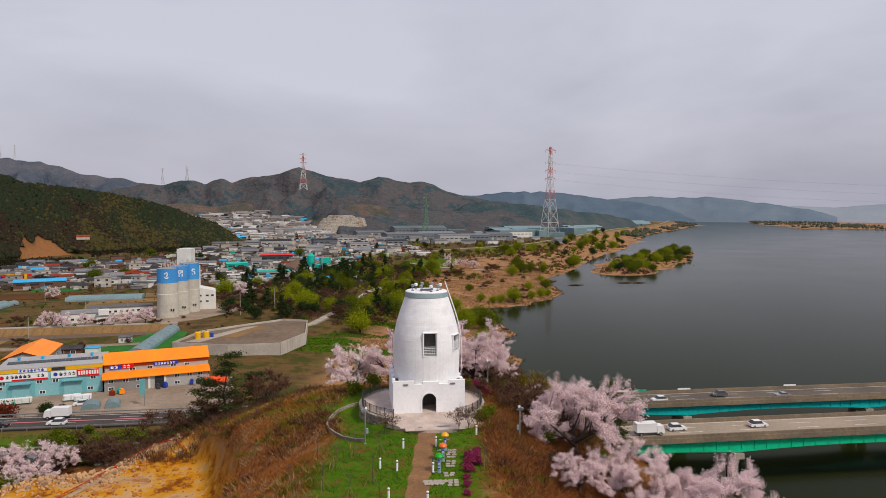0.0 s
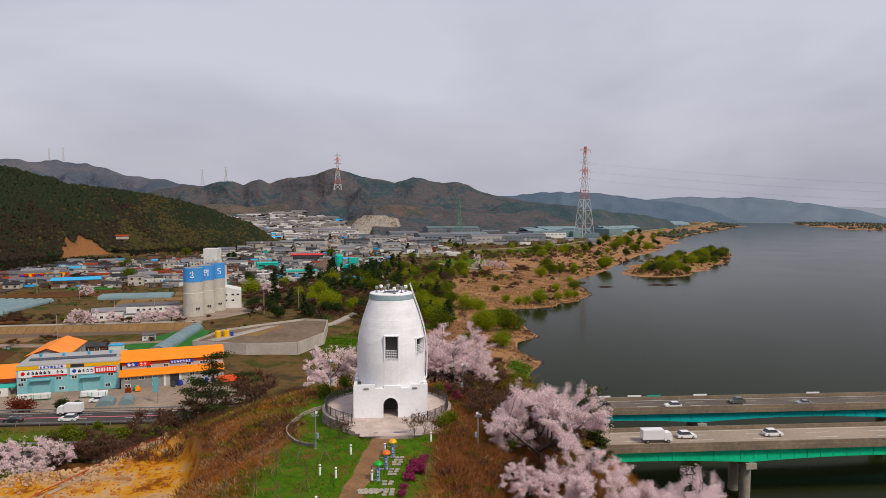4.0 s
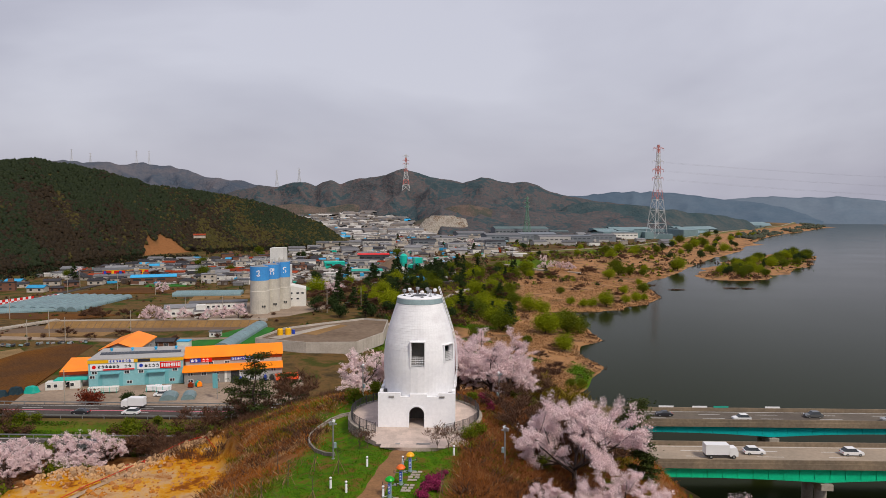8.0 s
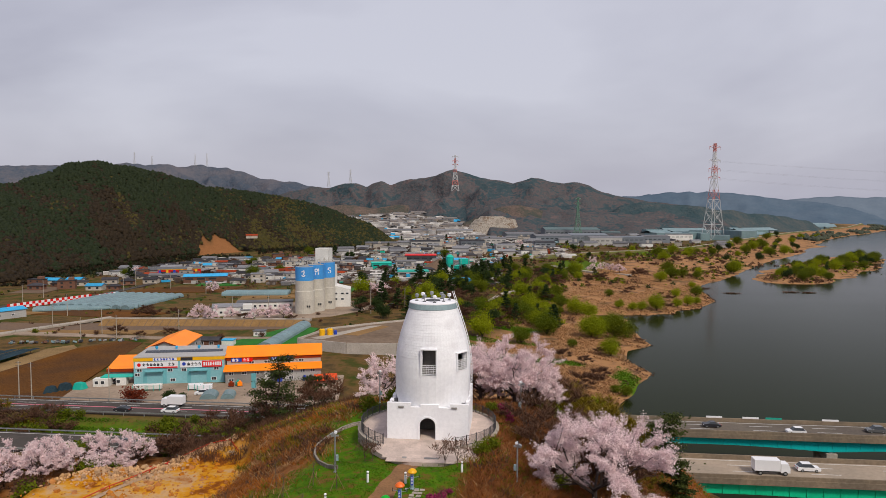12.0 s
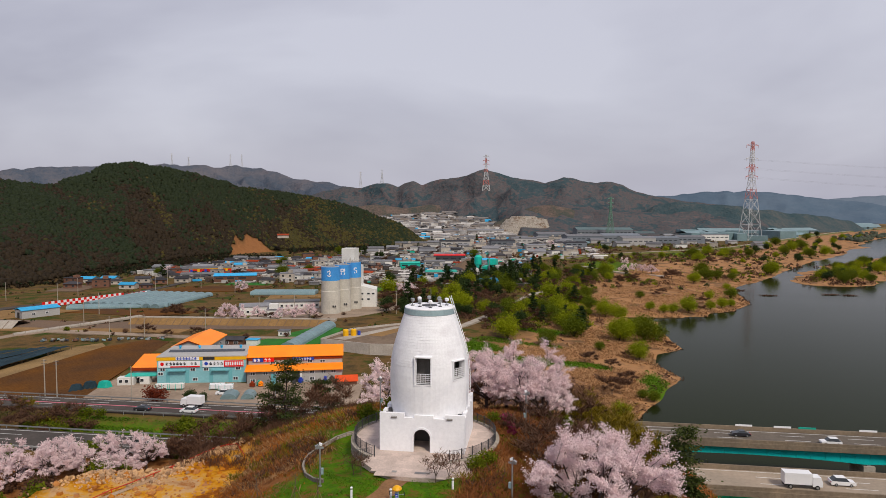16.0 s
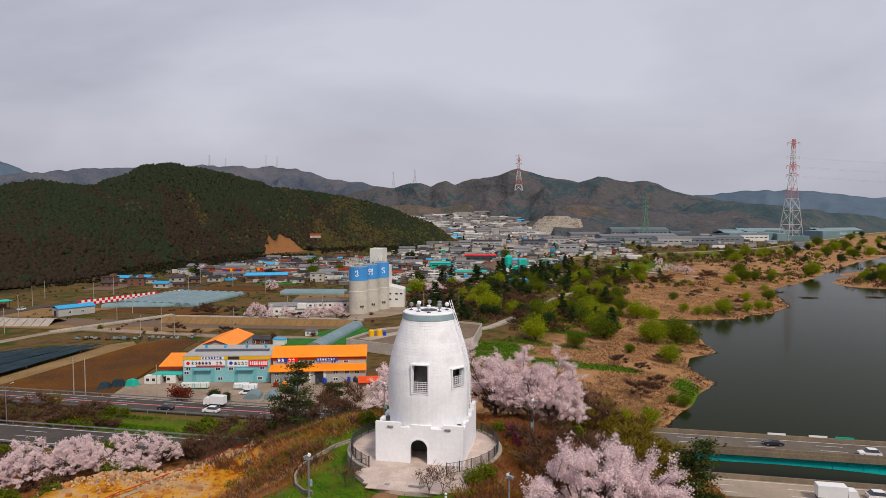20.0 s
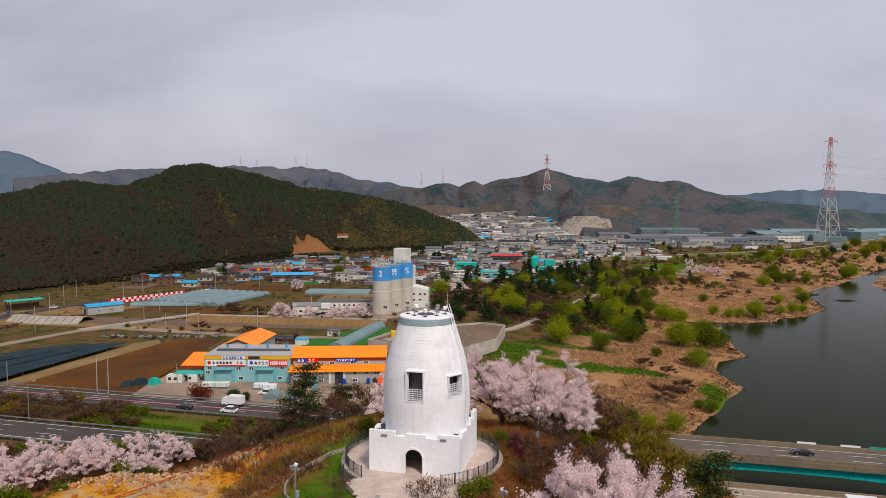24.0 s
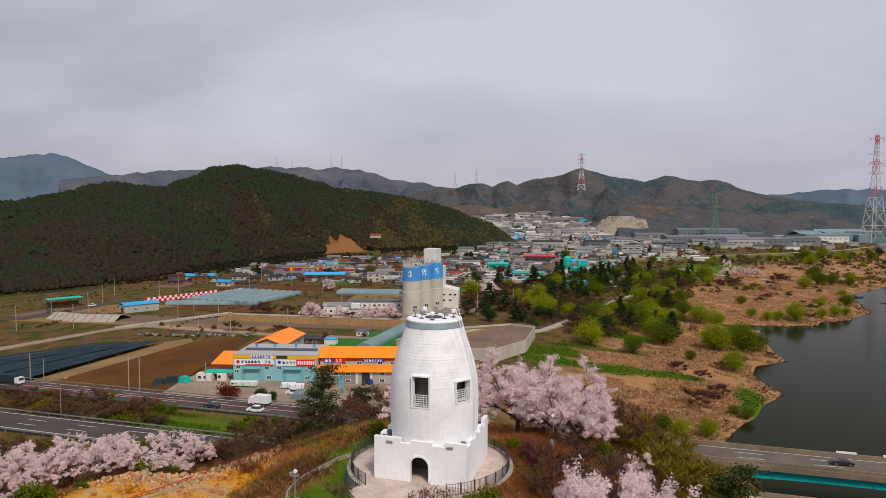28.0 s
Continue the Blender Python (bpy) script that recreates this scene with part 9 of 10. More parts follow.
def canopy(name, P, size, tall, material, q):
    """A wood as joined uneven crowns, with some loose sprays at their outlines."""
    n = len(P)
    s = size * q.uniform(0.6, 1.25, (n, 1, 1))
    V = ICO[None] * q.uniform(0.55, 1.3, (n, 12, 1)) * s * np.array([1, 1, tall])
    ang = q.uniform(0, 6.28, n)
    ca, sa = np.cos(ang)[:, None], np.sin(ang)[:, None]
    V = np.stack([V[..., 0] * ca - V[..., 1] * sa, V[..., 0] * sa + V[..., 1] * ca, V[..., 2]], -1) + P[:, None] + np.array([0, 0, 1.0]) * s * tall * 0.7
    F = (ICF[None] + 12 * np.arange(n)[:, None, None]).reshape(-1, 3)
    me = bpy.data.meshes.new(name)
    me.vertices.add(12 * n)
    me.vertices.foreach_set("co", V.astype(np.float32).ravel())
    me.loops.add(len(F) * 3)
    me.loops.foreach_set("vertex_index", F.astype(np.int32).ravel())
    me.polygons.add(len(F))
    me.polygons.foreach_set("loop_start", np.arange(0, 3 * len(F), 3, dtype=np.int32))
    me.materials.append(material)
    me.update(calc_edges=True)
    me.validate()
    me.polygons.foreach_set("use_smooth", [True] * len(me.polygons))
    return new(name, me)


tagged(canopy("pine_wood", P_[~kind_ & ~clear_], 2.6, 1.05, FORESTLEAF, q_), "dense dark green pine wood on the hill", "wood", kind="stuff")
tagged(canopy("budding_wood", P_[olive_ & ~clear_], 2.8, 0.9, FORESTOLIVE, q_), "olive-yellow budding wood on the hill", "wood", kind="stuff")
tagged(canopy("bare_wood", P_[kind_ & ~olive_ & ~clear_], 2.7, 0.9, FORESTBROWN, q_), "bare and budding brown wood on the hill", "wood", kind="stuff")

# woods on the far bank and along the lower shore
# leaf greens greyed and lightened to paint in the haze over distance
BANKWOOD = leafmat("haze_greyed_bank_wood", (0.060, 0.075, 0.058), (0.095, 0.100, 0.066))
q_ = np.random.default_rng(131)
y_ = q_.uniform(2000, 4300, 1500)
x_ = np.interp(y_, SPIT_Y, SPIT_X) + 20 + 420 * q_.uniform(0, 1, 1500) ** 1.5
w_ = wob(x_, y_, 90.0, 3.0) + 0.5 * wob(x_, y_, 30.0, 5.0) + (x_ - 1900) / 900 > 0.1
ys_ = q_.uniform(1350, 3200, 700)
xs_ = np.interp(ys_, SHORE_Y, SHORE_X) - 8 - 70 * q_.uniform(0, 1, 700) ** 1.5
w2_ = wob(xs_, ys_, 70.0, 3.0) > -0.2
x_, y_ = np.concatenate([x_[w_], xs_[w2_]]), np.concatenate([y_[w_], ys_[w2_]])
tagged(canopy("bank_wood", np.stack([x_, y_, ground_z(x_, y_)], 1), 5.5, 0.9, BANKWOOD, q_), "low woods along the far river banks, greyed for haze", "wood", kind="stuff")

# ---- small things on the hilltop ----
def lamp_post(at, turn, h):
    t = thing("floodlight_post", "grey steel post with a pair of white floodlights", "lamp post", at, turn, "floodlight posts round the tower")
    part("pole", Geo().lathe([(0.16, -0.5), (0.16, 0.06), (0.085, 0.1), (0.07, h)], 10), STEEL, t)
    part("bracket", Geo().box(-0.35, -0.05, h - 0.25, 0.35, 0.05, h - 0.12), STEEL, t)
    hd = part("lamp_head", Geo(pose(0.05, 0, h + 0.15, 0, 25, 0)).box(-0.14, -0.11, -0.09, 0.14, 0.11, 0.11), WHITE, t, "white floodlight head")
    part("lens", Geo(pose(0.05, 0, h + 0.15, 0, 25, 0)).box(-0.165, -0.10, -0.08, -0.143, 0.10, 0.10), GLASSDARK, hd)
    part("lamp_head", Geo(pose(-0.25, 0.05, h - 0.02, 0, -20, 0)).box(-0.15, -0.12, -0.10, 0.15, 0.12, 0.10), STEEL, t)
    part("control_box", Geo().box(0.08, -0.14, 1.1, 0.3, 0.14, 1.6), GREYBLUE, t)
    return t


for x, y, tn, h in ((9.1, -6.7, 160, 3.5), (9.8, 13.8, 200, 4.0), (-7.6, -8.0, 20, 3.6), (-8.2, 16.6, -30, 4.0)):
    lamp_post((x, y, gz(x, y)), tn, h)
boll = thing("path_light", "white cylindrical path light", "bollard light", (-3.9, -11.0, gz(-3.9, -11)), 0, "path lights")
part("post", Geo().lathe([(0.10, -0.2), (0.10, 0.72), (0.085, 0.74)], 12), WHITE, boll)
part("lens", Geo().lathe([(0.08, 0.72), (0.08, 0.88)], 12), STEEL, boll)
part("cap", Geo().lathe([(0.11, 0.88), (0.11, 0.95), (0.03, 1.0)], 12), WHITE, boll)
for x, y in ((-0.6, -10.9), (-4.9, -16.6), (-1.7, -17.4), (-6.4, -15.6), (4.1, -7.8), (-6.0, -22.5), (-2.9, -23.5)):
    copy_thing(boll, pose(x, y, gz(x, y)))
# dirt path
g = Geo()
pts = []
ys = np.linspace(-6.0, -46, 42)
for i, y in enumerate(ys):
    xc = -0.9 + 0.17 * (y + 6) + 0.08 * math.sin(i * 0.8)
    for o in (-0.95, -0.3, 0.3, 0.95):
        x = xc + o * (1 + 0.10 * math.sin(i * 1.7 + o))
        pts.append((x, y, gz(x, y) + (0.03 if abs(o) < 0.5 else 0.015)))
g.add(pts, [(4 * i + k, 4 * i + k + 1, 4 * i + k + 5, 4 * i + k + 4) for i in range(len(ys) - 1) for k in range(3)])
tagged(part("path", g, PATHDIRT), "narrow reddish dirt path across the lawn", "path", kind="structure")
# stepping stones
st_me = Geo().add([(-0.22, -0.17, 0), (0.2, -0.19, 0), (0.24, 0.15, 0), (-0.18, 0.2, 0), (-0.19, -0.14, 0.06), (0.17, -0.16, 0.06), (0.2, 0.12, 0.06), (-0.15, 0.17, 0.06)], [(4, 5, 6, 7), (0, 1, 5, 4), (1, 2, 6, 5), (2, 3, 7, 6), (3, 0, 4, 7)]).mesh("stepping_stone", PALE_CONC)
SS_ = thing("stepping_stones", "rows of pale stepping stones set in the lawn", "stepping stones", (0, 0, 0))
rng = np.random.default_rng(6)
for i in range(16):
    for k in range(2):
        if i in (4, 8, 9, 12):
            continue
        x, y = 0.55 - 0.11 * i + 0.5 * k + (0.5 if i > 12 else 0), -12.3 - 0.55 * i
        share("stepping_stone", st_me, pose(x + rng.uniform(-0.06, 0.06), y + rng.uniform(-0.05, 0.05), gz(x, y) + 0.05, 0, 0, rng.uniform(-8, 8)), SS_)
for i in range(9):
    x, y = -2.6 + 0.42 * (i % 5), -19.6 - 0.5 * (i // 5)
    share("stepping_stone", st_me, pose(x, y, gz(x, y) + 0.06, 0, 0, rng.uniform(0, 180)) @ Matrix.Diagonal((1.3, 1.3, 1, 1)), SS_)


# exercise posts with bright caps beside the path
CAPS = (("yellow", mat("yellow_plastic", (0.75, 0.42, 0.01), 0.4, vary=0.08)), ("orange", mat("salmon_plastic", (0.75, 0.20, 0.09), 0.4, vary=0.08)), ("green", mat("green_plastic", (0.02, 0.34, 0.06), 0.4, vary=0.08)))
for (nm, cm), (x, y) in zip(CAPS, ((0.15, -12.0), (-0.45, -14.8), (-1.15, -17.4))):
    t = thing("exercise_post", f"outdoor exercise post with a {nm} mushroom cap beside the path", "exercise machine", (x, y, gz(x, y)), 10 * x, "exercise posts beside the path")
    t.matrix_world = pose(x, y, gz(x, y), 0, 0, 10 * x) @ Matrix.Diagonal((0.8, 0.8, 0.78, 1))
    part("column", Geo().lathe([(0.24, -0.1), (0.24, 0.1), (0.2, 0.14), (0.2, 1.75), (0.14, 1.85)], 14), GREYBLUE, t)
    part("panel", Geo().box(-0.14, -0.225, 0.5, 0.14, -0.195, 1.5), SIGNBLUE, t, "blue instruction panel")
    bars = Geo()
    for k in range(5):
        bars.box(-0.09, -0.235, 0.65 + 0.16 * k, 0.09, -0.226, 0.72 + 0.16 * k)
    part("panel_bars", bars, SIGNWHITE, t)
    part("cap", Geo().lathe([(0.48, 1.85), (0.5, 1.95), (0.36, 2.15), (0.14, 2.28), (0.02, 2.3)], 16), cm, t, f"{nm} mushroom-shaped cap")
    for s in (-1, 1):
        hb = part("handle", Geo().tube((s * 0.18, 0, 1.3), (s * 0.75, 0, 1.4), 0.03), STEEL, t)
        part("grip", Geo().tube((s * 0.75, 0, 1.25), (s * 0.75, 0, 1.65), 0.04), INK, hb)
        part("foot_bar", Geo().tube((s * 0.2, 0, 0.15), (s * 0.6, -0.3, 0.12), 0.03), STEEL, t)
        part("pedal", Geo().box(s * 0.6 - 0.13, -0.5, 0.1, s * 0.6 + 0.13, -0.15, 0.16), STEEL, t)
# low curved kerb round the lawn on the left
KB_ = thing("lawn_edging", "low curved retaining wall of rough stone with a pale coping", "garden wall", (0, 0, 0))
pts = [(-8.2, 7.2), (-9.4, 7.0), (-10.6, 6.2), (-11.4, 4.8), (-11.8, 3.0), (-11.8, 1.0), (-11.5, -1.2), (-10.9, -3.4), (-9.9, -5.4), (-8.6, -6.8), (-7.6, -7.2)]
for k, ((xa, ya), (xb, yb)) in enumerate(zip(pts, pts[1:])):
    d = Vector((xb - xa, yb - ya))
    L, n_ = d.length, Vector((-d.y, d.x)).normalized() * 0.07
    za, zb_ = gz(xa, ya) + 0.30, gz(xb, yb) + 0.30
    lo = min(za, zb_) - 1.6
    v = [(xa - n_.x, ya - n_.y), (xa + n_.x, ya + n_.y), (xb + n_.x, yb + n_.y), (xb - n_.x, yb - n_.y)]
    zt = (za, za, zb_, zb_)
    box_f = [(3, 2, 1, 0), (4, 5, 6, 7), (0, 1, 5, 4), (1, 2, 6, 5), (2, 3, 7, 6), (3, 0, 4, 7)]
    part("wall_section", Geo().add([(*c, lo) for c in v] + [(*c, z) for c, z in zip(v, zt)], box_f), MORTAR, KB_)
    e_ = 1.15
    w = [((xa + xb) / 2 + (c[0] - (xa + xb) / 2) * 1.01 + (n_.x * (e_ - 1) if q in (1, 2) else -n_.x * (e_ - 1)), (ya + yb) / 2 + (c[1] - (ya + yb) / 2) * 1.01 + (n_.y * (e_ - 1) if q in (1, 2) else -n_.y * (e_ - 1))) for q, c in enumerate(v)]
    part("coping", Geo().add([(*c, z + 0.002) for c, z in zip(w, zt)] + [(*c, z + 0.06) for c, z in zip(w, zt)], box_f), CONCRETE, KB_)
    for u in np.arange(0.12, 1, 0.26):
        for row in range(1):
            x, y = xa + (xb - xa) * u, ya + (yb - ya) * u
            z = za + (zb_ - za) * u - 0.22 - 0.32 * row
            for s_ in ((1,) if k % 2 else (1, -1)):
                share("wall_stone", stone_me, pose(x + s_ * n_.x, y + s_ * n_.y, z, 0, 0, math.degrees(math.atan2(d.y, d.x)) + 20 * rng.uniform(-1, 1)) @ Matrix.Diagonal((1.1 * L / 2.2, 0.5, 1.2, 1)), KB_)
# staked saplings on the lawn
STRAWWOOD = mat("weathered_stake_wood", (0.24, 0.17, 0.10), 0.9, vary=0.2, scale=3)
sap = thing("staked_sapling", "young bare sapling tied to a wooden tripod", "sapling", (-10.5, -14, gz(-10.5, -14)), 0, "saplings on the lawn")
part("stem", Geo().tube((0, 0, -0.1), (0.1, 0.05, 2.4), 0.04, 0.015, 5), GREYBARK, sap)
for a in (0, 2.1, 4.2):
    part("stake", Geo().tube((0.75 * math.cos(a), 0.75 * math.sin(a), -0.1), (0.05, 0, 1.3), 0.025, 0.025, 5), STRAWWOOD, sap)
tw = Geo()
r_ = random.Random(3)
for k in range(14):
    z = r_.uniform(0.9, 2.3)
    a = r_.uniform(0, 6.28)
    tw.tube((0.05, 0.02, z), (0.5 * math.cos(a), 0.5 * math.sin(a), z + 0.5), 0.012, 0.005, 3)
part("twig_crown", tw, GREYBARK, sap)
for x, y in ((-8.8, -11), (-7.2, -19), (-11.5, -18.5), (-9.2, -22), (-13.5, -21), (-12.5, -25), (-9.5, -27), (-6.8, -25), (-14.5, -16), (-6.3, -12.3), (3.2, -17), (-12.3, -10.5)):
    copy_thing(sap, pose(x, y, gz(x, y), 0, 0, 40 * x))

# ---- excavation: rocks, string line, cut ----
rock_mes = []
for s in range(4):
    q = np.random.default_rng(200 + s)
    bm = bmesh.new()
    bmesh.ops.create_icosphere(bm, subdivisions=1, radius=0.5)
    for v in bm.verts:
        v.co *= q.uniform(0.65, 1.15)
        v.co.z *= 0.75
    me = bpy.data.meshes.new("rock")
    bm.to_mesh(me)
    bm.free()
    me.materials.append(ROCK)
    rock_mes.append(me)
RK = thing("rock_berm", "bank of broken tan rocks at the edge of the excavation", "rocks", (0, 0, 0))
rng = np.random.default_rng(15)


BERM = [(-60.8, 21), (-57.4, 30.0), (-51.5, 31.4), (-46.4, 32.6), (-44.0, 39.6), (-38.6, 41.6)]
for i in range(290):
    u = rng.uniform(0, 5) if i % 3 else rng.uniform(1.2, 3.6)
    k = min(4, int(u))
    (xa, ya), (xb, yb) = BERM[k], BERM[k + 1]
    x, y = xa + (xb - xa) * (u - k) + rng.normal(0, 0.9), ya + (yb - ya) * (u - k) - abs(rng.normal(0, 2.6 if k in (1, 2, 3) else 1.2)) + 0.5
    s = rng.uniform(0.35, 1.15) if i % 6 else rng.uniform(1.0, 1.6)
    share("rock", rock_mes[i % 4], pose(x, y, gz(x, y) + 0.2 * s, rng.uniform(0, 90), rng.uniform(0, 90), rng.uniform(0, 360)) @ Matrix.Diagonal((s, s * 0.8, s * 0.7, 1)), RK)
RB = Geo()
for i in range(1500):
    u = rng.uniform(0.4, 5)
    k = min(4, int(u))
    (xa, ya), (xb, yb) = BERM[k], BERM[k + 1]
    x, y = xa + (xb - xa) * (u - k) + rng.normal(0, 1.0), ya + (yb - ya) * (u - k) - abs(rng.normal(0, 2.8 if k in (1, 2, 3) else 1.0)) + 0.7
    s = rng.uniform(0.10, 0.34)
    RB.m = pose(x, y, gz(x, y) + 0.1, rng.uniform(0, 90), rng.uniform(0, 90), rng.uniform(0, 90))
    RB.add([(s, 0, 0), (-s * 0.9, 0.1 * s, 0), (0, s * 0.8, 0.1 * s), (0.1 * s, -s * 0.9, 0), (0, 0.1 * s, s * 0.7), (0.1 * s, 0, -s * 0.7)], [(0, 2, 4), (2, 1, 4), (1, 3, 4), (3, 0, 4), (2, 0, 5), (1, 2, 5), (3, 1, 5), (0, 3, 5)])
tagged(part("broken_stone", RB, ROCK), "small broken tan stones along the edge of the excavation", "stones", kind="stuff")
DB = Geo()
for i in range(2600):
    x, y = rng.uniform(-74, -30), rng.uniform(0, 41)
    if pit_mask(np.array([x]), np.array([y]))[0] < 0.5:
        continue
    s = rng.uniform(0.05, 0.16) if rng.uniform() < 0.85 else rng.uniform(0.15, 0.45)
    if wob(np.array([x]), np.array([y]), 3.4, 12.0)[0] < rng.uniform(-1.2, 0.6):
        continue
    DB.m = pose(x, y, gz(x, y), rng.uniform(0, 90), rng.uniform(0, 90), 0)
    DB.box(-s, -s, -s, s, s * 0.8, s * 0.7)
tagged(part("rubble", DB, PITEARTH), "small clods strewn over the excavated earth", "rubble", kind="stuff")
ROPERED = mat("faded_red_rope", (0.42, 0.07, 0.05), 0.8, vary=0.15)
STR = thing("string_line", "red marker rope on short posts round the excavation", "rope", (0, 0, 0))
for line in ([(-36.6, 38.7), (-38.9, 41.0), (-40.8, 41.5), (-42.6, 40.7), (-43.8, 38.8), (-45.3, 34.2), (-46.9, 29.3), (-49.2, 22.5), (-52.2, 13.0)], [(-45.4, 32.0), (-48.0, 31.6), (-51.6, 31.4), (-57.0, 30.6), (-59.9, 23.8), (-61.0, 19.7), (-63.5, 12.0)]):
    prev = None
    for x, y in line:
        z = gz(x, y)
        part("peg", Geo().tube((x, y, z - 0.2), (x, y, z + 0.6), 0.04), REDW, STR)
        if prev:
            for k in range(4):
                u0, u1 = k / 4, (k + 1) / 4
                a, b = Vector(prev).lerp(Vector((x, y, z + 0.5)), u0), Vector(prev).lerp(Vector((x, y, z + 0.5)), u1)
                a.z, b.z = max(a.z - 0.2 * u0 * (1 - u0), gz(a.x, a.y) + 0.25), max(b.z - 0.2 * u1 * (1 - u1), gz(b.x, b.y) + 0.25)
                part("rope", Geo().tube(a, b, 0.085, n=4), ROPERED, STR)
        prev = (x, y, z + 0.5)


# pale dusty strip trodden along the inside of the rope
g = Geo()
edge_ = [(-37.0, 37.9), (-39.1, 40.1), (-40.8, 40.6), (-42.2, 39.9), (-43.3, 38.4), (-44.8, 33.8), (-46.3, 29.0), (-48.6, 22.3), (-51.6, 13.0)]
pts = []
for i, (x, y) in enumerate(edge_):
    (xa, ya), (xb, yb) = edge_[max(0, i - 1)], edge_[min(len(edge_) - 1, i + 1)]
    d = Vector((xb - xa, yb - ya)).normalized()
    for o in (-0.55, 0.0, 0.55):
        px, py = x - d.y * o * (1 + 0.3 * math.sin(3.1 * i)), y + d.x * o
        pts.append((px, py, gz(px, py) + (0.10 if o == 0 else 0.03)))
g.add(pts, [(3 * i + q, 3 * i + q + 1, 3 * i + q + 4, 3 * i + q + 3) for i in range(len(edge_) - 1) for q in (0, 1)])
tagged(part("path_strip", g, mat("pale_rock_dust", (0.46, 0.37, 0.29), 0.95, vary=0.25, scale=1.0, second=(0.36, 0.25, 0.17), spec=0.1)), "pale strip of rock dust inside the rope", "path", kind="structure")


# ---- vehicles ----
def car(at, turn, paint, label, kind="sedan"):
    t = thing("car", label, "car", at, turn, "cars on the road")
    L, W_, Hc = (4.6, 1.85, 1.45) if kind == "sedan" else (4.7, 1.9, 1.72)
    prof = [(-L / 2, 0.45), (-L / 2 + 0.05, 0.85), (-L / 2 + 0.55, 0.98), (-0.95, 1.02), (0.95, 1.02), (L / 2 - 0.5, 0.96) if kind == "sedan" else (L / 2 - 0.1, 1.05), (L / 2, 0.8), (L / 2, 0.45), (L / 2 - 0.1, 0.28), (-L / 2 + 0.1, 0.28)]
    n_ = len(prof)
    g = Geo().add([(x, s * W_ / 2, z) for s in (-1, 1) for x, z in prof], [tuple(range(n_)), tuple(range(2 * n_ - 1, n_ - 1, -1))] + [(i, i + n_, (i + 1) % n_ + n_, (i + 1) % n_) for i in range(n_)])
    part("body", g, paint, t)
    rear = L / 2 - 0.75 if kind == "sedan" else L / 2 - 0.2
    cab = [(-1.15, 1.0), (-0.45, Hc - 0.03), (rear - 0.75, Hc - 0.03), (rear, 1.0)]
    g = Geo().add([(x, s * (W_ / 2 - (0.05 if z < 1.2 else 0.22)), z) for s in (-1, 1) for x, z in cab], [(0, 1, 2, 3), (7, 6, 5, 4), (0, 4, 5, 1), (1, 5, 6, 2), (2, 6, 7, 3)])
    part("glasshouse", g, GLASSDARK, t, "dark car windows")
    part("roof", Geo().box(-0.5, -W_ / 2 + 0.2, Hc - 0.02, rear - 0.7, W_ / 2 - 0.2, Hc + 0.03), paint, t)
    for sx in (-1.4, 1.4):
        for s in (-1, 1):
            w_ = part("wheel", Geo().tube((sx, s * (W_ / 2 - 0.2), 0.32), (sx, s * (W_ / 2 + 0.01), 0.32), 0.32, n=14), TYRE, t)
            part("rim", Geo().tube((sx, s * (W_ / 2 + 0.005), 0.32), (sx, s * (W_ / 2 + 0.03), 0.32), 0.2, n=10), STEEL, w_)
    for s in (-1, 1):
        part("headlight", Geo().box(-L / 2 - 0.01, s * 0.65 - 0.2, 0.68, -L / 2 + 0.1, s * 0.65 + 0.2, 0.82), SIGNWHITE, t)
        part("tail_light", Geo().box(L / 2 - 0.1, s * 0.68 - 0.18, 0.7, L / 2 + 0.01, s * 0.68 + 0.18, 0.86), SIGNRED, t)
    return t


CARW = mat("white_car_paint", (0.78, 0.78, 0.79), 0.25, vary=0.03)
CARG = mat("grey_car_paint", (0.16, 0.165, 0.17), 0.25, metal=0.4, vary=0.05)
CARK = mat("black_car_paint", (0.03, 0.03, 0.035), 0.2, vary=0.05)
CARS = mat("silver_car_paint", (0.45, 0.46, 0.47), 0.3, metal=0.5, vary=0.05)
cw = car((94, 79.0, NEARDECK + 0.01), 180, CARW, "white estate car on the near bridge", "suv")
cs = car((103, 112.4, FARDECK + 0.01), 0, CARG, "dark grey car on the far bridge", "suv")
ck = car((-100, 108.8, FARDECK + 0.01), 0, CARK, "black car on the highway")
cv = car((122, 109.2, FARDECK + 0.01), 0, CARS, "silver car on the far bridge", "sedan")
for src, x, y, z, tn in ((cw, 72, 79.0, NEARDECK, 180), (ck, 62, 112.4, FARDECK, 0), (cw, 82, 109.2, FARDECK, 0), (cw, -86, 109, FARDECK, 0), (cw, -132, 156, PLAIN + 0.07, 70), (ck, -128.5, 152, PLAIN + 0.07, 75), (ck, -131, 150.6, PLAIN + 0.07, 100), (cw, -92, 141, PLAIN + 0.07, 10), (cs, -80, 78, NEARDECK, 180),
                        (cw, -60, 430, PLAIN + 0.1, 20), (cs, -66, 348, PLAIN + 0.1, 40), (cs, -318, 255, PLAIN + 0.36, 80), (cw, -313, 282, PLAIN + 0.36, 80)):
    copy_thing(src, pose(x, y, z + 0.01, 0, 0, tn))


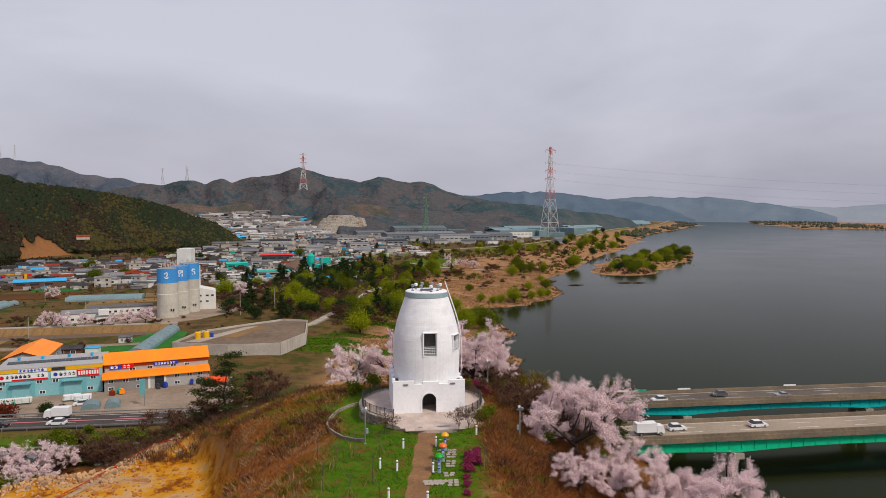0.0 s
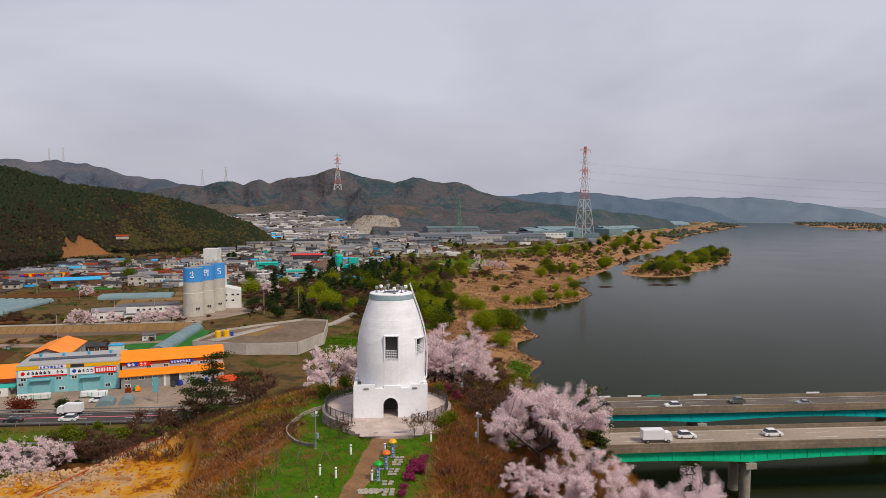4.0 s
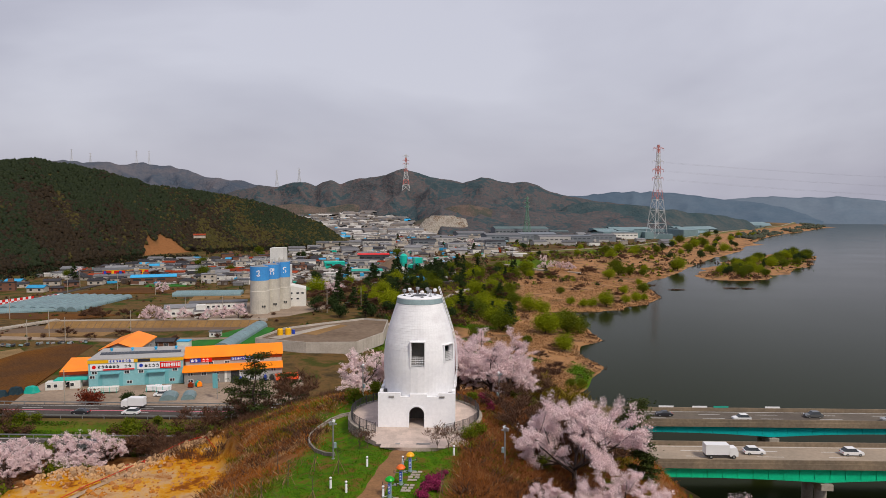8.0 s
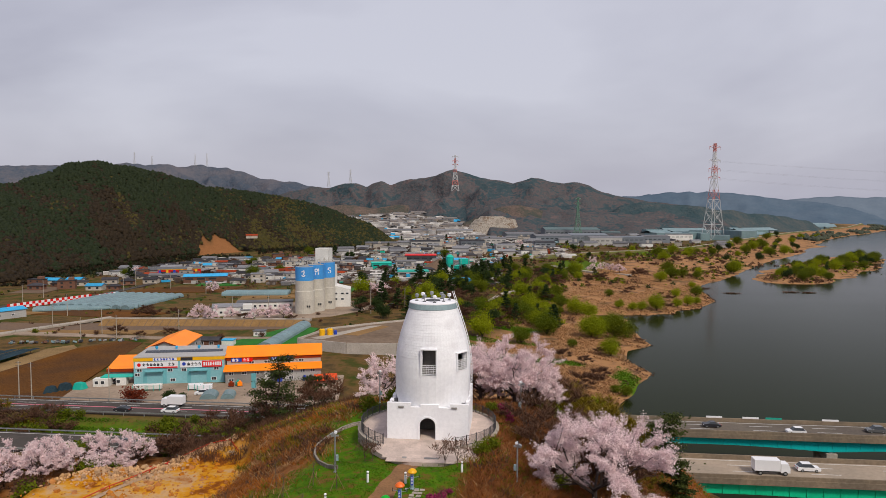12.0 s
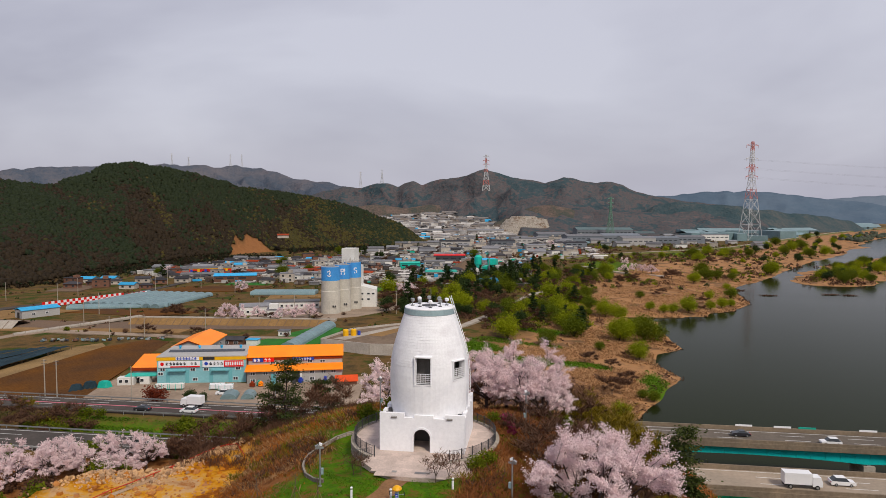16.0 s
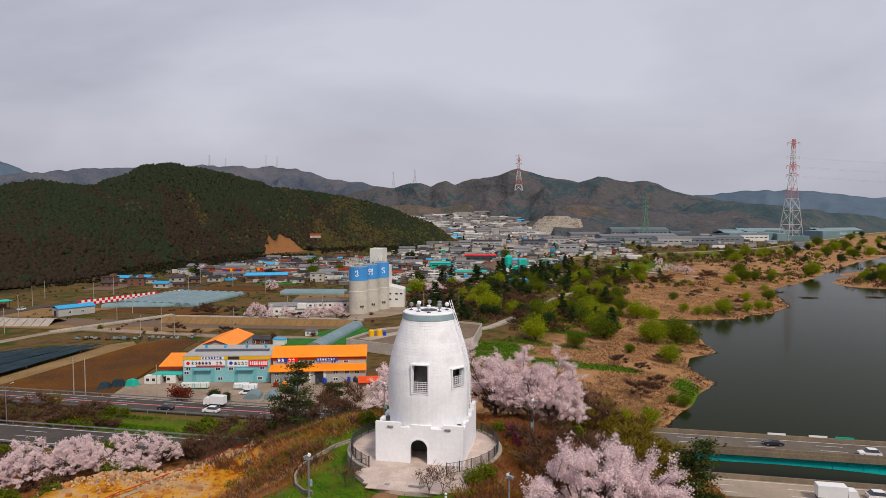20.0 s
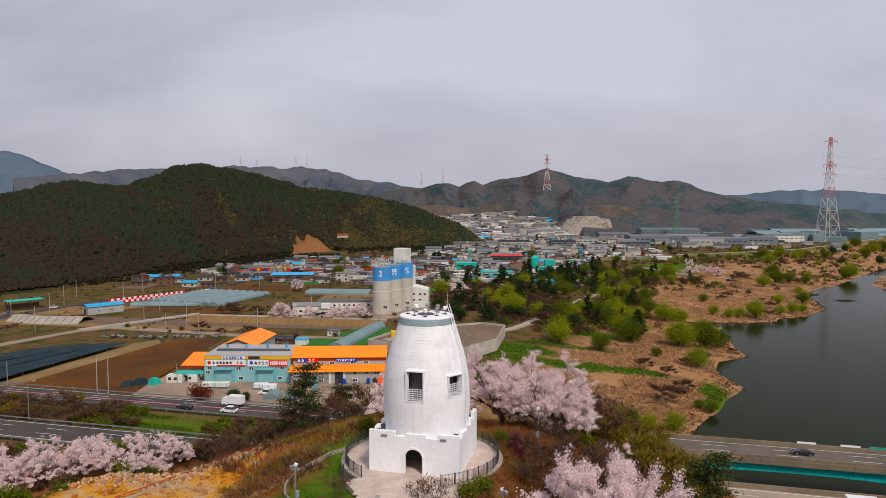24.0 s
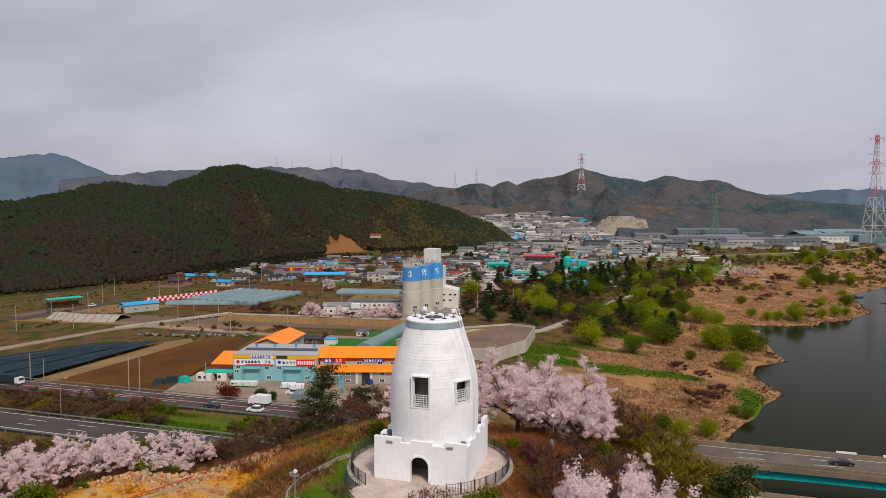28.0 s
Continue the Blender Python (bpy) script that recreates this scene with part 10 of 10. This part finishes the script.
def truck(at, turn, boxm, label, L=7.2):
    t = thing("box_truck", label, "truck", at, turn, "cars on the road")
    part("cargo_box", Geo().box(-L / 2, -1.15, 0.95, L / 2 - 2.0, 1.15, 3.2), boxm, t)
    part("cab", Geo().add([(x, s * 1.05, z) for s in (-1, 1) for x, z in ((L / 2 - 1.85, 0.6), (L / 2, 0.6), (L / 2, 1.5), (L / 2 - 0.35, 2.5), (L / 2 - 1.85, 2.5))], [(0, 1, 2, 3, 4), (9, 8, 7, 6, 5), (0, 5, 6, 1), (1, 6, 7, 2), (2, 7, 8, 3), (3, 8, 9, 4), (4, 9, 5, 0)]), CARW, t)
    part("windscreen", Geo().add([(L / 2 + 0.012, -0.9, 1.55), (L / 2 + 0.012, 0.9, 1.55), (L / 2 - 0.3, 0.9, 2.4), (L / 2 - 0.3, -0.9, 2.4)], [(0, 1, 2, 3)]), GLASSDARK, t)
    part("chassis", Geo().box(-L / 2, -0.5, 0.55, L / 2 - 0.3, 0.5, 0.95), DARKSTEEL, t)
    for sx in (-L / 2 + 1.2, L / 2 - 1.0):
        for s in (-1, 1):
            w_ = part("wheel", Geo().tube((sx, s * 0.8, 0.45), (sx, s * 1.1, 0.45), 0.45, n=14), TYRE, t)
            part("rim", Geo().tube((sx, s * 1.09, 0.45), (sx, s * 1.12, 0.45), 0.25, n=10), STEEL, w_)
    return t


truck((63.5, 76.6, NEARDECK + 0.01), 0, CARW, "white box truck on the near bridge")
truck((-88, 114.5, FARDECK + 0.01), 180, CARW, "white box truck on the highway", 6.4)
truck((-180, 112, FARDECK + 0.01), 0, NET, "dark covered truck on the highway", 11)

# goods stacked in the yard
for i, (x, y, nm, m_) in enumerate(((-110.5, 144.5, "bundles of pale panels on a steel rack", WHITECLAD), (-97, 146.5, "wrapped white panels on a steel rack", SIGNWHITE), (-93.5, 146.0, "wrapped white panels on a steel rack", SIGNWHITE), (-115, 143.5, "bundles of pale panels on a steel rack", WHITECLAD))):
    t = thing("panel_rack", nm, "rack", (x, y, PLAIN + 0.08), 12)
    for k in range(3):
        part("wrapped_panel", Geo(pose(0, 0.25 * k, 0, 2 * k, 0, 3 * k)).box(-2.4, -0.9, 0.5 + 0.5 * k, 2.4, 0.9, 0.9 + 0.5 * k), m_, t)
    for sx in (-2, 0, 2):
        part("rack_frame", Geo().box(sx - 0.06, -1.1, 0, sx + 0.06, -1.0, 2.1), TEALROOF, t)
        part("rack_frame", Geo().box(sx - 0.06, 1.0, 0, sx + 0.06, 1.1, 2.1), TEALROOF, t)
        part("rack_beam", Geo().box(sx - 0.06, -1.1, 0.3, sx + 0.06, 1.1, 0.45), TEALROOF, t)
for x, y, w in ((-87.5, 135.5, 5.2), (-81.5, 136.5, 4.2)):
    t = thing("poly_shelter", "small grey-blue film shelter at the yard edge", "shelter", (x, y, PLAIN + 0.05), 15)
    part("film_cover", tunnel(6, w, 1.9), GREENHOUSE, t)
    part("end_frame", Geo().box(-w / 2, -0.06, 0, w / 2, -0.002, 0.25), STEEL, t)
for i, (x, y, m_) in enumerate(((-86.5, 152, REDROOF), (-83.8, 153, ORANGE), (-84.8, 154.0, TEALROOF), (-72, 160, SIGNBLUE), (-64, 163, SIGNBLUE), (-74, 158.5, DARKSTEEL), (-62, 164, DARKSTEEL))):
    t = thing("machine_part", "coloured machine standing against the workshop wall", "machine", (x, y - 0.6, PLAIN + 0.08), 25 * i)
    part("housing", Geo().box(-0.8, -0.5, 0.25, 0.8, 0.5, 1.4), m_, t)
    part("hood", Geo().lathe([(0.5, 1.38), (0.5, 1.8), (0.2, 2.0)], 10), m_, t)
    for s in (-1, 1):
        part("skid", Geo().box(-0.9, s * 0.4 - 0.08, 0, 0.9, s * 0.4 + 0.08, 0.25), DARKSTEEL, t)
# yard sign pole
YS = thing("sign_pole", "steel pole with a teal sign by the yard", "sign", (-72.5, 138, PLAIN + 0.05))
part("pole", Geo().tube((0, 0, -0.3), (0, 0, 7), 0.12), STEEL, YS)
part("sign_panel", Geo().box(-1.4, -0.1, 3.6, 0.2, 0.1, 8.4), TEAL_DOOR, YS)
part("brace", Geo().tube((0, 0, 4), (-1.2, 0, 4.4), 0.06), STEEL, YS)

# ---- poles ----
def utility(at, h, label="concrete utility pole with a short cross arm"):
    t = thing("utility_pole", label, "utility pole", at, 15, "utility poles")
    part("pole", Geo().tube((0, 0, -0.5), (0, 0, h), 0.20, 0.13, 8), PALE_CONC, t)
    for z in (h - 0.5, h - 1.4):
        part("cross_arm", Geo().box(-0.8, -0.05, z, 0.8, 0.05, z + 0.1), DARKSTEEL, t)
    return t


up = utility((-142.6, 128.5, PLAIN), 12.5)
for x, y, s in ((-145.5, 126.8, 1.05), (-180.5, 120.5, 1.0), (-183, 128, 0.7), (-115.8, 127.5, 0.95), (-189.4, 238.4, 1.0), (-153.5, 245.2, 0.95), (-175.7, 228.4, 0.9), (-72.3, 317.5, 1.1), (-55.8, 342.2, 1.0), (-148.8, 298.6, 0.9), (-242.5, 288.5, 1.0), (-188.2, 220.3, 0.9), (-128, 300, 1.0), (-262, 218, 1.0), (-225, 252, 1.0), (-300, 240, 1.0), (-302, 330, 1.0), (-296, 262, 1.0), (-322, 300, 1.0), (-340, 330, 1.0), (-310, 360, 1.0), (-276, 400, 1.0), (-290, 440, 1.0), (-250, 420, 1.0), (-210, 395, 0.9), (-330, 215, 1.0), (-285, 205, 1.0)):
    copy_thing(up, pose(x, y, PLAIN, 0, 0, 15) @ Matrix.Diagonal((s, s, s, 1)))
SL = thing("street_lamp", "grey street lamp with a single bent arm", "street lamp", (-131, 86.0, NEARDECK - 0.6), 0)
part("pole", Geo().tube((0, 0, 0), (0, 0, 9.5), 0.13, 0.08, 8), STEEL, SL)
part("arm", Geo().tube((0, 0, 9.4), (2.6, -0.8, 11.0), 0.07, 0.05, 6), STEEL, SL)
part("lamp_head", Geo(pose(2.9, -0.9, 11.1, 0, -15, -15)).box(-0.5, -0.18, -0.08, 0.5, 0.18, 0.08), WHITE, SL)
# floating weed rafts on the river
for x, y, r_ in ((195.6, 512, 5.5), (249, 525.5, 5.5), (262, 524, 4)):
    q = np.random.default_rng(int(x))
    c_ = np.stack([q.normal(x, r_ * 0.6, 220), q.normal(y, 1.2, 220), q.uniform(WATER, WATER + 0.7, 220)], 1)
    t = thing("weed_raft", "dark raft of floating driftwood and weed", "driftwood", (0, 0, 0))
    quads("weed", leaf_quads(c_, 0.7, q, 0.6), BROWNLEAF, t)
# shed with an orange-red roof behind the ridge
OR_ = thing("ridge_shed", "small shed with an orange-red pitched roof below the ridge", "shed", (-58.5, 158, gz(-58.5, 158)), 20)
part("wall", Geo().box(0, 0, -0.5, 7, 5, 2.6), BRICK, OR_)
part("roof", Geo().gable(0, 0, 7, 5, 2.65, 1.6, "x", 0.5), ORANGERED, OR_)
# hut with a red roof above the orange cut
place_house(1, -363, 848, 20, 1.3, -17.5)
